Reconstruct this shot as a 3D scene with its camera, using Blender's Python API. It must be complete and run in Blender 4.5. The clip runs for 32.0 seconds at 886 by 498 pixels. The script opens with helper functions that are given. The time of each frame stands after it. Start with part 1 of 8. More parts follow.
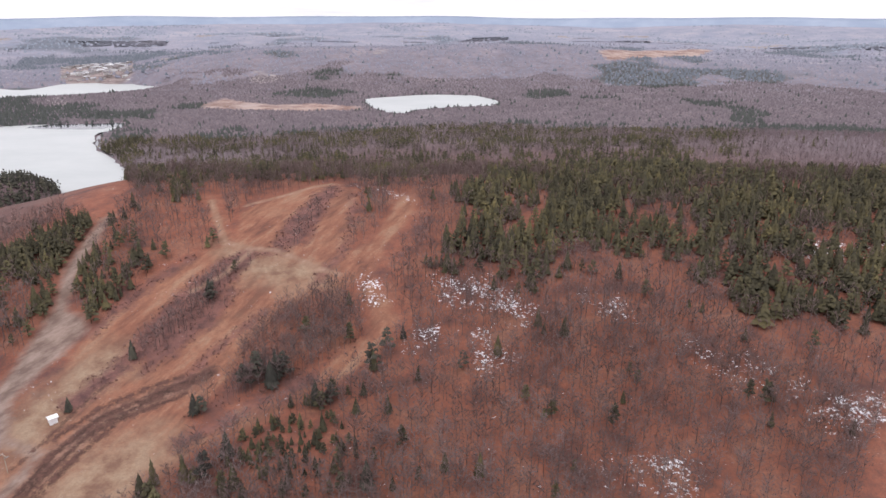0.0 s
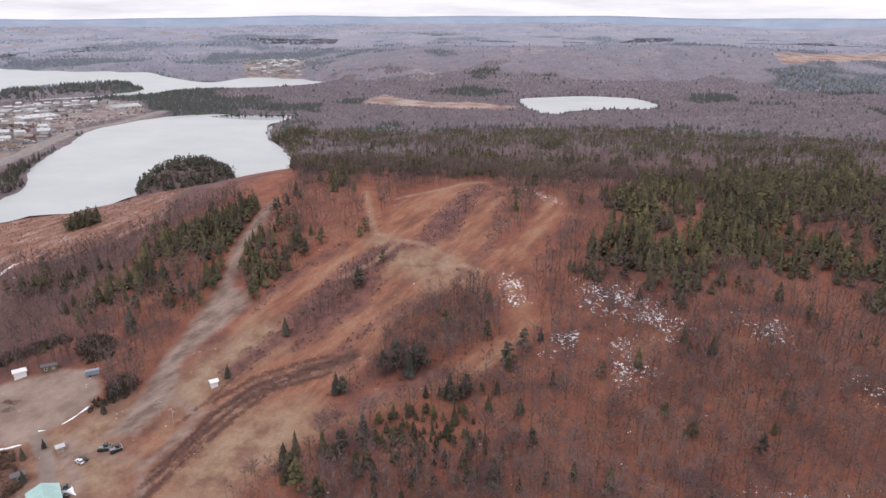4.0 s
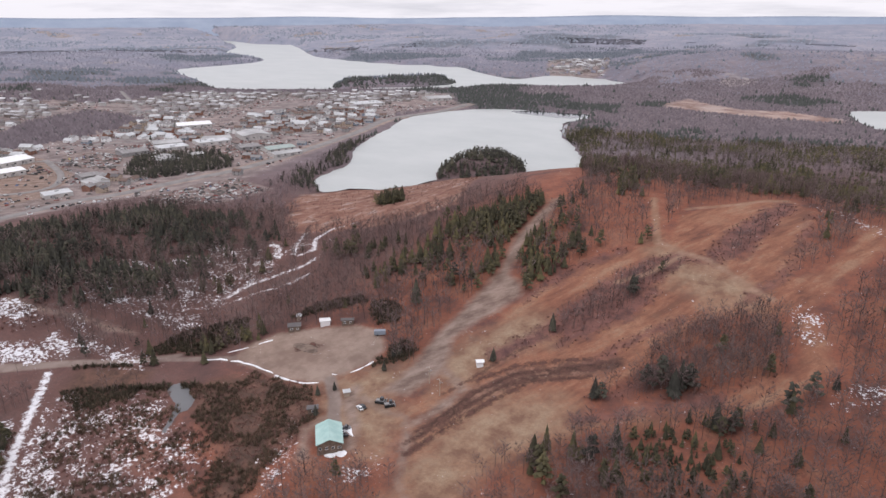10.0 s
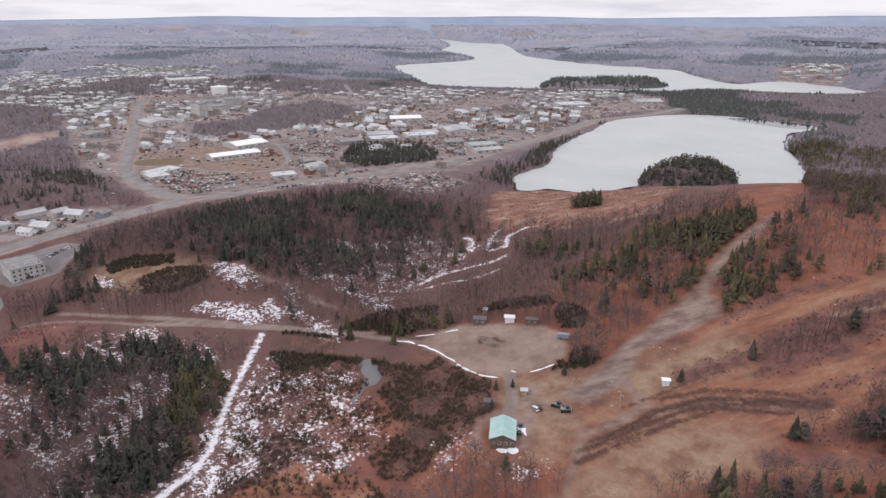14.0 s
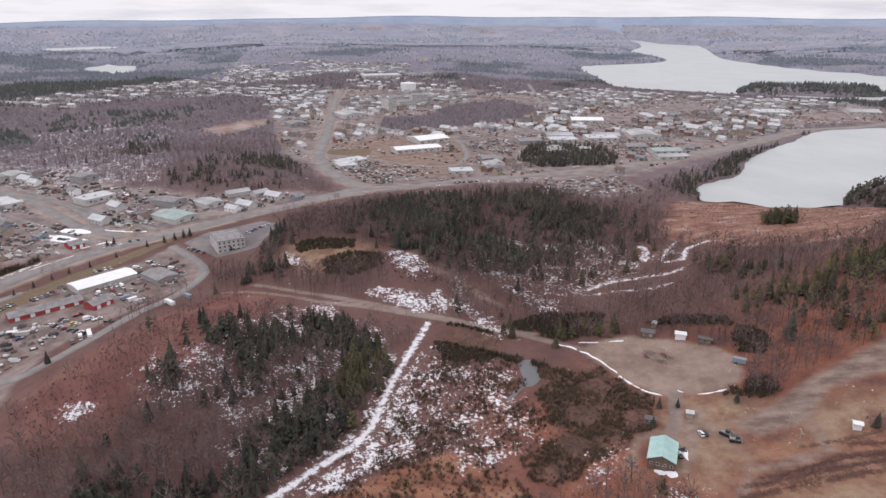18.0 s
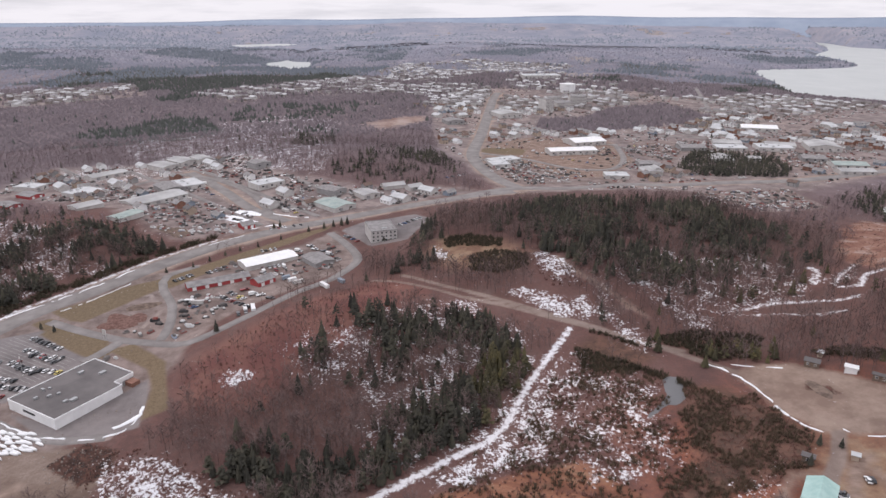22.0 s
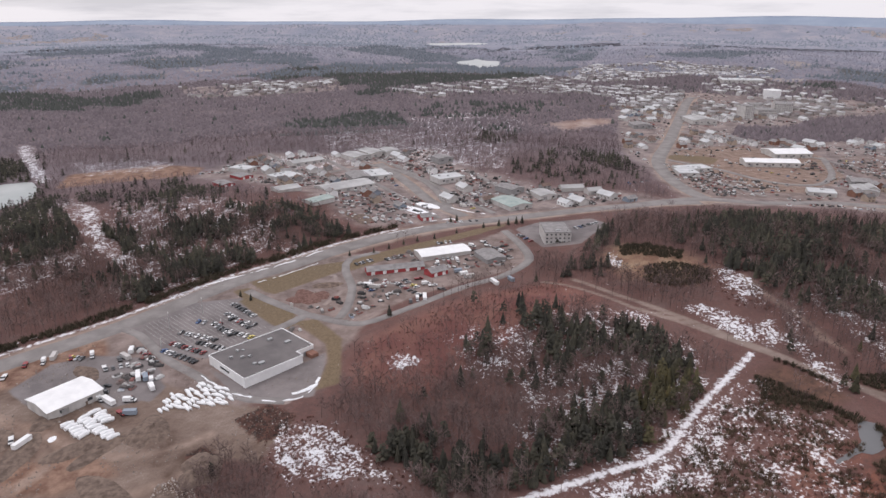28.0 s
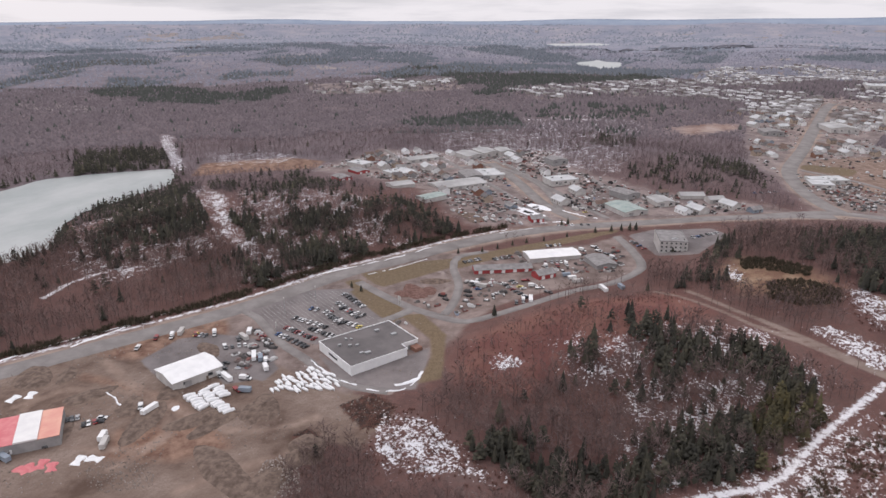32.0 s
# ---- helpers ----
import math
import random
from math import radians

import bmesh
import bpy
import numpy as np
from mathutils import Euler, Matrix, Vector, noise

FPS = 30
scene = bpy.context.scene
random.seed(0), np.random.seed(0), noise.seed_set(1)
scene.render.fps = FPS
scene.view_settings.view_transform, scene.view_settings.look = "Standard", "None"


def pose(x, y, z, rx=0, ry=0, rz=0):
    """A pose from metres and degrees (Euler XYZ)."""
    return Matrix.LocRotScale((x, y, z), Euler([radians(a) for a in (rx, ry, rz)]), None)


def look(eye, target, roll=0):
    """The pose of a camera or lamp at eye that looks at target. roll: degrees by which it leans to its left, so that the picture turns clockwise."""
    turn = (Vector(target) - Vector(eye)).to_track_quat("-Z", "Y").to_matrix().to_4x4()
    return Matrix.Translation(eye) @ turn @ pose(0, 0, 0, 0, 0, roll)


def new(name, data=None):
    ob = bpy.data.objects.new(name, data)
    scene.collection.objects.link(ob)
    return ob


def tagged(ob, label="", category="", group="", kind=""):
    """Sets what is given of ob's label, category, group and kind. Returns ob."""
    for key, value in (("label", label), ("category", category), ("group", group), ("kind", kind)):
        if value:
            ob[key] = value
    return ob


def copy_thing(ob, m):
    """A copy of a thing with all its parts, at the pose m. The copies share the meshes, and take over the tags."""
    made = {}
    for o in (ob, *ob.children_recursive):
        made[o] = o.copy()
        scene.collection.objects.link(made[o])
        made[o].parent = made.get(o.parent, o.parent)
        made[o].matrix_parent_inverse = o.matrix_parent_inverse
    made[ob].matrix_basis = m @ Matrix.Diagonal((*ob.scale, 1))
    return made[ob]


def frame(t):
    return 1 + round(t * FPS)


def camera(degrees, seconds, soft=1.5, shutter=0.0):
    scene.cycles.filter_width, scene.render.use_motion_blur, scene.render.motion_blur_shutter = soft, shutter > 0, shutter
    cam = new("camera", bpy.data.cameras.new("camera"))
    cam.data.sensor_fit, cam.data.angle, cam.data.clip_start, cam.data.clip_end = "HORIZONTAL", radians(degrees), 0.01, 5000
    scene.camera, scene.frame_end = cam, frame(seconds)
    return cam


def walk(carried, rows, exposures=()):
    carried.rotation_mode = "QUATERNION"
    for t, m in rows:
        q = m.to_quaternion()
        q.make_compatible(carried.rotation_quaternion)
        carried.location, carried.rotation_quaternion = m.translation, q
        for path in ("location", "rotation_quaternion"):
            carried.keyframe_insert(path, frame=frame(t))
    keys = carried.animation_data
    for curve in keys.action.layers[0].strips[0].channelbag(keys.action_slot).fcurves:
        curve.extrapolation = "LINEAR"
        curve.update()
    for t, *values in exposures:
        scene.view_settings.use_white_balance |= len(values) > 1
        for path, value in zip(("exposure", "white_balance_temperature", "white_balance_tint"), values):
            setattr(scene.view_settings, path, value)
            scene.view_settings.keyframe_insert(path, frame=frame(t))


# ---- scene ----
cam = camera(65.4, 32.0, soft=1.5)
EYE, PITCH = 180.0, -19.14
ROWS = [
    (0.0, 0.00), (0.5, 2.05), (1.0, 3.27), (1.5, 4.50), (2.0, 5.85), (2.5, 7.38),
    (3.0, 9.10), (3.5, 10.83), (5.5, 18.01), (6.0, 19.93), (6.5, 21.94), (7.0, 24.00),
    (7.5, 26.08), (8.0, 28.18), (8.5, 30.29), (9.0, 32.41), (9.5, 34.53), (10.0, 36.64),
    (10.5, 38.76), (11.0, 40.87), (11.5, 42.99), (12.0, 45.10), (12.5, 47.21), (13.0, 49.29),
    (13.5, 51.33), (14.0, 53.32), (14.5, 55.29), (16.5, 62.85), (17.0, 64.66), (17.5, 66.42),
    (18.0, 68.13), (18.5, 69.84), (19.0, 71.54), (19.5, 73.23), (20.0, 74.90), (20.5, 76.52),
    (21.0, 78.05), (21.5, 79.52), (22.0, 80.96), (22.5, 82.38), (23.0, 83.74), (23.5, 85.06),
    (24.0, 86.34), (24.5, 87.60), (25.0, 88.83), (25.5, 90.07), (27.5, 94.84), (28.0, 96.02),
    (28.5, 97.21), (29.0, 98.41), (29.5, 99.60), (30.0, 100.79), (30.5, 101.96), (31.0, 103.08),
    (31.5, 104.29), (32.0, 105.53),
]
walk(cam, [(t, pose(0, 0, EYE, 90 + PITCH, 0.05, yaw)) for t, yaw in ROWS], [(0.0, 0.23, 6350, 18.0), (3.0, 0.08, 6350, 18.0), (6.0, -0.02, 6350, 18.0), (13.0, -0.12, 6350, 18.0), (25.0, -0.17, 6400, 17.7), (32.0, -0.25, 6450, 17.5)])

# overcast daylight: a bright grey cloud layer over a pale sky, and a broad weak sun behind it
world = bpy.data.worlds.new("overcast")
scene.world = world
world.use_nodes = True
wt = world.node_tree
wt.nodes.clear()


def wn(kind, **kw):
    n = wt.nodes.new(kind)
    for k, v in kw.items():
        n.inputs[k].default_value = v
    return n


sky = wt.nodes.new("ShaderNodeTexSky")
sky.sky_type, sky.sun_disc = "NISHITA", False
sky.sun_elevation, sky.sun_rotation = radians(38), radians(200)
co = wt.nodes.new("ShaderNodeTexCoord")
mp = wn("ShaderNodeMapping", Scale=(1.6, 1.6, 16.0))
cl = wn("ShaderNodeTexNoise", Scale=2.2, Detail=7.0, Roughness=0.58)
cr = wt.nodes.new("ShaderNodeValToRGB")
cr.color_ramp.elements[0].position, cr.color_ramp.elements[0].color = 0.36, (0.72, 0.735, 0.76, 1)
cr.color_ramp.elements[1].position, cr.color_ramp.elements[1].color = 0.56, (0.97, 0.972, 0.98, 1)
sk = wt.nodes.new("ShaderNodeVectorMath")
sk.operation = "SCALE"
sk.inputs["Scale"].default_value = 0.06
mx = wt.nodes.new("ShaderNodeMix")
mx.data_type = "RGBA"
mx.inputs["Factor"].default_value = 0.9
bg = wn("ShaderNodeBackground", Strength=1.0)
ow = wt.nodes.new("ShaderNodeOutputWorld")
wt.links.new(co.outputs["Generated"], mp.inputs["Vector"])
wt.links.new(mp.outputs[0], cl.inputs["Vector"])
wt.links.new(cl.outputs["Fac"], cr.inputs["Fac"])
wt.links.new(sky.outputs[0], sk.inputs[0])
wt.links.new(sk.outputs[0], mx.inputs[6])
wt.links.new(cr.outputs[0], mx.inputs[7])
# an overcast dome is about three times as bright overhead as at the horizon
up = wt.nodes.new("ShaderNodeSeparateXYZ")
wt.links.new(co.outputs["Generated"], up.inputs[0])
dome = wt.nodes.new("ShaderNodeMapRange")
dome.inputs["From Min"].default_value, dome.inputs["From Max"].default_value = 0.03, 1.0
dome.inputs["To Min"].default_value, dome.inputs["To Max"].default_value = 1.1, 1.75
wt.links.new(up.outputs["Z"], dome.inputs["Value"])
wt.links.new(dome.outputs[0], bg.inputs["Strength"])
wt.links.new(mx.outputs[2], bg.inputs["Color"])
wt.links.new(bg.outputs[0], ow.inputs[0])

sun = new("sun", bpy.data.lights.new("sun", "SUN"))
sun.data.energy, sun.data.angle, sun.data.color = 0.6, radians(18), (1.0, 0.96, 0.9)
sun.matrix_world = look((0, 0, 800), (200, 600, 0))


# ---- lie of the land ----

def bump(x, y, ax, ay, bx, by, s, h):
    """A rounded ridge of height h along the line a-b, falling off over s metres."""
    dx, dy = bx - ax, by - ay
    k = np.clip(((x - ax) * dx + (y - ay) * dy) / max(dx * dx + dy * dy, 1e-6), 0, 1)
    d2 = (x - ax - k * dx) ** 2 + (y - ay - k * dy) ** 2
    return h * np.exp(-d2 / (2 * s * s))


def swell(x, y, s, k):
    """Gentle rolling, 0 to 1, over about s metres."""
    a = np.sin(x / s + 1.7 * k) * np.cos(y / (s * 1.13) - 0.9 * k)
    b = np.sin((x * 0.62 + y * 0.78) / (s * 0.71) + 2.3 * k) * np.sin((y * 0.55 - x * 0.83) / (s * 0.83) + k)
    return np.clip(0.5 + 0.35 * a + 0.3 * b, 0, 1)


def lattice(x, y, s, k):
    """Smooth noise of one size, 0 to 1."""
    u, v = x / s, y / s
    i, j = np.floor(u).astype(np.int64), np.floor(v).astype(np.int64)
    fu, fv = u - i, v - j
    fu, fv = fu * fu * (3 - 2 * fu), fv * fv * (3 - 2 * fv)

    def cell(a, b):
        h = (a * 374761393 + b * 668265263 + int(k * 1013) * 974711) & 0x7FFFFFFF
        h = ((h ^ (h >> 13)) * 1274126177) & 0x7FFFFFFF
        h = ((h ^ (h >> 15)) * 1103515245) & 0x7FFFFFFF
        return ((h >> 8) & 0xFFFF) / 65535.0

    lo = cell(i, j) * (1 - fu) + cell(i + 1, j) * fu
    hi = cell(i, j + 1) * (1 - fu) + cell(i + 1, j + 1) * fu
    return lo * (1 - fv) + hi * fv


def patches(x, y, s, k):
    """Uneven patches of about s metres with ragged edges, 0 to 1."""
    return 0.54 * lattice(x, y, s, k) + 0.29 * lattice(x, y, s * 0.43, k + 1) + 0.17 * lattice(x, y, s * 0.19, k + 2)


def smooth(a, b, v):
    k = np.clip((v - a) / (b - a), 0, 1)
    return k * k * (3 - 2 * k)


def height(x, y):
    """The lie of the land, lakes and plain at 0."""
    x, y = np.asarray(x, float), np.asarray(y, float)
    d = np.hypot(x, y)
    z = bump(x, y, -189, 469, 371, 450, 140, 65)
    z = np.maximum(z, bump(x, y, -22, 698, 472, 720, 190, 38))
    z = z + bump(x, y, -512, 242, -484, 169, 84, 27)
    z = z + bump(x, y, -366, 16, -355, -20, 40, 14)
    z = z + bump(x, y, -827, 22, -855, -34, 79, 18)
    z = z + bump(x, y, -529, -371, -607, -225, 62, 14)
    z = z + bump(x, y, -1665, 630, -1687, 427, 135, 20)
    z = z + bump(x, y, -1519, -169, -1800, -562, 247, 25)
    z = z + bump(x, y, -540, 2081, 225, 2250, 247, 50)
    z = z + bump(x, y, -1687, 3262, 337, 3712, 337, 42)
    z = z + swell(x, y, 290, 1.0) * 10 * smooth(1000, 1700, d) + swell(x, y, 560, 2.0) * 26 * smooth(1900, 3400, d)
    z = z + swell(x, y, 900, 3.0) * 12 * smooth(4200, 4700, d) + 52 * smooth(4150, 4800, d)
    return z

# ---- plan: land cover outlines and roads, metres from the point under the camera ----
AREAS = {
    "lake_near": [(-559, 510), (-579, 552), (-590, 603), (-643, 662), (-695, 754), (-735, 842), (-782, 954), (-773, 1038), (-739, 1111), (-679, 1147), (-585, 1153), (-538, 1169), (-522, 1106), (-528, 1049), (-476, 940), (-424, 876), (-377, 801), (-333, 725), (-346, 655), (-390, 690), (-412, 622), (-456, 597), (-459, 567), (-476, 532), (-506, 512), (-517, 488)],
    "isle_near": [(-455, 598), (-480, 628), (-487, 673), (-472, 720), (-435, 735), (-402, 710), (-383, 674), (-412, 622)],
    "lake_far": [(-2025, 1296), (-1690, 1146), (-1427, 1026), (-1355, 1050), (-1265, 1117), (-1198, 1175), (-1073, 1283), (-978, 1394), (-956, 1476), (-905, 1516), (-805, 1542), (-713, 1596), (-673, 1678), (-692, 1762), (-752, 1770), (-812, 1826), (-963, 1836), (-1001, 1673), (-1204, 1794), (-1346, 1909), (-1517, 1925), (-1673, 1901), (-1871, 1935), (-2150, 2022), (-2649, 2394), (-2990, 2639), (-3220, 2583), (-3684, 2771), (-3977, 2710), (-3502, 2599), (-3027, 2305), (-2641, 1952), (-2339, 1860), (-2174, 1777), (-2075, 1650), (-2050, 1464)],
    "isle_far_a": [(-1227, 1199), (-1167, 1210), (-1163, 1254), (-1149, 1310), (-1096, 1352), (-1059, 1414), (-1057, 1477), (-1121, 1557), (-1203, 1507), (-1261, 1370), (-1290, 1270)],
    "town_cove": [(-970, 1800), (-859, 1772), (-804, 1834), (-938, 2166), (-1081, 2214), (-1127, 2092)],
    "pond_c": [(-167, 1489), (-116, 1529), (-30, 1571), (70, 1550), (115, 1451), (97, 1388), (18, 1363), (-53, 1323), (-67, 1285), (-98, 1285), (-137, 1363)],
    "lake_ice": [(-331, -479), (-504, -698), (-554, -638), (-597, -636), (-631, -615), (-664, -573), (-692, -527), (-631, -485), (-592, -486), (-563, -487), (-511, -492), (-467, -477), (-421, -445), (-394, -445)],
    "pond_d": [(-2568, -234), (-2741, -156), (-2614, -69), (-2405, -66), (-2256, -109), (-2330, -166)],
    "pond_e": [(-3745, -500), (-4007, -495), (-4139, -273), (-3979, -113), (-3706, -215), (-3605, -374)],
    "pond_f": [(-3144, -138), (-3279, -115), (-3158, -87), (-3032, -110)],
    "sand": [(-473, 1349), (-457, 1456), (-339, 1379), (-255, 1412), (-153, 1361), (-154, 1320), (-278, 1298), (-366, 1313), (-454, 1321)],
    "field_a": [(471, 2198), (772, 2670), (1037, 2729), (861, 2409), (631, 2172), (467, 2021)],
    "field_b": [(-1131, 51), (-1183, 106), (-1197, 162), (-1142, 145), (-1083, 79)],
    "marsh": [(-521, 461), (-503, 508), (-456, 563), (-451, 595), (-405, 622), (-387, 549), (-391, 485), (-397, 445), (-418, 410), (-441, 383), (-470, 393)],
    "slope": [(-171, 300), (-163, 325), (-152, 347), (-141, 361), (-125, 373), (-155, 433), (-149, 435), (-120, 375), (-126, 416), (-108, 438), (-90, 464), (-70, 469), (-58, 445), (-55, 396), (-53, 367), (-45, 374), (-35, 382), (-23, 434), (-15, 433), (-22, 401), (-33, 368), (-39, 350), (-38, 332), (-26, 321), (-27, 308), (-35, 296), (-48, 276), (-62, 259), (-80, 242), (-100, 230), (-107, 220), (-114, 208), (-127, 190), (-114, 156), (-135, 144), (-157, 185), (-177, 197), (-173, 222), (-176, 237)],
    "slope_trees_a": [(-93, 373), (-94, 396), (-87, 423), (-76, 458), (-70, 453), (-75, 409), (-79, 374)],
    "slope_trees_b": [(-151, 285), (-142, 318), (-125, 348), (-109, 367), (-104, 363), (-114, 336), (-108, 322), (-112, 308), (-123, 294), (-135, 284), (-142, 280)],
    "slope_trees_c": [(-86, 252), (-94, 239), (-103, 236), (-107, 248), (-96, 269), (-93, 293), (-81, 318), (-62, 331), (-44, 340), (-36, 316), (-37, 298), (-51, 279), (-67, 261)],
    "gravel_trail": [(-204, 413), (-202, 388), (-198, 350), (-190, 319), (-179, 314), (-172, 304), (-180, 282), (-186, 259), (-175, 237), (-179, 213), (-192, 209), (-191, 232), (-196, 258), (-196, 283), (-197, 319), (-207, 353), (-210, 397), (-208, 414)],
    "burn": [(-164, 185), (-160, 208), (-154, 231), (-145, 251), (-125, 266), (-105, 279), (-104, 272), (-125, 254), (-144, 235), (-152, 210), (-156, 189), (-151, 177)],
    "lot": [(-280, 189), (-281, 207), (-276, 221), (-263, 233), (-242, 247), (-224, 247), (-213, 237), (-211, 224), (-217, 211), (-223, 199), (-243, 192), (-265, 191)],
    "yard": [(-224, 198), (-217, 208), (-204, 225), (-188, 234), (-184, 246), (-178, 244), (-177, 223), (-185, 209), (-171, 205), (-166, 196), (-165, 178), (-172, 172), (-184, 176), (-199, 176)],
    "pit": [(-259, 216), (-252, 223), (-245, 223), (-246, 218), (-254, 213)],
    "wet_pond": [(-283, 156), (-283, 163), (-275, 162), (-264, 158), (-260, 152), (-261, 148), (-257, 141), (-253, 136), (-256, 136), (-263, 146), (-273, 154)],
    "snow_field": [(-228, 24), (-249, 46), (-267, 70), (-301, 93), (-324, 119), (-317, 131), (-296, 135), (-289, 152), (-275, 157), (-258, 144), (-238, 143), (-214, 137), (-206, 128), (-212, 114), (-212, 94), (-229, 85), (-229, 70), (-220, 54), (-220, 40)],
    "brush_north": [(-321, 136), (-298, 153), (-296, 170), (-280, 176), (-274, 165), (-289, 152)],
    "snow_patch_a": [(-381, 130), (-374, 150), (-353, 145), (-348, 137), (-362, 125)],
    "snow_patch_b": [(-442, 133), (-426, 143), (-401, 147), (-382, 157), (-392, 133), (-415, 128)],
    "snow_patch_c": [(-266, -106), (-270, -92), (-264, -78), (-249, -61), (-238, -54), (-234, -38), (-226, -39), (-224, -70), (-219, -88), (-236, -101), (-253, -104)],
    "snow_pile": [(-264, -102), (-267, -90), (-262, -78), (-248, -64), (-237, -52), (-232, -42), (-230, -60), (-225, -76), (-237, -96), (-252, -101)],
    "snow_knoll": [(-319, -65), (-326, -60), (-319, -45), (-313, -47), (-311, -60)],
    "snow_wood_a": [(-1, 339), (20, 339), (46, 318), (41, 312), (19, 318), (2, 330)],
    "snow_wood_b": [(118, 282), (138, 280), (156, 264), (150, 261), (127, 272)],
    "snow_wood_c": [(68, 221), (86, 224), (100, 208), (85, 205), (72, 213)],
    "snow_wood_d": [(156, 252), (191, 260), (192, 249), (163, 239)],
    "snow_wood_e": [(192, 373), (251, 369), (251, 358), (193, 361)],
    "snow_wood_g": [(-44, 344), (-36, 340), (-33, 322), (-40, 323)],
    "snow_bank": [(-342, 39), (-364, 79), (-357, 97), (-318, 67), (-309, 38)],
    "snow_ridge": [(-590, -408), (-568, -379), (-473, -308), (-457, -286), (-451, -293), (-479, -327)],
    "snow_ridge_b": [(-891, -680), (-892, -668), (-726, -539), (-705, -532)],
    "snow_lot": [(-611, -103), (-649, -87), (-632, -74), (-591, -88)],
    "snow_slope_e": [(-402, 195), (-395, 243), (-379, 281), (-341, 261), (-329, 217), (-365, 183)],
    "snow_wood_l": [(-2, 341), (13, 342), (33, 330), (47, 314), (42, 310), (21, 316), (-1, 329)],
    "snow_wood_m": [(75, 323), (90, 320), (92, 312), (77, 315)],
    "snow_wood_n": [(120, 292), (129, 282), (141, 274), (138, 266), (125, 271), (118, 281)],
    "snow_wood_o": [(13, 300), (26, 293), (33, 276), (25, 274), (13, 289)],
    "conifer_x": [(-752, -722), (-779, -661), (-805, -605), (-751, -547), (-704, -534), (-663, -576), (-629, -611)],
    "clear_strip": [(-665, -484), (-731, -511), (-793, -430), (-784, -372), (-743, -365), (-695, -448)],
    "town_ridge": [(-1517, -761), (-1561, -597), (-1597, -417), (-1434, -350), (-1391, -485), (-1372, -665)],
    "conifer_y": [(-501, 988), (-462, 910), (-399, 829), (-372, 867), (-449, 1095), (-510, 1089)],
    "conifer_z": [(-600, -585), (-643, -553), (-580, -407), (-496, -326), (-453, -325), (-413, -368), (-399, -403)],
    "conifer_shore": [(-576, 488), (-625, 593), (-717, 745), (-806, 962), (-778, 968), (-674, 722), (-594, 590), (-539, 490)],
    "clear_meadow": [(-481, 65), (-493, 82), (-459, 117), (-432, 129), (-421, 109), (-433, 79), (-456, 66)],
    "edge_brush_g": [(-445, 91), (-448, 106), (-434, 126), (-420, 123), (-416, 103), (-426, 88)],
    "edge_brush_h": [(-490, 81), (-485, 98), (-464, 116), (-454, 112), (-467, 94), (-473, 78)],
    "snow_meadow": [(-477, 65), (-482, 71), (-460, 76), (-446, 75), (-455, 67)],
    "snow_yard": [(-845, -327), (-886, -262), (-832, -196), (-782, -204), (-789, -281)],
    "brush": [(-270, 176), (-257, 189), (-225, 196), (-206, 183), (-201, 165), (-200, 145), (-192, 128), (-201, 118), (-223, 144), (-258, 152), (-274, 165)],
    "heath": [(-229, 70), (-231, 96), (-206, 111), (-191, 113), (-167, 96), (-195, 19), (-220, 31)],
    "clearing": [(-478, 73), (-480, 83), (-459, 106), (-441, 128), (-430, 123), (-430, 101), (-448, 78)],
    "red_knoll": [(-295, -72), (-315, -82), (-345, -79), (-367, -53), (-410, -19), (-430, 32), (-396, 54), (-328, 0), (-311, -28), (-290, -37)],
    "town_main": [(-1010, 1208), (-1279, 959), (-1361, 891), (-1350, 795), (-1368, 695), (-1448, 631), (-1470, 518), (-1527, 371), (-1466, 249), (-1243, 175), (-927, 139), (-800, 158), (-664, 174), (-642, 230), (-651, 303), (-639, 370), (-594, 398), (-640, 494), (-692, 642), (-763, 832), (-823, 988), (-795, 1119), (-904, 1249)],
    "town_west": [(-734, -378), (-768, -359), (-878, -327), (-867, -189), (-866, -106), (-773, -59), (-704, 27), (-703, 117), (-656, 172), (-659, 98), (-607, 33), (-585, -28), (-574, -85), (-558, -128), (-580, -156), (-621, -184), (-721, -301)],
    "town_north": [(-1421, -274), (-1525, -104), (-1771, 75), (-2220, 200), (-2306, 470), (-2060, 729), (-1557, 527), (-1300, 267), (-1253, 113), (-1420, 14), (-1312, -174)],
    "town_mid": [(-1994, 301), (-1702, 384), (-1580, 585), (-1526, 749), (-1368, 695), (-1444, 508), (-1475, 307), (-1414, 205)],
    "sand_b": [(-992, 291), (-961, 353), (-887, 378), (-731, 317), (-721, 261), (-806, 230), (-835, 185), (-944, 211)],
    "commerce": [(-428, -201), (-463, -181), (-496, -116), (-513, -83), (-538, -26), (-569, -3), (-512, 13), (-472, 10), (-451, -17), (-427, -47), (-395, -72), (-361, -86), (-322, -93), (-294, -95), (-276, -128), (-284, -149), (-306, -212), (-345, -235), (-370, -221)],
    "verge_a": [(-431, -182), (-479, -125), (-519, -84), (-570, -28), (-558, -23), (-503, -81), (-460, -116), (-468, -127), (-420, -170)],
    "verge_b": [(-415, -188), (-421, -178), (-384, -133), (-363, -135)],
    "verge_c": [(-371, -131), (-376, -118), (-348, -95), (-300, -84), (-294, -95), (-322, -96), (-342, -103)],
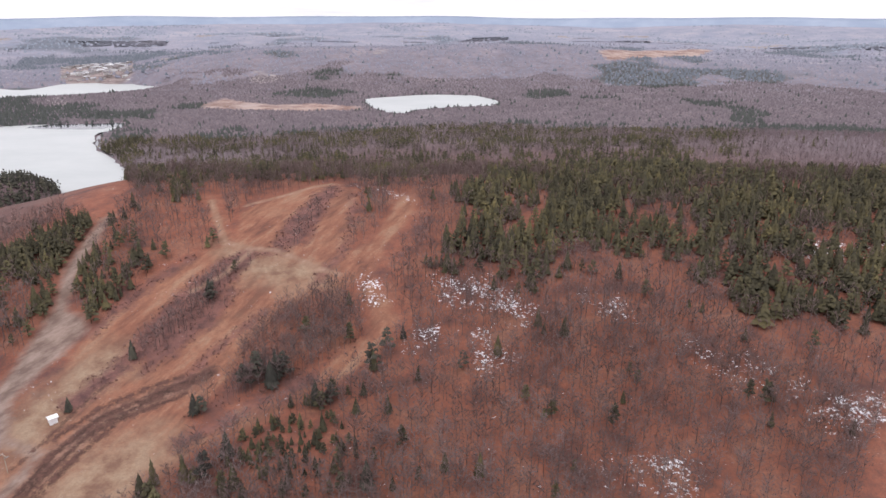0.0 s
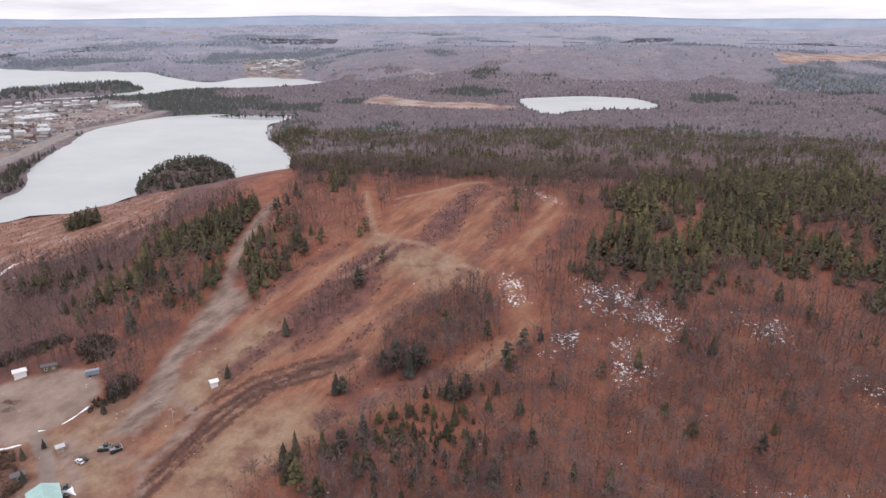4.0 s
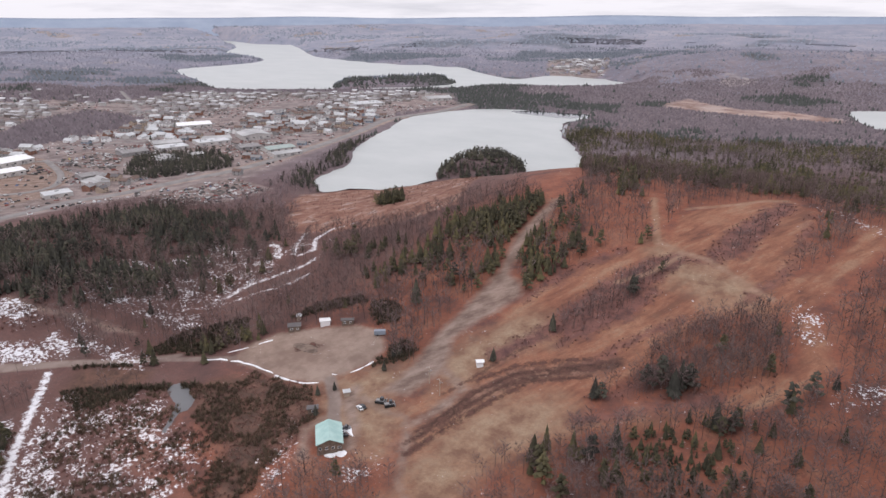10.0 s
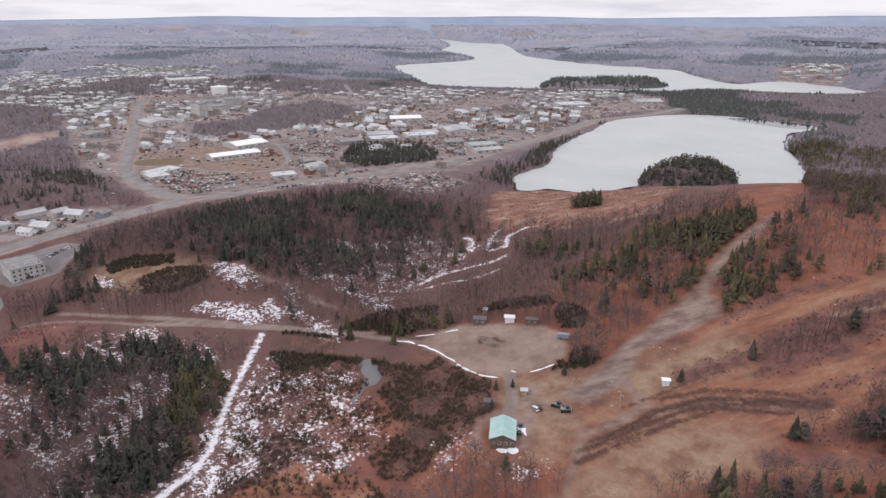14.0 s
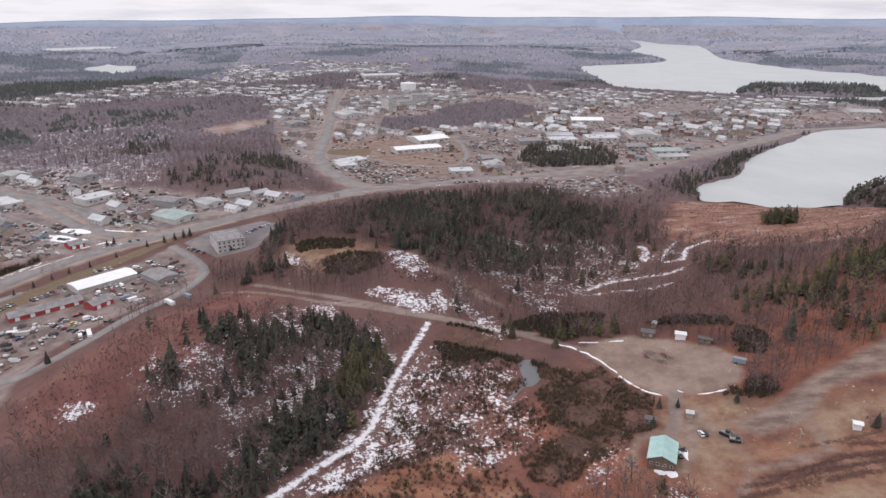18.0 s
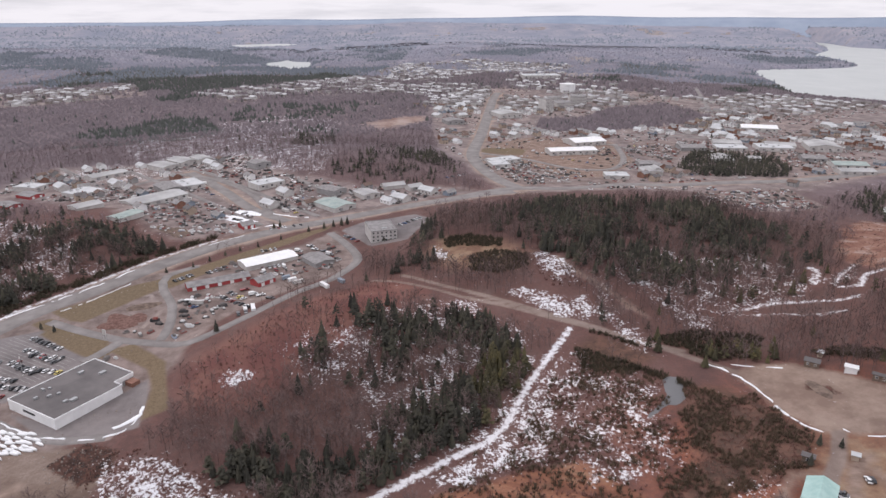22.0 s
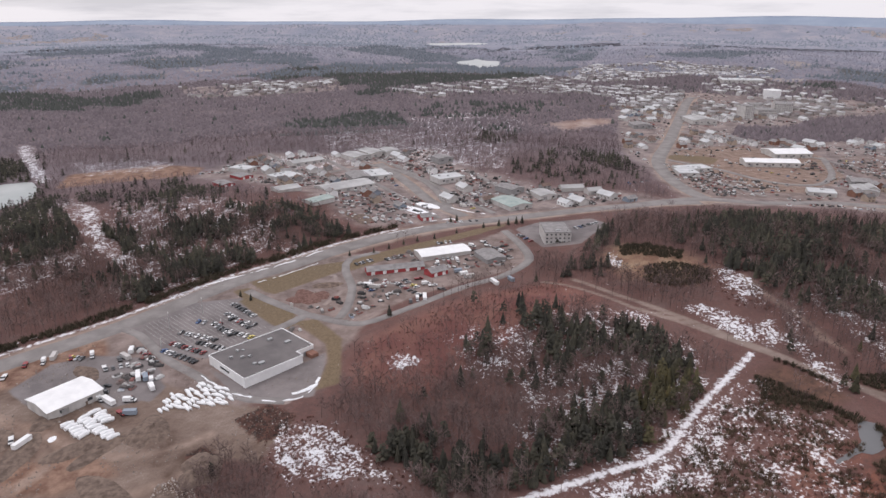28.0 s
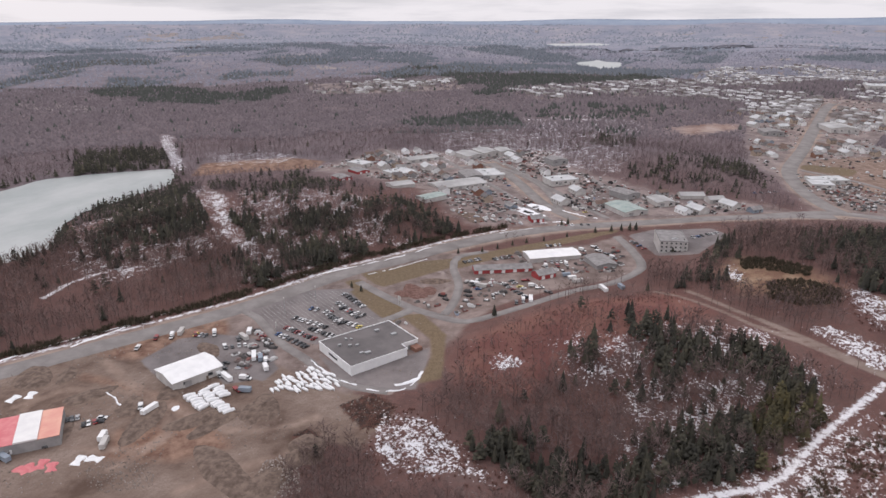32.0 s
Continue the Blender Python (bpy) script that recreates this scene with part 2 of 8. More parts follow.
    "construction": [(-243, -307), (-287, -273), (-311, -254), (-345, -222), (-314, -189), (-303, -156), (-279, -132), (-277, -119), (-271, -99), (-234, -102), (-236, -124), (-204, -124), (-165, -107), (-146, -134), (-131, -187), (-123, -216), (-217, -334)],
    "black_pile": [(-265, -126), (-280, -114), (-273, -100), (-257, -97), (-249, -108)],
    "commerce_lot": [(-351, -225), (-389, -213), (-406, -171), (-371, -127), (-362, -135), (-321, -164), (-323, -183)],
    "commerce_back": [(-312, -160), (-295, -131), (-332, -100), (-311, -96), (-288, -95), (-283, -112), (-282, -130)],
    "conifer_a": [(-1, 368), (16, 421), (73, 647), (116, 647), (239, 695), (323, 494), (334, 434), (236, 283), (202, 284), (187, 299), (155, 307), (116, 335), (88, 340), (65, 347), (35, 346), (14, 356)],
    "conifer_b": [(-221, 455), (-413, 940), (-350, 1120), (-133, 878), (10, 749), (69, 726), (61, 637), (-34, 484), (-147, 483), (-180, 444)],
    "conifer_v": [(-358, 1011), (-73, 1137), (154, 1163), (477, 1091), (302, 674), (171, 676), (13, 653), (-154, 661)],
    "conifer_c": [(-262, 296), (-258, 361), (-238, 387), (-215, 408), (-200, 396), (-201, 347), (-196, 312), (-219, 317)],
    "conifer_d": [(-193, 332), (-198, 367), (-170, 361), (-166, 346), (-173, 327)],
    "conifer_e": [(-76, 238), (-62, 247), (-46, 244), (-39, 231), (-49, 220), (-63, 224), (-74, 219), (-90, 221), (-83, 228)],
    "conifer_f": [(-481, 209), (-464, 258), (-402, 330), (-355, 298), (-363, 263), (-368, 230), (-401, 168)],
    "conifer_g": [(-499, 130), (-539, 179), (-533, 233), (-472, 351), (-381, 314), (-354, 263), (-362, 214), (-402, 163), (-440, 135)],
    "conifer_h": [(-327, 304), (-279, 347), (-251, 400), (-214, 433), (-201, 355), (-216, 321), (-261, 326)],
    "conifer_i": [(-287, 174), (-296, 199), (-294, 213), (-276, 203), (-277, 182)],
    "conifer_j": [(-264, -70), (-243, -31), (-254, 1), (-292, 48), (-330, 81), (-333, 122), (-307, 104), (-260, 68), (-235, 37), (-216, 12), (-210, -19), (-236, -59)],
    "conifer_k": [(-617, -448), (-676, -399), (-618, -274), (-554, -168), (-510, -132), (-468, -161), (-493, -223), (-526, -285)],
    "conifer_l": [(-531, 144), (-559, 178), (-542, 285), (-493, 311), (-396, 258), (-390, 162), (-423, 136), (-480, 128)],
    "conifer_m": [(-465, 49), (-511, 68), (-546, 77), (-466, 70), (-426, 57), (-433, 38)],
    "conifer_n": [(-313, 154), (-325, 168), (-310, 185), (-292, 177)],
    "conifer_o": [(-289, 177), (-303, 200), (-291, 213), (-273, 198), (-272, 181)],
    "boat_yard": [(-268, -163), (-280, -164), (-293, -154), (-289, -139), (-280, -134), (-272, -147)],
    "trailer_yard": [(-251, -199), (-264, -196), (-262, -187), (-251, -178), (-247, -169), (-244, -180), (-248, -194)],
    "dark_shore_strip": [(-676, 1119), (-638, 1153), (-579, 1160), (-540, 1167), (-529, 1125), (-557, 1101), (-620, 1103)],
    "pad": [(-294, -236), (-312, -233), (-318, -219), (-311, -199), (-302, -183), (-290, -171), (-276, -172), (-277, -185), (-271, -190), (-284, -200), (-297, -221), (-283, -230)],
    "motel_lot": [(-568, 2), (-511, 24), (-511, 53), (-568, 80), (-594, 69), (-586, 21)],
    "wood_clump": [(-766, 407), (-834, 462), (-831, 515), (-802, 553), (-718, 531), (-694, 504), (-705, 444), (-720, 405)],
    "town_wood_a": [(-1060, 317), (-1150, 351), (-1152, 423), (-1247, 514), (-1289, 640), (-1142, 660), (-1069, 572), (-1030, 431), (-1031, 359)],
    "snow_lodge": [(-181, 160), (-175, 167), (-162, 178), (-154, 169), (-162, 152), (-169, 152)],
    "snow_side": [(-206, 149), (-214, 164), (-213, 177), (-205, 173), (-190, 155), (-184, 141), (-187, 132)],
    "snow_west": [(-453, 215), (-408, 240), (-372, 269), (-372, 313), (-334, 269), (-341, 216), (-361, 184), (-395, 169)],
    "snow_west_b": [(-373, 151), (-366, 165), (-333, 164), (-310, 174), (-303, 154), (-337, 148)],
    "snow_red": [(-335, -37), (-353, -13), (-361, 19), (-341, 30), (-319, 0), (-311, -28)],
    "snow_brook": [(-372, 332), (-350, 320), (-355, 288), (-335, 252), (-335, 227), (-338, 210), (-346, 212), (-358, 258), (-367, 293)],
    "snow_far": [(-1010, -294), (-1070, -228), (-1076, -140), (-992, -25), (-774, -23), (-775, -98), (-874, -171), (-910, -257)],
    "snow_far_b": [(-793, -553), (-834, -475), (-795, -405), (-756, -417), (-719, -488)],
    "conifer_p": [(-800, -10), (-821, 18), (-786, 39), (-715, 40), (-680, 13), (-707, -9)],
    "conifer_q": [(-934, -340), (-964, -307), (-951, -260), (-864, -229), (-832, -280)],
    "conifer_r": [(-957, -237), (-983, -218), (-907, -193), (-874, -208)],
    "conifer_s": [(-1284, -696), (-1337, -545), (-1298, -344), (-1221, -220), (-1170, -230), (-1164, -412), (-1126, -546)],
    "conifer_t": [(-673, -763), (-736, -718), (-770, -596), (-687, -527), (-606, -598), (-545, -626)],
    "marsh_clump": [(-379, 408), (-388, 424), (-399, 436), (-402, 456), (-388, 452), (-374, 442), (-366, 441), (-352, 424), (-351, 413), (-363, 412), (-368, 405)],
    "reflect": [(-523, 1054), (-486, 962), (-430, 887), (-431, 910), (-486, 1034), (-524, 1139)],
    "pale_a": [(-186, 249), (-172, 274), (-161, 296), (-146, 294), (-143, 276), (-153, 259), (-161, 232), (-171, 219)],
    "pale_b": [(-151, 177), (-150, 208), (-142, 231), (-120, 244), (-107, 240), (-108, 221), (-114, 208), (-127, 190), (-114, 156), (-135, 144)],
    "pale_c": [(-129, 374), (-111, 371), (-85, 361), (-62, 350), (-61, 337), (-83, 335), (-104, 344), (-121, 361)],
    "snow_hill_a": [(-404, 295), (-379, 299), (-350, 281), (-358, 258), (-378, 244), (-402, 257)],
    "snow_hill_b": [(-384, 188), (-369, 206), (-327, 217), (-314, 197), (-345, 181)],
    "snow_hill_c": [(-399, 165), (-378, 172), (-347, 154), (-355, 141)],
    "snow_top": [(-72, 473), (-59, 473), (-36, 457), (-14, 437), (-19, 423), (-34, 439), (-60, 456)],
    "snow_falls": [(-386, 307), (-384, 313), (-362, 299), (-353, 289), (-360, 290)],
    "snow_wood_h": [(-7, 343), (16, 336), (21, 318), (4, 323)],
    "snow_wood_i": [(-14, 301), (-4, 301), (-5, 294), (-12, 293)],
    "snow_wood_j": [(15, 298), (20, 301), (28, 279), (18, 281)],
    "conifer_p": [(-688, -434), (-710, -359), (-610, -235), (-585, -178), (-551, -122), (-532, -91), (-498, -120), (-474, -148), (-431, -174), (-386, -199), (-356, -223), (-342, -234)],
    "snow_hill_d": [(-553, -272), (-561, -205), (-524, -193), (-507, -244)],
    "snow_hill_e": [(-518, -335), (-510, -305), (-457, -274), (-447, -295)],
    "snow_hill_f": [(-513, -194), (-515, -169), (-483, -155), (-471, -173)],
    "snow_hill_g": [(-396, -232), (-431, -220), (-450, -197), (-436, -195), (-395, -211), (-365, -229)],
    "snow_hill_h": [(-412, 197), (-399, 209), (-378, 197), (-385, 186)],
    "snow_hill_i": [(-414, 234), (-399, 242), (-378, 224), (-385, 221)],
    "snow_knoll_b": [(-320, -64), (-325, -58), (-320, -48), (-314, -50), (-313, -58)],
    "snow_mid_a": [(-392, 101), (-393, 115), (-378, 132), (-364, 149), (-350, 144), (-354, 128), (-371, 113)],
    "snow_mid_b": [(-438, 132), (-427, 146), (-404, 154), (-400, 145), (-411, 131)],
    "snow_core": [(-306, 102), (-301, 115), (-283, 117), (-251, 104), (-237, 83), (-235, 68), (-225, 44), (-220, 19), (-229, 31), (-244, 61), (-257, 74), (-282, 88)],
    "snow_core_b": [(-283, 142), (-283, 155), (-264, 149), (-257, 128), (-271, 126)],
    "snow_core_c": [(-245, 131), (-243, 142), (-216, 133), (-217, 121)],
    "verge_d": [(-431, -178), (-466, -147), (-483, -118), (-513, -89), (-570, -29), (-584, -5), (-573, -8), (-533, -55), (-501, -87), (-470, -115), (-445, -133), (-412, -157), (-416, -166)],
    "verge_e": [(-399, -177), (-405, -166), (-393, -146), (-371, -126), (-361, -131), (-365, -142), (-379, -157)],
    "verge_f": [(-884, 191), (-916, 200), (-912, 241), (-899, 258), (-861, 240)],
    "island": [(-420, -163), (-445, -151), (-447, -126), (-421, -114), (-400, -121), (-393, -139)],
    "mall_lot": [(-854, 245), (-794, 288), (-761, 336), (-810, 374), (-926, 396), (-949, 389), (-976, 335), (-925, 309), (-911, 268)],
    "dealer_yard": [(-862, 187), (-811, 249), (-741, 286), (-739, 332), (-668, 305), (-685, 252), (-691, 203), (-747, 177)],
    "strip_yard": [(-630, 351), (-652, 422), (-646, 473), (-565, 459), (-538, 373), (-544, 314)],
    "goods_yard": [(-940, 419), (-916, 535), (-824, 555), (-838, 626), (-772, 665), (-718, 613), (-733, 547), (-803, 540), (-850, 460), (-779, 408), (-843, 390)],
    "snow_hill_j": [(-596, -381), (-646, -347), (-573, -209), (-514, -182), (-451, -201), (-384, -240), (-397, -267)],
    "snow_hill_k": [(-420, 181), (-414, 234), (-422, 276), (-414, 297), (-334, 247), (-344, 217), (-360, 192), (-386, 179)],
    "snow_wood_k": [(-326, 5), (-337, 36), (-367, 79), (-350, 108), (-302, 90), (-258, 59), (-236, 27), (-251, 4)],
    "scrap_yard": [(-294, -207), (-318, -201), (-316, -176), (-289, -173), (-272, -183), (-281, -198)],
    "debris": [(-238, -136), (-244, -131), (-236, -119), (-224, -119), (-225, -129)],
    "conifer_q": [(-764, -2), (-813, 41), (-880, 90), (-893, 151), (-806, 150), (-714, 93), (-695, 10)],
    "conifer_r": [(-1246, -211), (-1298, -73), (-1318, 58), (-1210, 54), (-1152, -63), (-1149, -194)],
    "conifer_s": [(-1107, -52), (-1119, -8), (-879, -5), (-863, -39)],
    "conifer_t": [(-481, -258), (-533, -246), (-533, -205), (-528, -164), (-513, -150), (-480, -177), (-442, -207), (-418, -227)],
    "snow_hill_l": [(-1144, -183), (-1215, -67), (-1167, 18), (-888, -4), (-812, -75), (-861, -137)],
    "snow_hill_m": [(-771, -64), (-871, -32), (-844, 10), (-751, -13)],
    "snow_hill_n": [(-478, -477), (-634, -448), (-497, -303), (-428, -311), (-359, -342), (-387, -404)],
    "rubble": [(-215, -139), (-222, -134), (-218, -124), (-202, -114), (-197, -123), (-203, -135)],
    "rubble_b": [(-191, -208), (-201, -200), (-201, -183), (-190, -173), (-181, -191)],
    "dark_yard": [(-278, -248), (-306, -244), (-318, -227), (-318, -194), (-301, -178), (-276, -178), (-268, -190), (-291, -220), (-261, -222)],
    "red_dirt": [(-278, -274), (-310, -258), (-335, -234), (-328, -214), (-309, -232), (-277, -251)],
    "grass_dirt": [(-218, -213), (-236, -175), (-222, -158), (-207, -174), (-199, -207)],
    "edge_brush_a": [(-242, 259), (-248, 269), (-240, 272), (-230, 267), (-225, 259), (-231, 253)],
    "edge_brush_b": [(-206, 233), (-210, 241), (-204, 245), (-198, 241), (-197, 233)],
    "edge_brush_c": [(-206, 221), (-208, 228), (-203, 230), (-198, 224), (-201, 219)],
    "edge_brush_d": [(-319, 169), (-322, 192), (-306, 221), (-289, 209), (-296, 185)],
    "edge_brush_e": [(-325, 126), (-335, 140), (-319, 154), (-303, 160), (-292, 142), (-301, 123)],
    "edge_brush_f": [(-282, 237), (-279, 254), (-261, 269), (-255, 267), (-273, 249)],
    "snow_bank_side": [(-316, 114), (-296, 97), (-270, 82), (-252, 71), (-243, 56), (-232, 31), (-225, 44), (-233, 68), (-240, 84), (-291, 102)],
    "snow_bank_side_b": [(-322, 95), (-317, 101), (-297, 89), (-277, 77), (-261, 68), (-252, 55), (-246, 40), (-254, 48), (-266, 66), (-288, 78), (-307, 88)],
    "conifer_u": [(-343, -13), (-364, 17), (-379, 64), (-373, 87), (-331, 72), (-300, 17), (-309, -16)],
    "snow_hill_o": [(-338, -24), (-361, 5), (-389, 66), (-382, 89), (-338, 74), (-306, 18), (-302, -23)],
    # clear_ shapes from here on reach towards the camera, to keep its view treeless
    "clear_lake_near": [(-507, 463), (-534, 509), (-548, 560), (-643, 662), (-695, 754), (-735, 842), (-782, 954), (-773, 1038), (-739, 1111), (-679, 1147), (-585, 1153), (-538, 1169), (-522, 1106), (-528, 1049), (-476, 940), (-386, 797), (-222, 471), (-197, 430), (-214, 406), (-241, 426), (-272, 411), (-334, 437), (-345, 426), (-381, 426), (-433, 438), (-447, 423)],
    "clear_marsh": [(-521, 461), (-503, 508), (-456, 563), (-451, 595), (-405, 622), (-282, 399), (-303, 376), (-321, 360), (-355, 348), (-384, 334), (-414, 347)],
    "clear_gravel_trail": [(-204, 413), (-202, 388), (-198, 350), (-190, 319), (-179, 314), (-164, 290), (-171, 267), (-176, 246), (-166, 224), (-169, 201), (-182, 197), (-181, 220), (-186, 244), (-187, 269), (-197, 319), (-207, 353), (-210, 397), (-208, 414)],
    "clear_lot": [(-264, 178), (-281, 207), (-276, 221), (-263, 233), (-242, 247), (-224, 247), (-201, 224), (-199, 212), (-205, 199), (-211, 188), (-229, 181), (-250, 180)],
    "clear_yard": [(-224, 198), (-217, 208), (-204, 225), (-188, 234), (-184, 246), (-178, 244), (-177, 223), (-175, 197), (-162, 194), (-156, 184), (-156, 168), (-162, 162), (-174, 166), (-187, 166)],
    "clear_snow_field": [(-323, 96), (-313, 115), (-296, 120), (-276, 127), (-252, 127), (-260, 143), (-248, 155), (-197, 127), (-195, 105), (-211, 83), (-229, 69), (-228, 50), (-250, 70), (-291, 96)],
    "clear_snow_patch_a": [(-381, 130), (-374, 150), (-335, 138), (-330, 130), (-344, 119)],
    "clear_snow_patch_b": [(-442, 133), (-426, 143), (-382, 140), (-364, 150), (-374, 127), (-396, 122)],
    "clear_snow_patch_c": [(-262, -107), (-268, -93), (-257, -63), (-229, -57), (-220, -37), (-213, -40), (-216, -72), (-208, -83)],
    "clear_brush": [(-270, 176), (-257, 189), (-225, 196), (-206, 183), (-190, 156), (-188, 137), (-180, 120), (-189, 111), (-209, 135), (-258, 152), (-274, 165)],
    "clear_heath": [(-229, 70), (-231, 96), (-206, 111), (-179, 106), (-157, 90), (-183, 18), (-207, 29)],
    "clear_town_main": [(-1010, 1208), (-1279, 959), (-1361, 891), (-1350, 795), (-1368, 695), (-1448, 631), (-1470, 518), (-1527, 371), (-1466, 249), (-1243, 175), (-848, 128), (-752, 148), (-591, 155), (-543, 194), (-528, 246), (-540, 312), (-520, 348), (-597, 460), (-649, 603), (-763, 832), (-823, 988), (-795, 1119), (-904, 1249)],
    "clear_town_west": [(-682, -351), (-768, -359), (-878, -327), (-867, -189), (-866, -106), (-773, -59), (-704, 27), (-703, 117), (-578, 152), (-606, 90), (-564, 31), (-547, -26), (-540, -80), (-528, -121), (-551, -148), (-586, -174), (-641, -267)],
    "clear_commerce": [(-428, -201), (-463, -181), (-496, -116), (-513, -83), (-538, -26), (-569, -3), (-512, 13), (-472, 10), (-451, -17), (-427, -47), (-362, -66), (-337, -81), (-303, -88), (-277, -89), (-259, -121), (-267, -140), (-288, -199), (-324, -221), (-348, -207)],
    "clear_verge_c": [(-371, -131), (-376, -118), (-348, -95), (-282, -79), (-277, -89), (-303, -91), (-342, -103)],
    "clear_commerce_back": [(-312, -160), (-277, -123), (-332, -100), (-311, -96), (-271, -89), (-266, -105), (-265, -122)],
    "clear_motel_lot": [(-568, 2), (-477, 22), (-478, 49), (-568, 80), (-594, 69), (-586, 21)],
    "clear_snow_falls": [(-386, 307), (-384, 313), (-340, 281), (-332, 272), (-338, 272)],
}
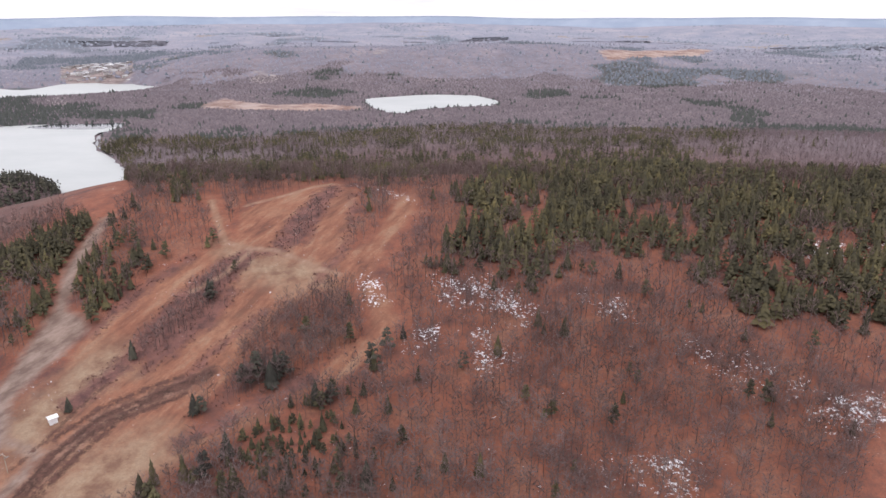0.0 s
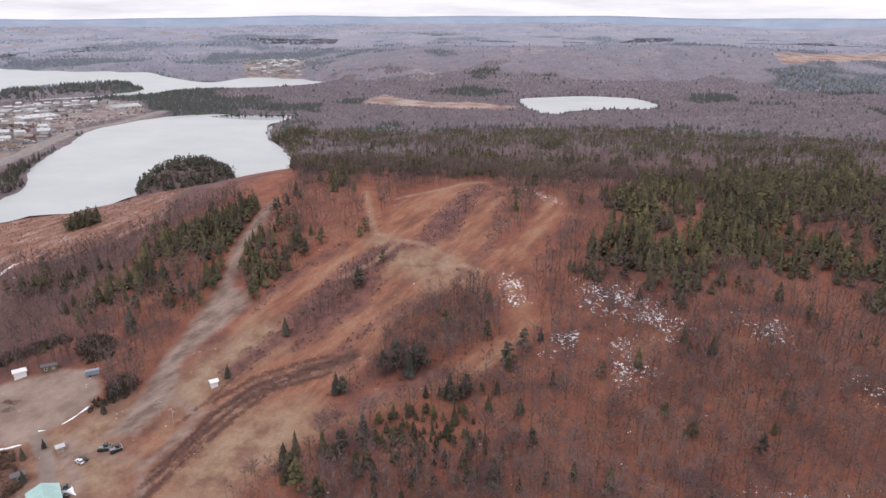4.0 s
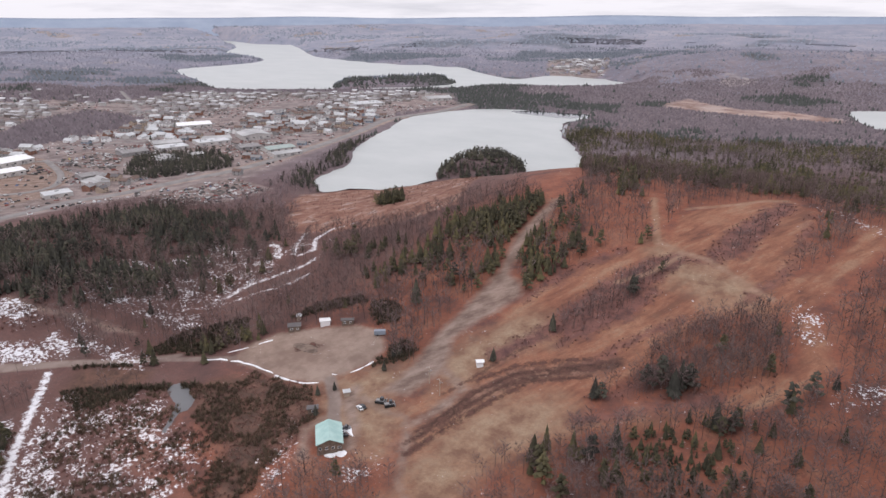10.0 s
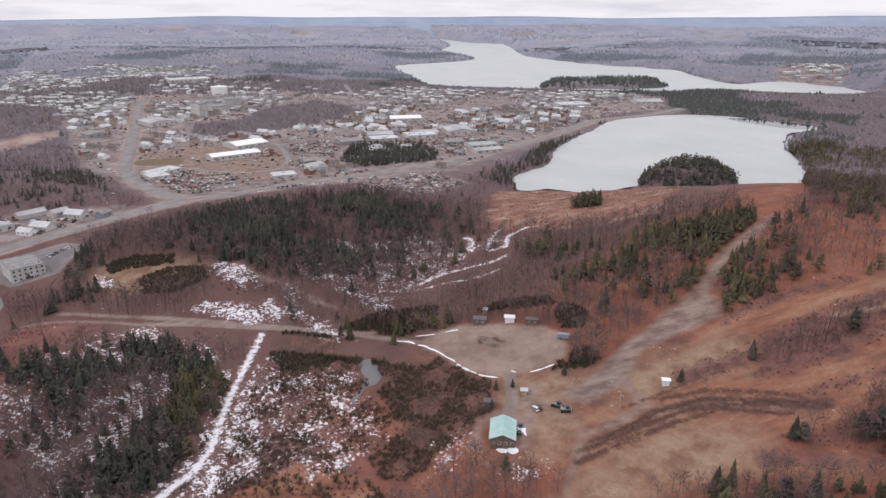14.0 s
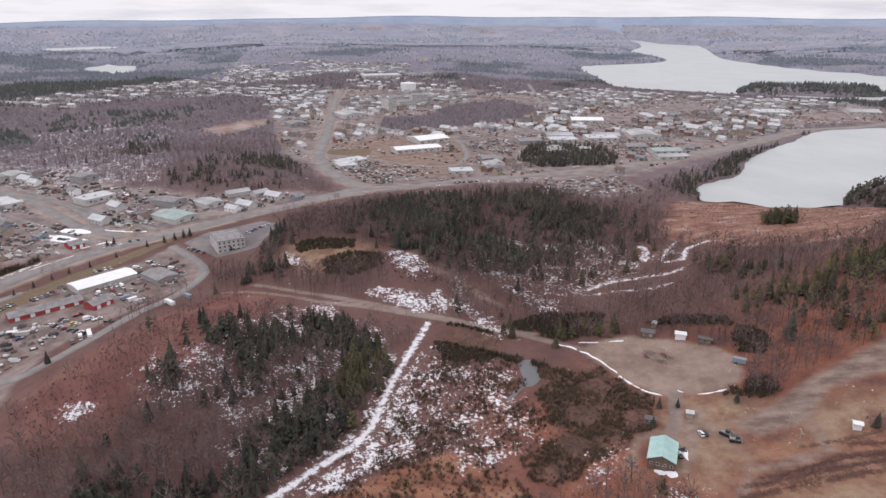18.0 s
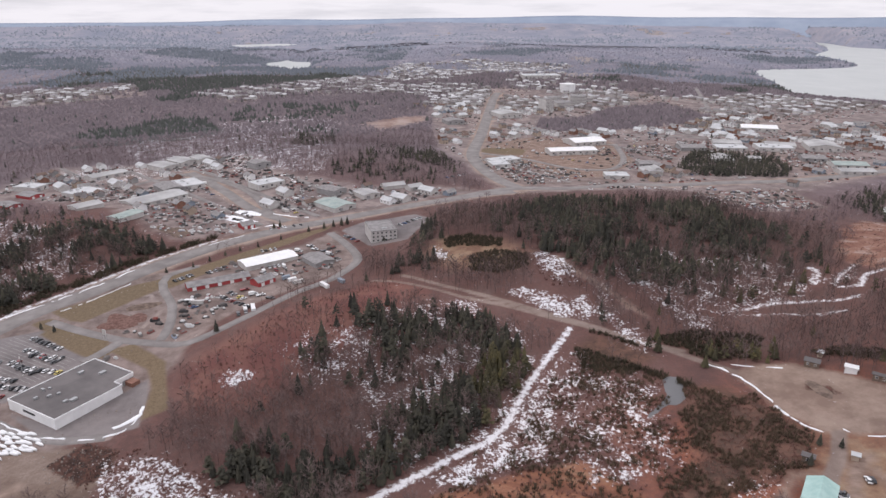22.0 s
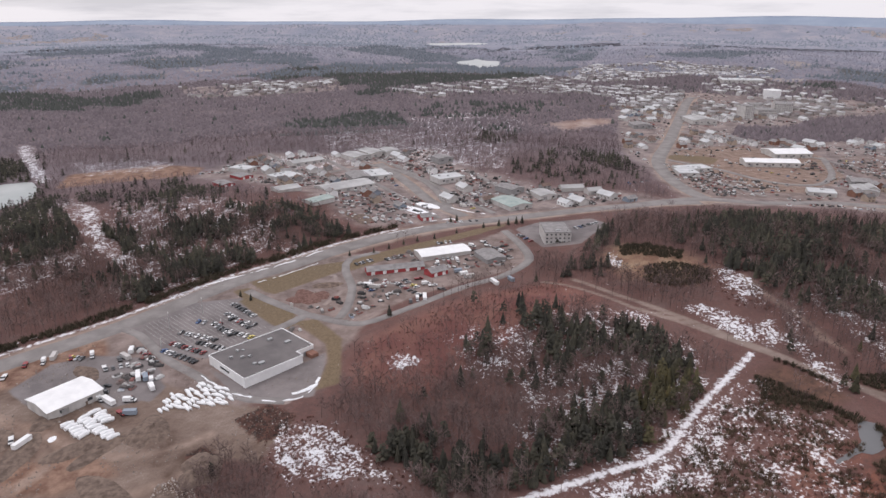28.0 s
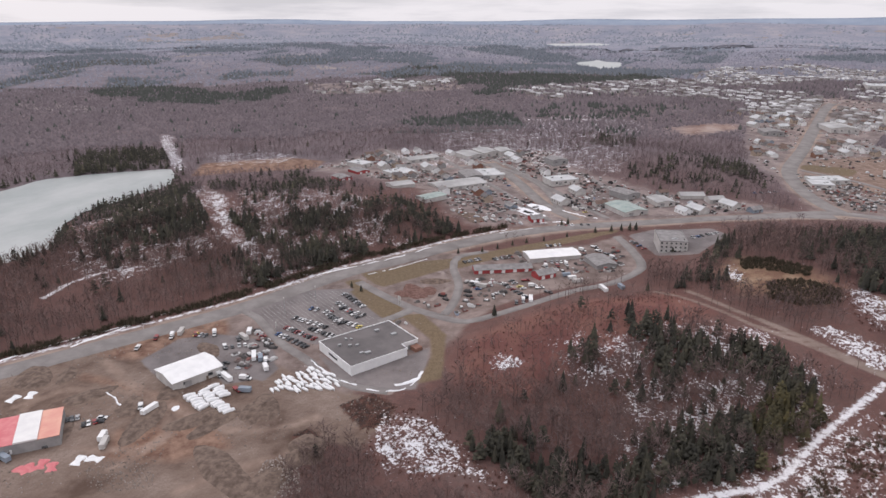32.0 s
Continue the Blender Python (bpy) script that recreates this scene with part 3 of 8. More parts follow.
LINES = {
    "hedge": (6, [(-259, -326), (-307, -291), (-373, -243), (-447, -202), (-482, -173), (-525, -138), (-568, -99)]),
    "snow_verge": (2.6, [(-255, -321), (-302, -287), (-367, -240), (-441, -199), (-475, -171), (-519, -137), (-561, -97)]),
    "highway": (16, [(-199, -343), (-246, -310), (-292, -277), (-355, -232), (-428, -193), (-462, -166), (-505, -133), (-547, -95), (-580, -52), (-601, -5), (-639, 92), (-658, 142), (-663, 179)]),
    "highway_b": (16, [(-639, 99), (-680, 179), (-662, 237), (-679, 304), (-674, 348), (-680, 424), (-678, 505), (-701, 620), (-744, 774), (-793, 908), (-781, 1033), (-781, 1135)]),
    "clear_highway_b": (15, [(-592, 92), (-630, 166), (-580, 208), (-587, 263), (-611, 315), (-641, 400), (-643, 479), (-666, 588), (-707, 735), (-756, 866), (-746, 985), (-745, 1083)]),
    "main_street": (17, [(-684, 188), (-769, 172), (-869, 177), (-1043, 227), (-1394, 325), (-1472, 356)]),
    "gravel_road": (4.2, [(-435, 41), (-406, 64), (-377, 101), (-339, 143), (-307, 172), (-279, 192)]),
    "clear_gravel_road": (15, [(-404, 38), (-383, 61), (-361, 96), (-324, 137), (-293, 164), (-266, 183)]),
    "gravel_road_b": (3.8, [(-305, 178), (-319, 161), (-335, 146), (-354, 123), (-374, 97), (-387, 73), (-406, 52), (-423, 35), (-432, 21)]),
    "clear_gravel_road_b": (15, [(-291, 170), (-305, 154), (-321, 140), (-338, 117), (-357, 92), (-368, 69), (-380, 48), (-390, 33), (-394, 19)]),
    "lane": (6, [(-220, 204), (-207, 194), (-194, 180)]),
    "access": (7, [(-416, -177), (-398, -152), (-382, -126), (-376, -112), (-367, -93), (-369, -80), (-390, -56), (-429, -31), (-448, -8), (-474, 10), (-493, 13), (-531, 4), (-562, -7)]),
    "clear_access": (15, [(-342, -82), (-363, -66), (-385, -42), (-412, -16), (-445, 10), (-486, 4), (-523, -12), (-540, -22)]),
    "access_b": (7, [(-382, -126), (-368, -133), (-358, -140)]),
    "access_c": (6, [(-376, -104), (-395, -103), (-429, -108), (-460, -120), (-483, -122), (-501, -104)]),
    "access_d": (6, [(-351, -231), (-345, -216), (-317, -184), (-302, -160), (-291, -146), (-283, -125), (-283, -107)]),
    "side_street": (12, [(-807, -164), (-721, -115), (-653, -81), (-606, -44)]),
    "brook": (5, [(-386, 342), (-363, 316), (-342, 272), (-339, 246), (-335, 221), (-329, 201)]),
    "creek_b": (4, [(-281, 159), (-258, 152), (-250, 131)]),
    "powerline_cut": (14, [(-888, -684), (-781, -593), (-695, -519)]),
    "track_a": (3.4, [(-126, 424), (-116, 432), (-102, 444), (-91, 459), (-77, 471)]),
    "track_b": (3.4, [(-151, 434), (-137, 402), (-126, 377), (-108, 371), (-95, 369), (-80, 360), (-67, 351), (-56, 346)]),
    "track_i": (3.0, [(-108, 371), (-118, 347), (-131, 333)]),
    "track_j": (9, [(-130, 231), (-110, 238), (-90, 250), (-68, 260), (-50, 272), (-32, 291), (-28, 310)]),
    "track_c": (3, [(-177, 237), (-159, 229), (-161, 210), (-166, 196)]),
    "track_d": (2.5, [(-159, 188), (-153, 212), (-145, 236), (-128, 258), (-107, 276)]),
    "track_e": (2.5, [(-160, 196), (-152, 219), (-141, 245), (-121, 262), (-103, 274)]),
    "track_f": (2, [(-197, 202), (-181, 199), (-170, 201), (-157, 185), (-148, 169), (-139, 163)]),
    "track_g": (9, [(-23, 434), (-30, 399), (-37, 372), (-42, 348), (-38, 327), (-31, 314)]),
    "clear_track_g": (15, [(-22, 411), (-29, 381), (-35, 357), (-40, 334), (-37, 316), (-29, 302)]),
    "lane_b": (4, [(-196, 182), (-201, 180), (-203, 172), (-191, 159)]),
    "avenue": (9, [(-1494, 819), (-1330, 749), (-1135, 668), (-984, 656), (-892, 682)]),
    "avenue_b": (8, [(-1100, 254), (-1074, 313), (-1021, 373), (-974, 481), (-919, 580), (-890, 593)]),
    "avenue_c": (8, [(-876, 191), (-835, 239), (-776, 279), (-766, 324), (-820, 363), (-921, 392)]),
    "avenue_d": (8, [(-806, -177), (-767, -131), (-708, -87), (-619, -57)]),
    "avenue_e": (7, [(-731, -315), (-735, -246), (-785, -198), (-799, -156)]),
    "avenue_f": (7, [(-1244, 301), (-1154, 260), (-1214, 334), (-1246, 405)]),
    "rail_cut": (6, [(-974, 481), (-989, 581), (-938, 648), (-835, 695), (-776, 772)]),
    "rut_a": (4, [(-272, -265), (-252, -230), (-242, -207), (-222, -189), (-195, -197)]),
    "rut_b": (4, [(-243, -204), (-233, -167), (-238, -147), (-252, -132)]),
    "rut_c": (3, [(-223, -275), (-242, -263), (-248, -241), (-248, -221)]),
    "rut_d": (4, [(-191, -161), (-202, -153), (-210, -145), (-226, -130)]),
    "rut_e": (3, [(-233, -275), (-207, -261), (-202, -232), (-208, -193)]),
    "rut_f": (5, [(-246, -166), (-238, -192), (-246, -210)]),
    "snow_track": (3.1, [(-342, 128), (-322, 112), (-307, 100), (-292, 89), (-274, 78), (-260, 69), (-250, 57), (-243, 42), (-234, 27), (-227, 15), (-221, 4)]),
    "clear_snow_track": (8, [(-328, 122), (-307, 107), (-293, 95), (-278, 84), (-261, 74), (-247, 66), (-237, 55), (-231, 40), (-223, 26), (-216, 14), (-210, 3)]),
    "strip_a": (9, [(-158, 257), (-148, 279), (-139, 312), (-131, 338), (-121, 355), (-109, 367)]),
    "strip_b": (10, [(-93, 370), (-91, 394), (-84, 425), (-76, 459)]),
    "strip_c": (5, [(-105, 235), (-85, 250), (-74, 260), (-58, 271)]),
    "strip_d": (6, [(-170, 303), (-163, 325), (-152, 345), (-141, 361)]),
    "strip_e": (7, [(-135, 279), (-124, 297), (-114, 313), (-111, 333)]),
    "burn_a": (3.2, [(-157, 204), (-153, 229), (-143, 249), (-124, 263), (-104, 276)]),
    "burn_b": (2.6, [(-155, 182), (-151, 202), (-143, 228), (-134, 248), (-112, 262)]),
    "burn_c": (2.4, [(-156, 238), (-146, 254), (-131, 265), (-117, 273)]),
    "ice_brook_a": (2.2, [(-338, 232), (-341, 253), (-336, 271), (-330, 290), (-332, 303)]),
    "clear_ice_brook_a": (8, [(-322, 221), (-324, 240), (-320, 258), (-314, 276), (-316, 288)]),
    "ice_brook_b": (1.4, [(-331, 231), (-328, 246), (-319, 265), (-317, 282)]),
    "ice_brook_c": (2.5, [(-354, 366), (-365, 351), (-360, 328), (-344, 311), (-348, 301)]),
    "clear_ice_brook_c": (8, [(-331, 343), (-343, 330), (-340, 310), (-326, 295), (-330, 286)]),
    "ice_brook_d": (2.0, [(-380, 338), (-366, 316), (-353, 301)]),
    "track_h": (3.5, [(-423, 145), (-397, 155), (-370, 167), (-343, 175)]),
    "island_rim": (3, [(-412, -157), (-421, -165), (-448, -153), (-450, -126), (-422, -113), (-398, -119)]),
    "burn_d": (1.6, [(-155, 186), (-151, 209), (-142, 232), (-132, 250)]),
    "burn_e": (1.6, [(-146, 247), (-128, 259), (-111, 271), (-104, 279)]),
    "burn_f": (1.3, [(-165, 222), (-159, 239), (-155, 253), (-149, 269)]),
    "strip_f": (5, [(-119, 350), (-103, 366), (-92, 371)]),
    "strip_g": (4, [(-115, 269), (-110, 283), (-100, 301), (-91, 314)]),
    "strip_h": (4, [(-68, 340), (-57, 364), (-55, 396), (-59, 444)]),
    "strip_i": (4, [(-96, 257), (-85, 277), (-74, 298)]),
    "ridge_track": (6, [(-619, -435), (-521, -357), (-485, -324), (-470, -300)]),
    "clear_ridge_track": (15, [(-555, -389), (-499, -342), (-467, -312), (-452, -289)]),
    "ridge_track_b": (3, [(-334, -367), (-360, -370), (-382, -362), (-396, -345)]),
    "clear_ridge_track_b": (15, [(-317, -349), (-343, -352), (-365, -345), (-379, -329)]),
    "bare_track": (4, [(-256, -265), (-252, -232), (-244, -201), (-230, -179), (-216, -186), (-211, -208)]),
    "bare_track_b": (5, [(-230, -179), (-231, -158), (-240, -138), (-257, -126)]),
    "yard_lane": (5, [(-204, 205), (-198, 195), (-187, 186), (-178, 173)]),
}


def inside(name, x, y):
    """Signed distance to the outline of an area: positive inside."""
    ring = np.array(AREAS[name], float)
    best = np.full(x.shape, 1e12)
    odd = np.zeros(x.shape, bool)
    for (ax, ay), (bx, by) in zip(ring, np.roll(ring, -1, 0)):
        dx, dy = bx - ax, by - ay
        k = np.clip(((x - ax) * dx + (y - ay) * dy) / max(dx * dx + dy * dy, 1e-9), 0, 1)
        best = np.minimum(best, (x - ax - k * dx) ** 2 + (y - ay - k * dy) ** 2)
        if ay != by:
            odd ^= ((ay > y) != (by > y)) & (x < dx * (y - ay) / (by - ay) + ax)
    return np.where(odd, 1, -1) * np.sqrt(best)


def along(name, x, y):
    """Half the width of a road less the distance to its middle: positive on it."""
    width, line = LINES[name]
    best = np.full(x.shape, 1e12)
    for (ax, ay), (bx, by) in zip(line, line[1:]):
        dx, dy = bx - ax, by - ay
        k = np.clip(((x - ax) * dx + (y - ay) * dy) / max(dx * dx + dy * dy, 1e-9), 0, 1)
        best = np.minimum(best, (x - ax - k * dx) ** 2 + (y - ay - k * dy) ** 2)
    return width / 2 - np.sqrt(best)


def union(names, x, y):
    out = np.full(x.shape, -1e6)
    for n in names:
        out = np.maximum(out, inside(n, x, y) if n in AREAS else along(n, x, y))
    return out


WATER = ["lake_near", "lake_far", "pond_c", "lake_ice", "pond_d", "pond_e", "pond_f"]
ISLES = ["isle_near", "isle_far_a"]
COVER = {
    "slope": ["slope", "heath", "track_g", "track_j"],
    "lot_gravel": ["lot", "rut_a", "rut_b", "rut_c", "rut_d", "rut_e", "rut_f"],
    "lane": ["gravel_road", "gravel_road_b", "lane"],
    "gravel": ["sand_b", "gravel_trail", "mall_lot", "track_h", "yard_lane", "track_c", "track_f", "lane_b"],
    "worn_track": ["track_a", "track_b", "track_i"],
    "snow": [n for n in AREAS if n.startswith("snow_")] + ["ice_brook_a", "ice_brook_c"] + ["powerline_cut"],
    "packed": ["snow_verge", "ridge_track_b", "ice_brook_a", "ice_brook_b", "ice_brook_c", "ice_brook_d", "snow_track"],
    "pad": ["dark_yard", "pad", "commerce_lot", "commerce_back", "motel_lot"],
    "canopy": [],
    "dry_leaves": [],
    "pale_road": ["access", "access_b", "access_c", "access_d", "island_rim"],
    "yard_ground": ["commerce", "dealer_yard", "strip_yard", "goods_yard", "island"],
    "hazed_country": [],
    "stand": [],
    "hazed_stand": [],
    "hazed_rim_country": [],
    "fields": [],
    "shoulder": ["highway", "highway_b", "main_street", "side_street"],
    "marsh": ["marsh", "clear_marsh"],
    "town": [n for n in AREAS if n.startswith("town_")],
    "verge": ["verge_a", "verge_b", "verge_c", "verge_d", "verge_e", "verge_f"],
    "dirt": ["construction"],
    "ochre_dirt": ["clear_strip", "red_dirt", "grass_dirt", "bare_track"],
    "burn": ["pit", "burn_a", "burn_b", "burn_c", "burn_d", "burn_e", "burn_f", "debris", "black_pile", "track_d", "track_e"],
    "scorched": ["burn"],
    "strip": ["strip_a", "strip_b", "strip_c", "strip_d", "strip_e", "strip_f", "strip_g", "strip_h", "strip_i", "slope_trees_a", "slope_trees_b"],
    "pale_grass": ["clear_meadow", "yard", "pale_a", "pale_b", "pale_c"],
    "sand": ["sand", "field_a", "field_b"],
    "scrub": ["red_knoll", "clearing"],
    "thicket_floor": ["brush", "edge_brush_a", "edge_brush_b", "edge_brush_c", "edge_brush_d", "edge_brush_e", "edge_brush_f", "edge_brush_g", "edge_brush_h"],
}
TOWN_AREAS = COVER["town"]
CONIFERS = [n for n in AREAS if n.startswith("conifer_")]


def far_green(x, y):
    """Conifer stands of the far country: positive inside."""
    d = np.hypot(x, y)
    west = smooth(900, 1600, -x) * (1 - smooth(-500, 500, y))
    return patches(x, y, 260, 11.0) + 0.16 * (patches(x, y, 900, 15.0) - 0.5) - np.where(d < 1800, 0.665, 0.595) + 0.17 * west


def water(x, y):
    return np.minimum(union(WATER, x, y), -union(ISLES, x, y))


def ground(x, y):
    """Height of the ground sheet: the land, cut down under the lakes."""
    w = water(x, y)
    z = height(x, y)
    near = smooth(-60, 0, w)
    z = z * (1 - near) + (0.4 - 3.0 * smooth(-6, 8, w)) * near
    far = np.hypot(x, y)
    rolling = patches(x, y, 620, 21.0) * smooth(1500, 2400, far) * smooth(60, 620, -w)
    z = z + 34 * rolling * (1 - 0.5 * smooth(3600, 4600, far))
    return z + 15 * smooth(-2, 34, inside("isle_near", x, y)) + 12 * smooth(-2, 40, inside("isle_far_a", x, y))


# ---- materials ----
def mat(name, rough=0.9, metal=0.0, spec=0.2):
    m = bpy.data.materials.new(name)
    m.use_nodes = True
    b = m.node_tree.nodes["Principled BSDF"]
    b.inputs["Roughness"].default_value, b.inputs["Metallic"].default_value = rough, metal
    b.inputs["Specular IOR Level"].default_value = spec
    return m, m.node_tree, b


def node(t, kind, **kw):
    n = t.nodes.new(kind)
    for k, v in kw.items():
        n.inputs[k].default_value = v
    return n


def ramp(t, fac, *stops):
    r = t.nodes.new("ShaderNodeValToRGB")
    e = r.color_ramp.elements
    while len(e) < len(stops):
        e.new(0.5)
    for i, (p, c) in enumerate(stops):
        e[i].position, e[i].color = p, (*c, 1)
    t.links.new(fac, r.inputs["Fac"])
    return r.outputs["Color"]


def mixed(t, fac, a, b):
    n = t.nodes.new("ShaderNodeMix")
    n.data_type = "RGBA"
    for socket, v in ((0, fac), (6, a), (7, b)):
        if hasattr(v, "links"):
            t.links.new(v, n.inputs[socket])
        else:
            n.inputs[socket].default_value = v if socket == 0 else (*v, 1)
    return n.outputs[2]


def calc(t, op, a, b=0.0, c=0.0):
    n = t.nodes.new("ShaderNodeMath")
    n.operation = op
    for i, v in enumerate((a, b, c)):
        if hasattr(v, "links"):
            t.links.new(v, n.inputs[i])
        else:
            n.inputs[i].default_value = v
    return n.outputs[0]


def grain(t, scale, detail=5.0, rough=0.6, stretch=None, turn=0.0):
    c = t.nodes.new("ShaderNodeTexCoord")
    n = node(t, "ShaderNodeTexNoise", Scale=scale, Detail=detail, Roughness=rough)
    src = c.outputs["Object"]
    if stretch:
        rot = node(t, "ShaderNodeMapping", Rotation=(0, 0, radians(-turn)))
        t.links.new(src, rot.inputs["Vector"])
        mp = node(t, "ShaderNodeMapping", Scale=stretch)
        t.links.new(rot.outputs[0], mp.inputs["Vector"])
        src = mp.outputs[0]
    t.links.new(src, n.inputs["Vector"])
    return n.outputs["Fac"]


def relief(t, b, fac, strength, distance):
    n = node(t, "ShaderNodeBump", Strength=strength, Distance=distance)
    t.links.new(fac, n.inputs["Height"])
    t.links.new(n.outputs[0], b.inputs["Normal"])


def simple(name, a, b, scale=0.6, rough=0.85, metal=0.0, bump=0.0, spec=0.25, lo=0.35, hi=0.65):
    """Two tones blended by grain at a real size, and shifted from object to object."""
    m, t, s = mat(name, rough, metal, spec)
    g = grain(t, scale)
    col = ramp(t, g, (lo, a), (hi, b))
    t.links.new(col, s.inputs["Base Color"])
    if bump:
        relief(t, s, g, 0.6, bump)
    return m


def per_island(name, stops, rough=0.95):
    """A tone for each leaf clump, limb or stone."""
    m, t, s = mat(name, rough, 0, 0.1)
    g = t.nodes.new("ShaderNodeNewGeometry")
    f = calc(t, "MULTIPLY_ADD", g.outputs["Random Per Island"], 0.72, calc(t, "MULTIPLY_ADD", grain(t, 0.03, 3), 0.9, -0.31))
    t.links.new(ramp(t, f, *stops), s.inputs["Base Color"])
    return m


def tree_tones(name, stops, rough=0.95):
    """A tone for each tree, shifted a little from bough to bough and from stand to stand."""
    m, t, s = mat(name, rough, 0, 0.1)
    g = t.nodes.new("ShaderNodeNewGeometry")
    at = t.nodes.new("ShaderNodeAttribute")
    at.attribute_name = "tone"
    f = calc(t, "MULTIPLY_ADD", g.outputs["Random Per Island"], 0.34, calc(t, "MULTIPLY_ADD", grain(t, 0.022, 4), 0.9, -0.32))
    f = calc(t, "MULTIPLY_ADD", at.outputs["Fac"], 0.5, f)
    t.links.new(ramp(t, f, *stops), s.inputs["Base Color"])
    return m


def ground_material():
    m, t, s = mat("ground_cover", 0.95, 0, 0.12)
    big, mid, fine = grain(t, 0.006, 4), grain(t, 0.05, 6, 0.65), grain(t, 0.45, 6, 0.7)
    wide = grain(t, 0.0045, 5, 0.55)
    fine = calc(t, "ADD", calc(t, "MULTIPLY", fine, 0.5), calc(t, "MULTIPLY", grain(t, 1.4, 3, 0.7), 0.5))
    grit = node(t, "ShaderNodeMapRange")
    grit.inputs["From Min"].default_value, grit.inputs["From Max"].default_value = 0.40, 0.60
    t.links.new(fine, grit.inputs["Value"])
    grit = grit.outputs[0]
    litter = ramp(t, mid, (0.3, (0.105, 0.064, 0.058)), (0.5, (0.16, 0.088, 0.076)), (0.72, (0.17, 0.118, 0.106)))
    col = mixed(t, calc(t, "MULTIPLY", grit, 0.6), litter, (0.09, 0.06, 0.056))
    dry = ramp(t, mid, (0.34, (0.115, 0.058, 0.05)), (0.5, (0.275, 0.104, 0.064)), (0.68, (0.30, 0.15, 0.10)))

    def cover(attr, a, b, wobble, edge, col, tone=None, lo=0.39, hi=0.61, ragged=None):
        at = t.nodes.new("ShaderNodeAttribute")
        at.attribute_name = attr
        shift = calc(t, "MULTIPLY_ADD", ragged or mid, wobble, -wobble / 2)
        shift = calc(t, "ADD", shift, calc(t, "MULTIPLY_ADD", fine, wobble * 0.6, -wobble * 0.3))
        v = calc(t, "ADD", at.outputs["Fac"], shift)
        r = node(t, "ShaderNodeMapRange")
        r.inputs["From Min"].default_value, r.inputs["From Max"].default_value = -edge, edge
        t.links.new(v, r.inputs["Value"])
        tones = a if isinstance(a, tuple) and isinstance(b, tuple) else None
        shade = ramp(t, tone or fine, (lo, a), (hi, b)) if tones else b
        return mixed(t, r.outputs[0], col, shade)

    # the dark mottling of the leaves stands in for leaf and trunk shadows
    col = cover("dry_leaves", None, mixed(t, calc(t, "MULTIPLY", grit, 0.65), dry, (0.115, 0.066, 0.056)), 60, 30, col)
    # woods seen from afar, haze painted into their colours: grey-purple hardwood crowns, tan clearings, dark conifer
    # stands
    wood = ramp(t, grain(t, 0.03, 7, 0.7), (0.34, (0.13, 0.107, 0.113)), (0.5, (0.175, 0.143, 0.152)), (0.66, (0.22, 0.18, 0.188)))
    wood = mixed(t, calc(t, "MULTIPLY", grit, 0.35), wood, (0.13, 0.108, 0.112))
    col = cover("canopy", None, wood, 24, 30, col)
    # blue-grey of distance haze, put into the ground colour
    haze_tones = ramp(t, grain(t, 0.009, 8, 0.68), (0.36, (0.178, 0.197, 0.243)), (0.47, (0.224, 0.224, 0.268)), (0.55, (0.258, 0.25, 0.29)), (0.66, (0.318, 0.30, 0.318)))
    col = cover("hazed_country", None, haze_tones, 500, 150, col)
    # paler and bluer again: thicker haze in the outermost ground colour
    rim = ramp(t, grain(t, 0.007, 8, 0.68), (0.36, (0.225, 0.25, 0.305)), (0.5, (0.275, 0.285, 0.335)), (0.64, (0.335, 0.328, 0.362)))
    col = cover("hazed_rim_country", None, rim, 300, 150, col)
    col = cover("fields", (0.235, 0.205, 0.195), (0.315, 0.285, 0.275), 12, 5, col, mid)
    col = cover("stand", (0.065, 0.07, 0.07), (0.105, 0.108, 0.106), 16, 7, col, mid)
    # distant stands are lightened and blued to stand in for haze
    col = cover("hazed_stand", (0.125, 0.143, 0.17), (0.17, 0.185, 0.212), 16, 9, col, mid)
    col = cover("scrub", (0.15, 0.068, 0.06), (0.20, 0.105, 0.085), 14, 6, col, mid)
    col = cover("thicket_floor", (0.075, 0.05, 0.04), (0.16, 0.09, 0.068), 14, 4, col, grain(t, 0.12, 6, 0.7))
    col = cover("town", (0.165, 0.134, 0.128), (0.30, 0.252, 0.236), 20, 8, col, mid)
    grass = ramp(t, mid, (0.34, (0.17, 0.078, 0.055)), (0.45, (0.265, 0.118, 0.074)), (0.57, (0.30, 0.152, 0.094)), (0.68, (0.33, 0.205, 0.135)))
    weed = ramp(t, grain(t, 0.11, 7, 0.7, (0.16, 1.0, 1.0), 66), (0.39, (0.10, 0.048, 0.038)), (0.46, (0.235, 0.106, 0.068)), (0.54, (0.32, 0.155, 0.096)), (0.62, (0.36, 0.242, 0.16)))
    grass = mixed(t, 0.6, grass, weed)
    grass = mixed(t, calc(t, "MULTIPLY", grit, 0.5), grass, (0.15, 0.078, 0.058))
    col = cover("slope", None, grass, 7, 2.0, col)
    tan = ramp(t, grain(t, 0.09, 7, 0.7), (0.38, (0.18, 0.105, 0.072)), (0.5, (0.275, 0.178, 0.117)), (0.62, (0.335, 0.248, 0.168)))
    col = cover("pale_grass", None, mixed(t, calc(t, "MULTIPLY", grit, 0.45), tan, (0.17, 0.105, 0.08)), 22, 9, col)
    col = cover("scorched", (0.115, 0.07, 0.056), (0.26, 0.15, 0.11), 16, 3, col, grain(t, 0.16, 6, 0.7), ragged=grain(t, 0.12, 6, 0.7))
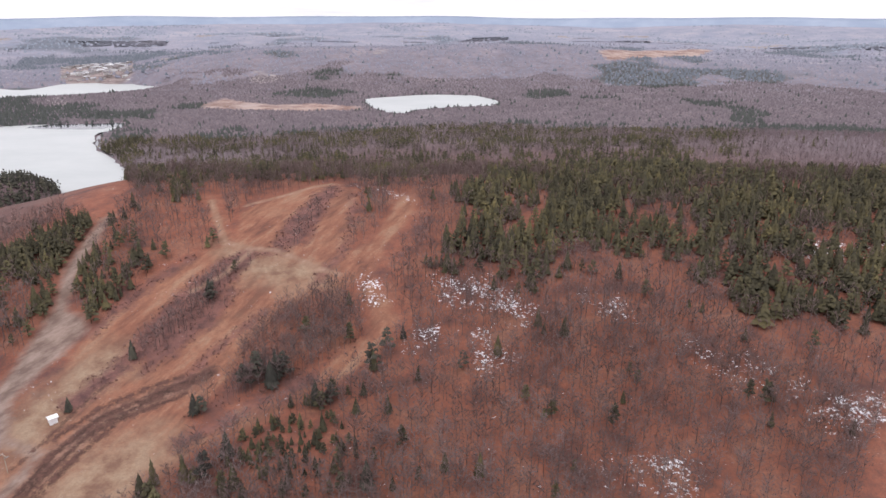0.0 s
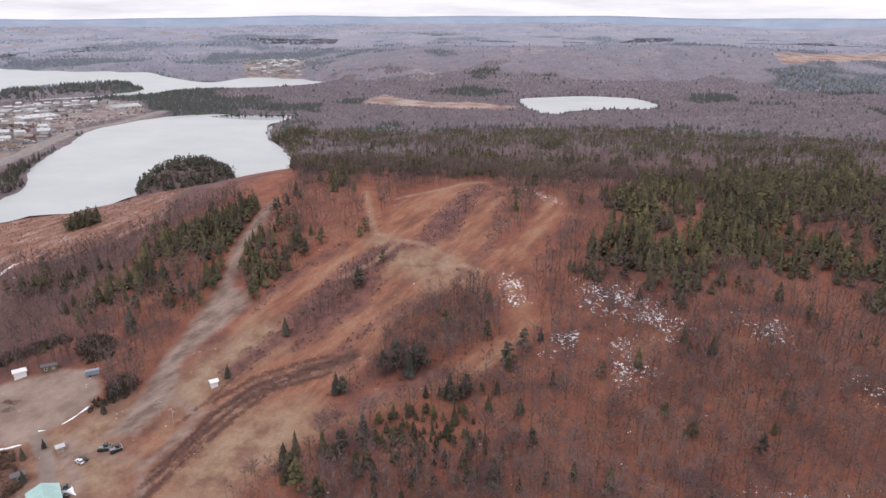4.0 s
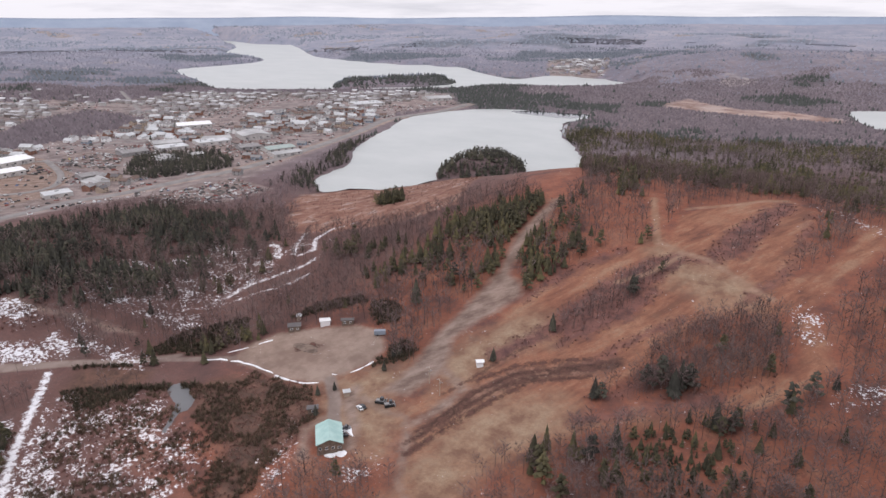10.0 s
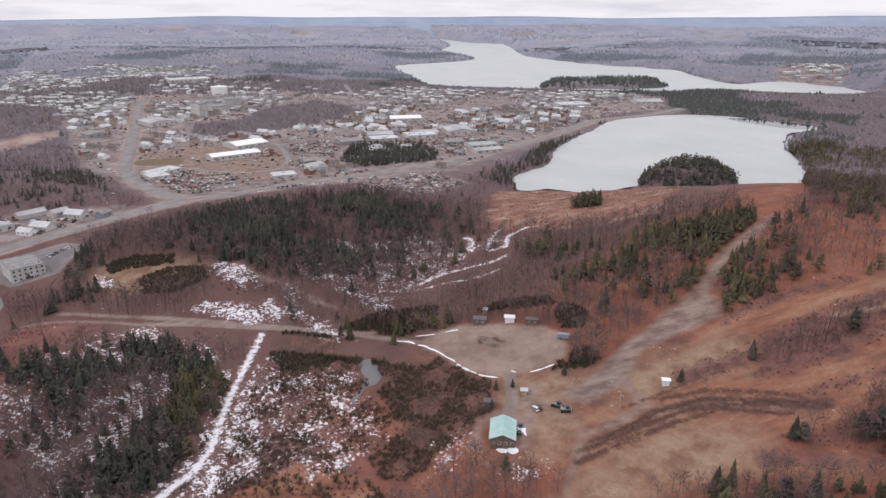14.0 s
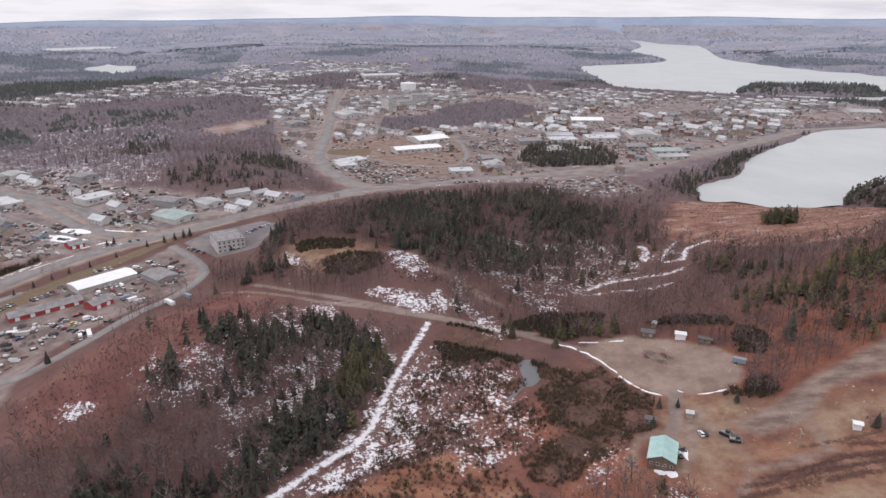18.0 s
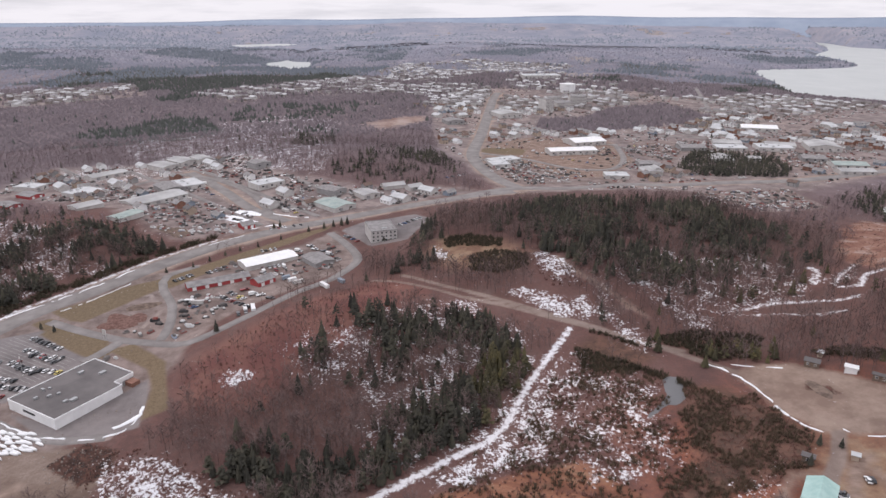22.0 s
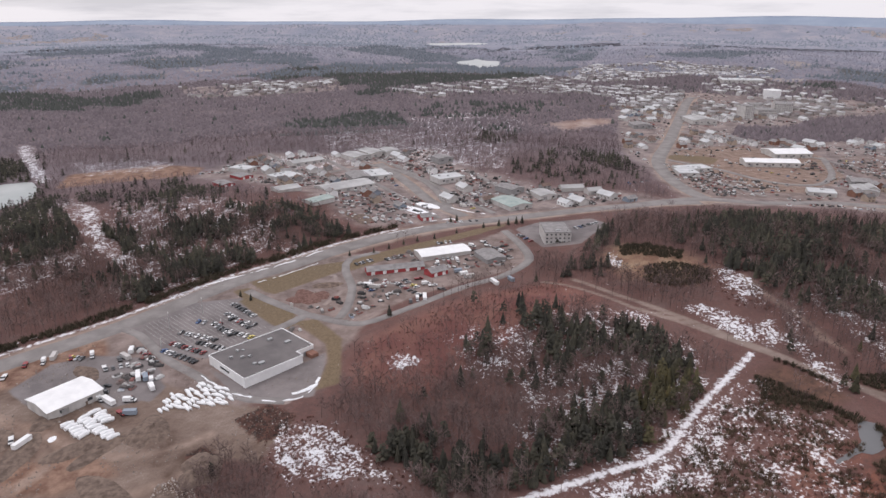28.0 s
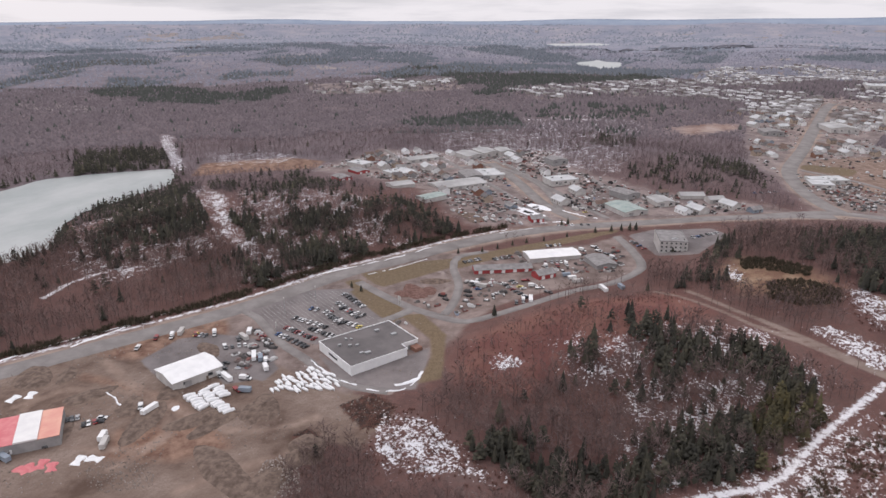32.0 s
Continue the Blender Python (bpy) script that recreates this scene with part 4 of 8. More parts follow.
    col = cover("strip", (0.10, 0.055, 0.05), (0.20, 0.10, 0.082), 20, 3, col, grain(t, 0.14, 6, 0.7), ragged=grain(t, 0.12, 6, 0.7))
    reeds = ramp(t, grain(t, 0.07, 8, 0.74, (1.0, 0.6, 1.0)), (0.37, (0.10, 0.055, 0.045)), (0.45, (0.22, 0.112, 0.08)), (0.54, (0.29, 0.168, 0.125)), (0.63, (0.40, 0.33, 0.29)))
    col = cover("marsh", None, mixed(t, calc(t, "MULTIPLY", grit, 0.5), reeds, (0.17, 0.09, 0.072)), 10, 3, col)
    col = cover("shoulder", (0.24, 0.185, 0.155), (0.33, 0.265, 0.225), 6, 3, col, mid)
    col = cover("sand", (0.22, 0.14, 0.115), (0.40, 0.32, 0.28), 60, 10, col, grain(t, 0.02, 5, 0.65))
    churn = ramp(t, grain(t, 0.028, 7, 0.66), (0.38, (0.10, 0.066, 0.05)), (0.47, (0.19, 0.14, 0.112)), (0.55, (0.24, 0.185, 0.152)), (0.64, (0.30, 0.24, 0.202)))
    churn = mixed(t, calc(t, "MULTIPLY", grit, 0.55), churn, (0.13, 0.095, 0.08))
    col = cover("dirt", None, churn, 6, 2, col)
    col = cover("ochre_dirt", (0.15, 0.088, 0.065), (0.30, 0.20, 0.15), 8, 3, col, grain(t, 0.1, 6, 0.7), ragged=grain(t, 0.12, 6, 0.7))
    col = cover("yard_ground", (0.155, 0.12, 0.108), (0.27, 0.22, 0.20), 4, 2.0, col, grain(t, 0.07, 6, 0.65))
    ruts = grain(t, 0.16, 7, 0.7, (0.45, 1.0, 1.0), 58)
    col = cover("gravel", (0.165, 0.116, 0.094), (0.30, 0.228, 0.188), 9, 2.4, col, ruts)
    col = cover("worn_track", (0.235, 0.145, 0.098), (0.32, 0.215, 0.155), 3, 1.3, col, ruts)
    col = cover("lot_gravel", (0.205, 0.148, 0.12), (0.315, 0.242, 0.197), 7, 2.0, col, grain(t, 0.05, 8, 0.72))
    col = cover("pale_road", (0.22, 0.18, 0.162), (0.32, 0.27, 0.245), 1.2, 0.6, col, mid)
    col = cover("lane", (0.185, 0.142, 0.122), (0.275, 0.22, 0.19), 1.6, 0.8, col, mid)
    col = cover("pad", (0.165, 0.15, 0.148), (0.235, 0.215, 0.21), 2.5, 0.8, col, mid)
    col = cover("verge", (0.135, 0.102, 0.066), (0.205, 0.158, 0.105), 2, 1, col)
    clods = grain(t, 0.22, 6, 0.72)
    col = cover("burn", (0.035, 0.022, 0.019), (0.12, 0.064, 0.05), 9, 1.0, col, clods, ragged=clods)
    # old snow, broken into scraps by grass, stones and brush
    at = t.nodes.new("ShaderNodeAttribute")
    at.attribute_name = "snow"
    scraps = calc(t, "ADD", calc(t, "MULTIPLY", grain(t, 0.14, 6, 0.68), 0.42), calc(t, "MULTIPLY", grain(t, 0.62, 4, 0.7), 0.73))
    v = calc(t, "MULTIPLY_ADD", calc(t, "MINIMUM", at.outputs["Fac"], 13.0), 0.010, -0.668)
    v = calc(t, "ADD", v, scraps)
    v = calc(t, "ADD", v, calc(t, "MULTIPLY_ADD", grain(t, 0.06, 4, 0.65), 0.26, -0.145))
    r = node(t, "ShaderNodeMapRange")
    r.inputs["From Min"].default_value, r.inputs["From Max"].default_value = 0.0, 0.05
    t.links.new(v, r.inputs["Value"])
    white = ramp(t, fine, (0.35, (0.60, 0.61, 0.635)), (0.65, (0.80, 0.81, 0.825)))
    col = mixed(t, r.outputs[0], col, white)
    col = cover("packed", None, white, 9.0, 0.7, col, ragged=grain(t, 0.34, 6, 0.72))
    tint = ramp(t, big, (0.3, (0.9, 0.9, 0.92)), (0.7, (1.05, 1.0, 0.98)))
    n = t.nodes.new("ShaderNodeMix")
    n.data_type, n.blend_type = "RGBA", "MULTIPLY"
    n.inputs[0].default_value = 1.0
    t.links.new(col, n.inputs[6])
    t.links.new(tint, n.inputs[7])
    t.links.new(n.outputs[2], s.inputs["Base Color"])
    relief(t, s, fine, 0.5, 0.5)
    return m


def ice_material(name, a, b, rough, spec=0.5):
    m, t, s = mat(name, rough, 0, spec)
    g = grain(t, 0.008, 9, 0.68, (1.0, 1.5, 1.0))
    t.links.new(ramp(t, g, (0.36, a), (0.66, b)), s.inputs["Base Color"])
    return m


MAT_GROUND = ground_material()
MAT_ICE = ice_material("thin_grey_ice", (0.36, 0.382, 0.368), (0.43, 0.445, 0.428), 0.35)
MAT_SHORE_DARK = ice_material("dark_shore_reflection", (0.03, 0.035, 0.04), (0.05, 0.055, 0.06), 0.08)
MAT_ICE_DARK = ice_material("streaked_ice", (0.25, 0.282, 0.275), (0.39, 0.41, 0.40), 0.45)
MAT_ASPHALT = simple("worn_asphalt", (0.19, 0.172, 0.165), (0.265, 0.245, 0.235), 0.08, 0.9)
MAT_BARK = tree_tones("bare_twigs_and_bark", [(0.0, (0.075, 0.053, 0.049)), (0.6, (0.155, 0.112, 0.105)), (1.0, (0.22, 0.167, 0.158))])
MAT_NEEDLES = tree_tones("conifer_needles", [(0.0, (0.030, 0.029, 0.027)), (0.5, (0.055, 0.053, 0.043)), (0.85, (0.082, 0.076, 0.057)), (1.0, (0.108, 0.098, 0.07))])
MAT_PINE = tree_tones("olive_pine_needles", [(0.0, (0.033, 0.031, 0.023)), (0.5, (0.07, 0.063, 0.04)), (0.85, (0.108, 0.094, 0.05)), (1.0, (0.16, 0.132, 0.062))])
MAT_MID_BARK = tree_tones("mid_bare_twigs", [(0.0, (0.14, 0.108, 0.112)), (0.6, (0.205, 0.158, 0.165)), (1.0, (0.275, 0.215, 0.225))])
# hill and rim trees: distance haze is mixed into these blue-grey colours
MAT_HILL_BARE = tree_tones("hazed_bare_crowns_far_hills", [(0.0, (0.18, 0.182, 0.22)), (1.0, (0.245, 0.24, 0.28))])
MAT_HILL_GREEN = tree_tones("hazed_conifers_far_hills", [(0.0, (0.12, 0.136, 0.16)), (1.0, (0.165, 0.18, 0.202))])
MAT_RIM_BARE = tree_tones("hazed_bare_crowns_rim", [(0.0, (0.235, 0.25, 0.30)), (1.0, (0.30, 0.305, 0.35))])
MAT_RIM_GREEN = tree_tones("hazed_conifers_rim", [(0.0, (0.195, 0.22, 0.265)), (1.0, (0.235, 0.26, 0.30))])
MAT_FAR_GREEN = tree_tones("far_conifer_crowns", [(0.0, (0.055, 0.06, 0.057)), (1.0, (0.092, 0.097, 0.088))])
# grey-mauve rather than bark brown: light haze put into the colour
MAT_FAR_BARE = tree_tones("hazed_far_bare_crowns", [(0.0, (0.115, 0.096, 0.103)), (0.5, (0.152, 0.126, 0.137)), (1.0, (0.20, 0.168, 0.18))])


# ---- mesh helpers ----
def raw_mesh(name, v, faces, material, tone=None):
    """A mesh from arrays of corners and of triangles or quads; tone: a shade for each corner's tree."""
    v, faces = np.asarray(v, np.float32), np.asarray(faces, np.int32)
    k = faces.shape[1]
    me = bpy.data.meshes.new(name)
    me.vertices.add(len(v))
    me.vertices.foreach_set("co", v.ravel())
    me.loops.add(faces.size)
    me.loops.foreach_set("vertex_index", faces.ravel())
    me.polygons.add(len(faces))
    me.polygons.foreach_set("loop_start", np.arange(0, faces.size, k, dtype=np.int32))
    me.update(calc_edges=True)
    me.materials.append(material)
    if tone is not None:
        me.attributes.new("tone", "FLOAT", "POINT").data.foreach_set("value", np.asarray(tone, np.float32))
    return me


def scatter(name, shapes, spots, sizes, material, label, category, seed=1, soft=False):
    """Many copies of a few shapes as one joined mesh of kind stuff. spots: x, y, z; sizes: width and height factors."""
    rng = np.random.default_rng(seed)
    which = rng.integers(0, len(shapes), len(spots))
    vs, fs, ts, base = [], [], [], 0
    for i, (sv, sf) in enumerate(shapes):
        pick = which == i
        p, s = spots[pick], sizes[pick]
        if not len(p):
            continue
        a = rng.uniform(0, 2 * np.pi, len(p))
        ca, sa = np.cos(a)[:, None], np.sin(a)[:, None]
        x = (sv[None, :, 0] * ca - sv[None, :, 1] * sa) * s[:, :1] + p[:, :1]
        y = (sv[None, :, 0] * sa + sv[None, :, 1] * ca) * s[:, :1] + p[:, 1:2]
        z = sv[None, :, 2] * s[:, 1:2] + p[:, 2:3]
        vs.append(np.stack([x, y, z], -1).reshape(-1, 3))
        fs.append((sf[None] + (np.arange(len(p)) * len(sv))[:, None, None]).reshape(-1, 3) + base)
        ts.append(np.repeat(rng.random(len(p)), len(sv)))
        base += len(p) * len(sv)
    ob = new(name, raw_mesh(name, np.concatenate(vs), np.concatenate(fs), material, np.concatenate(ts)))
    if soft:
        ob.data.polygons.foreach_set("use_smooth", np.ones(len(ob.data.polygons), bool))
    return tagged(ob, label, category, kind="stuff")


# ---- ground sheet, out to the horizon all round ----
def build_ground():
    az = np.radians(np.concatenate([np.arange(-38, 145, 0.33), np.arange(145, 322, 3.0)]))
    el = np.concatenate([[89.95, 88.0], np.arange(85, 42, -2.0), np.arange(42, 3, -0.16)])
    dist = np.concatenate([EYE / np.tan(np.radians(el)), np.arange(3080, 4961, 60.0)])
    A, D = np.meshgrid(az, dist)
    x, y = -np.sin(A) * D, np.cos(A) * D
    z = ground(x, y)
    n, k = x.shape
    v = np.stack([x, y, z], -1).reshape(-1, 3)
    i, j = np.meshgrid(np.arange(n - 1), np.arange(k), indexing="ij")
    jn = (j + 1) % k
    f = np.stack([i * k + j, (i + 1) * k + j, (i + 1) * k + jn, i * k + jn], -1).reshape(-1, 4)
    f = f[:, ::-1]
    me = raw_mesh("ground", v, f, MAT_GROUND)
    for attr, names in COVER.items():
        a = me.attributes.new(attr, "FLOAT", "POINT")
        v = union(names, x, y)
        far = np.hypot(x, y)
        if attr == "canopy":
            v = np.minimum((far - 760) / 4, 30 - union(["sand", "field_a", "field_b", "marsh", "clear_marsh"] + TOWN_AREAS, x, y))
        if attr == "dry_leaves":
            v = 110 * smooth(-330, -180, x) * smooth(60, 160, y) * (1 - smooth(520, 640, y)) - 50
        if attr == "hazed_country":
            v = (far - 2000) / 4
        if attr == "hazed_rim_country":
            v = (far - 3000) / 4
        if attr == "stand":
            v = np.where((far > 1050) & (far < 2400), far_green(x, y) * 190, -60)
        if attr == "hazed_stand":
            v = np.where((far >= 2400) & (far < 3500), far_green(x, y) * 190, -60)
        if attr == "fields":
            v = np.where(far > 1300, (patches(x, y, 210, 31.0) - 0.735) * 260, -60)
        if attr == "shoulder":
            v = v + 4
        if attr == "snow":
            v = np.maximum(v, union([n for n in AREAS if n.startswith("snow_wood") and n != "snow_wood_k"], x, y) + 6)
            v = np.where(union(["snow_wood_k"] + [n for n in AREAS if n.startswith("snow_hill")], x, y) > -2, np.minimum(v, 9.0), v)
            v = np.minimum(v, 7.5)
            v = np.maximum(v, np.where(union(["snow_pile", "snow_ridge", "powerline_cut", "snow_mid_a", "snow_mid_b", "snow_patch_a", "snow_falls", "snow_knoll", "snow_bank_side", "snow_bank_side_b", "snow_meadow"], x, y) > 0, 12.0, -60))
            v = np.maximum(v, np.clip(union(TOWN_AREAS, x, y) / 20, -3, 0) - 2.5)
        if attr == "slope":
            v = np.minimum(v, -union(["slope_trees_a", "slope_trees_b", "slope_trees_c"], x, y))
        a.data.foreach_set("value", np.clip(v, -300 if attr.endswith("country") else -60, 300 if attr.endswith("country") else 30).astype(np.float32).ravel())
    me.polygons.foreach_set("use_smooth", np.ones(len(me.polygons), bool))
    return tagged(new("ground", me), "leaf-littered rolling ground with grass, gravel and old snow", "ground", kind="structure")


def flat_sheet(name, outline, z, material, label, category, sink=1.2):
    """A level slab with the outline of an area."""
    bm = bmesh.new()
    top = [bm.verts.new((x, y, z)) for x, y in outline]
    f = bm.faces.new(top)
    if f.normal.z < 0:
        f.normal_flip()
    f.normal_update()
    if f.normal.z < 0:
        f.normal_flip()
    me = bpy.data.meshes.new(name)
    bmesh.ops.triangulate(bm, faces=bm.faces[:])
    bm.to_mesh(me)
    bm.free()
    me.materials.append(material)
    return tagged(new(name, me), label, category, kind="structure")


def rounded(outline, step=12.0, wobble=3.0, seed=0):
    """The outline drawn as a smooth closed curve with a slightly ragged line."""
    p = np.array(outline, float)
    n = len(p)
    out = []
    rng = np.random.default_rng(seed)
    for i in range(n):
        a, b, c, d = p[i - 1], p[i], p[(i + 1) % n], p[(i + 2) % n]
        m = max(2, min(24, int(np.linalg.norm(c - b) / step)))
        for k in np.arange(m) / m:
            q = 0.5 * (2 * b + (c - a) * k + (2 * a - 5 * b + 4 * c - d) * k * k + (3 * b - a - 3 * c + d) * k ** 3)
            out.append(q + rng.normal(0, wobble, 2))
    return out


def ribbon(name, width, line, material, label, lift=0.15, step=8.0, kind="structure", category="road"):
    """A road laid along the ground, with a slight camber and shoulders turned down."""
    p = np.array(line, float)
    pts = []
    for i in range(len(p) - 1):
        a, b, c, d = p[max(i - 1, 0)], p[i], p[i + 1], p[min(i + 2, len(p) - 1)]
        m = max(2, int(np.linalg.norm(c - b) / step))
        for k in np.arange(m) / m:
            pts.append(0.5 * (2 * b + (c - a) * k + (2 * a - 5 * b + 4 * c - d) * k * k + (3 * b - a - 3 * c + d) * k ** 3))
    pts.append(p[-1])
    pts = np.array(pts)
    tan = np.gradient(pts, axis=0)
    tan /= np.linalg.norm(tan, axis=1)[:, None] + 1e-9
    side = np.stack([-tan[:, 1], tan[:, 0]], 1)
    rows = []
    zc = ground(pts[:, 0], pts[:, 1])
    for o, dz in ((-0.5, -0.5), (-0.48, 0.0), (0.0, 0.1), (0.48, 0.0), (0.5, -0.5)):
        q = pts + side * width * o
        rows.append(np.column_stack([q, np.maximum(zc, ground(q[:, 0], q[:, 1])) + lift + dz]))
    v = np.stack(rows, 1)
    n = len(pts)
    i, j = np.meshgrid(np.arange(n - 1), np.arange(4), indexing="ij")
    f = np.stack([i * 5 + j, i * 5 + j + 1, (i + 1) * 5 + j + 1, (i + 1) * 5 + j], -1).reshape(-1, 4)[:, ::-1]
    return tagged(new(name, raw_mesh(name, v.reshape(-1, 3), f, material)), label, category, kind=kind)


build_ground()
for i, n in enumerate(WATER):
    m = MAT_ICE_DARK if n == "lake_ice" else MAT_ICE
    ob = flat_sheet("water", rounded(AREAS[n], 14, 1.5, i), 0.1, m, "frozen lake with pale grey ice", "lake")
for n, lab in (("highway", "grey asphalt highway"), ("highway_b", "grey asphalt highway by the lake"), ("main_street", "wide grey asphalt street through the town"),
               ("side_street", "grey asphalt side street"), ("avenue", "grey town avenue"), ("avenue_b", "grey town avenue"), ("avenue_c", "grey road round a sandy lot"),
               ("avenue_d", "grey street past warehouses"), ("avenue_e", "grey street past workshops"), ("avenue_f", "grey town street"), ("access", "pale asphalt access road round the shops"), ("access_b", "pale asphalt drive to the store"), ("access_c", "pale asphalt loop road by the shops"), ("access_d", "pale asphalt drive along the store"), ("rail_cut", "pale gravel track through the town")):
    ribbon("road", *LINES[n], MAT_ASPHALT, lab)


# ---- woods ----
def limb(v, f, a, b, ra, rb, sides=3):
    """A tapered limb from a to b."""
    a, b = np.array(a, float), np.array(b, float)
    w = b - a
    u = np.cross(w, (0.3, 0.9, 0.2))
    u /= np.linalg.norm(u) + 1e-9
    s = np.cross(w, u)
    s /= np.linalg.norm(s) + 1e-9
    o = len(v)
    for k in range(sides):
        c, d = math.cos(2 * math.pi * k / sides), math.sin(2 * math.pi * k / sides)
        v.append(a + (u * c + s * d) * ra)
    if rb > 0:
        for k in range(sides):
            c, d = math.cos(2 * math.pi * k / sides), math.sin(2 * math.pi * k / sides)
            v.append(b + (u * c + s * d) * rb)
        for k in range(sides):
            n = (k + 1) % sides
            f += [(o + k, o + n, o + sides + n), (o + k, o + sides + n, o + sides + k)]
    else:
        v.append(b)
        for k in range(sides):
            f.append((o + k, o + (k + 1) % sides, o + sides))


def sliver(v, f, a, b, w, r):
    """One thin twig: a long narrow triangle."""
    o, t = len(v), r.uniform(0, 6.28)
    d = np.array((math.cos(t) * w, math.sin(t) * w, w * 0.5))
    v += [np.array(a) - d, np.array(a) + d, np.array(b)]
    f.append((o, o + 1, o + 2))


def bare_tree(seed, limbs=8, twigs=6, fine=1.0):
    """A leafless hardwood 1 high: trunk, rising limbs, and a wide crown of fine twigs."""
    r = random.Random(seed)
    v, f = [], []
    lean = (r.uniform(-0.04, 0.04), r.uniform(-0.04, 0.04))
    limb(v, f, (0, 0, -0.03), (lean[0], lean[1], 0.82), 0.0115 * fine ** 0.3, 0.006 * fine ** 0.5)
    for i in range(limbs):
        h = 0.36 + 0.46 * (i + r.uniform(-0.4, 0.4)) / limbs
        a = i * 2.4 + r.uniform(-0.5, 0.5)
        reach = r.uniform(0.16, 0.27) * (1.2 - 0.55 * h)
        root = np.array((lean[0] * h, lean[1] * h, h))
        tip = root + (math.cos(a) * reach, math.sin(a) * reach, r.uniform(0.12, 0.24))
        tip[2] = min(tip[2], 0.98)
        sliver(v, f, root, tip, 0.0082 * fine, r)
        for k in range(twigs):
            s = root + (tip - root) * r.uniform(0.35, 1.0)
            b = a + r.uniform(-1.5, 1.5)
            q = r.uniform(0.05, 0.15)
            sliver(v, f, s, s + (math.cos(b) * q, math.sin(b) * q, r.uniform(0.02, 0.14)), 0.0088 * fine, r)
    return np.array(v), np.array(f)


def conifer(seed, tiers=6, points=6, slim=0.19):
    """A spruce or fir 1 high: stacked ragged skirts of boughs round a thin trunk."""
    r = random.Random(seed)
    v, f = [], []
    limb(v, f, (0, 0, -0.03), (0, 0, 0.5), 0.014, 0.008)
    for i in range(tiers):
        z = 0.10 + 0.80 * i / tiers
        rad = slim * (1 - (i / tiers) ** 1.15) * r.uniform(0.85, 1.15) + 0.02
        top = min(1.0, z + 0.30 * (1 - 0.35 * i / tiers))
        o = len(v)
        v.append(np.array((r.uniform(-0.01, 0.01), r.uniform(-0.01, 0.01), top)))
        ph = r.uniform(0, 6.28)
        for k in range(points * 2):
            a = ph + math.pi * k / points
            q = rad * (r.uniform(0.85, 1.12) if k % 2 == 0 else r.uniform(0.6, 0.78))
            v.append(np.array((math.cos(a) * q, math.sin(a) * q, z + r.uniform(-0.03, 0.03) - (0.03 if k % 2 == 0 else -0.03))))
        n = points * 2
        for k in range(n):
            f.append((o, o + 1 + k, o + 1 + (k + 1) % n))
    return np.array(v), np.array(f)


def pine(seed, clumps=10):
    """A white pine 1 high: bare lower trunk and uneven tiers of needle clumps."""
    r = random.Random(seed)
    v, f = [], []
    limb(v, f, (0, 0, -0.03), (0.01, 0.0, 0.9), 0.015, 0.006)
    for i in range(clumps):
        h = 0.24 + 0.7 * i / clumps
        a, reach = i * 2.39 + r.uniform(-0.4, 0.4), 0.19 * (1.25 - h) * r.uniform(0.6, 1.1)
        c = np.array((math.cos(a) * reach, math.sin(a) * reach, h))
        o, m = len(v), 8
        rad, tall = r.uniform(0.075, 0.12) * (1.5 - 0.9 * h), r.uniform(0.07, 0.12)
        v.append(c + (r.uniform(-0.03, 0.03), r.uniform(-0.03, 0.03), tall))
        ph = r.uniform(0, 6.28)
        for k in range(m):
            b = ph + 2 * math.pi * k / m + r.uniform(-0.2, 0.2)
            q = rad * (r.uniform(0.9, 1.2) if k % 2 == 0 else r.uniform(0.55, 0.78))
            v.append(c + (math.cos(b) * q, math.sin(b) * q, r.uniform(-0.05, 0.02)))
        for k in range(m):
            f.append((o, o + 1 + k, o + 1 + (k + 1) % m))
    return np.array(v), np.array(f)


def far_crown(seed, spiky=False):
    """A far crown 1 high: a small ragged tent of boughs."""
    r = random.Random(seed)
    v, f = [np.array((r.uniform(-0.08, 0.08), r.uniform(-0.08, 0.08), 1.0))], []
    n = 5
    for k in range(n):
        a = 6.28 * k / n + r.uniform(-0.4, 0.4)
        q = r.uniform(0.28, 0.6) * (0.6 if spiky else 1.0)
        v.append(np.array((math.cos(a) * q, math.sin(a) * q, r.uniform(-0.3, 0.0))))
    for k in range(n):
        f.append((0, 1 + k, 1 + (k + 1) % n))
    return np.array(v), np.array(f)


def bush(seed, stems=20, thick=1.0):
    """A leafless shrub 1 high: a fan of stems and a few dense sprays."""
    r = random.Random(seed)
    v, f = [], []
    for i in range(stems):
        a, q = i * 2.4 + r.uniform(-0.3, 0.3), r.uniform(0.1, 0.65)
        o, w = len(v), r.uniform(0.03, 0.075) * thick
        b = r.uniform(0.0, 0.35)
        v += [np.array((b * math.cos(a) - w * math.sin(a), b * math.sin(a) + w * math.cos(a), r.uniform(0.0, 0.3))),
              np.array((b * math.cos(a) + w * math.sin(a), b * math.sin(a) - w * math.cos(a), r.uniform(0.0, 0.3))), np.array((math.cos(a) * q, math.sin(a) * q, r.uniform(0.5, 1.0)))]
        f.append((o, o + 1, o + 2))
    return np.array(v), np.array(f)


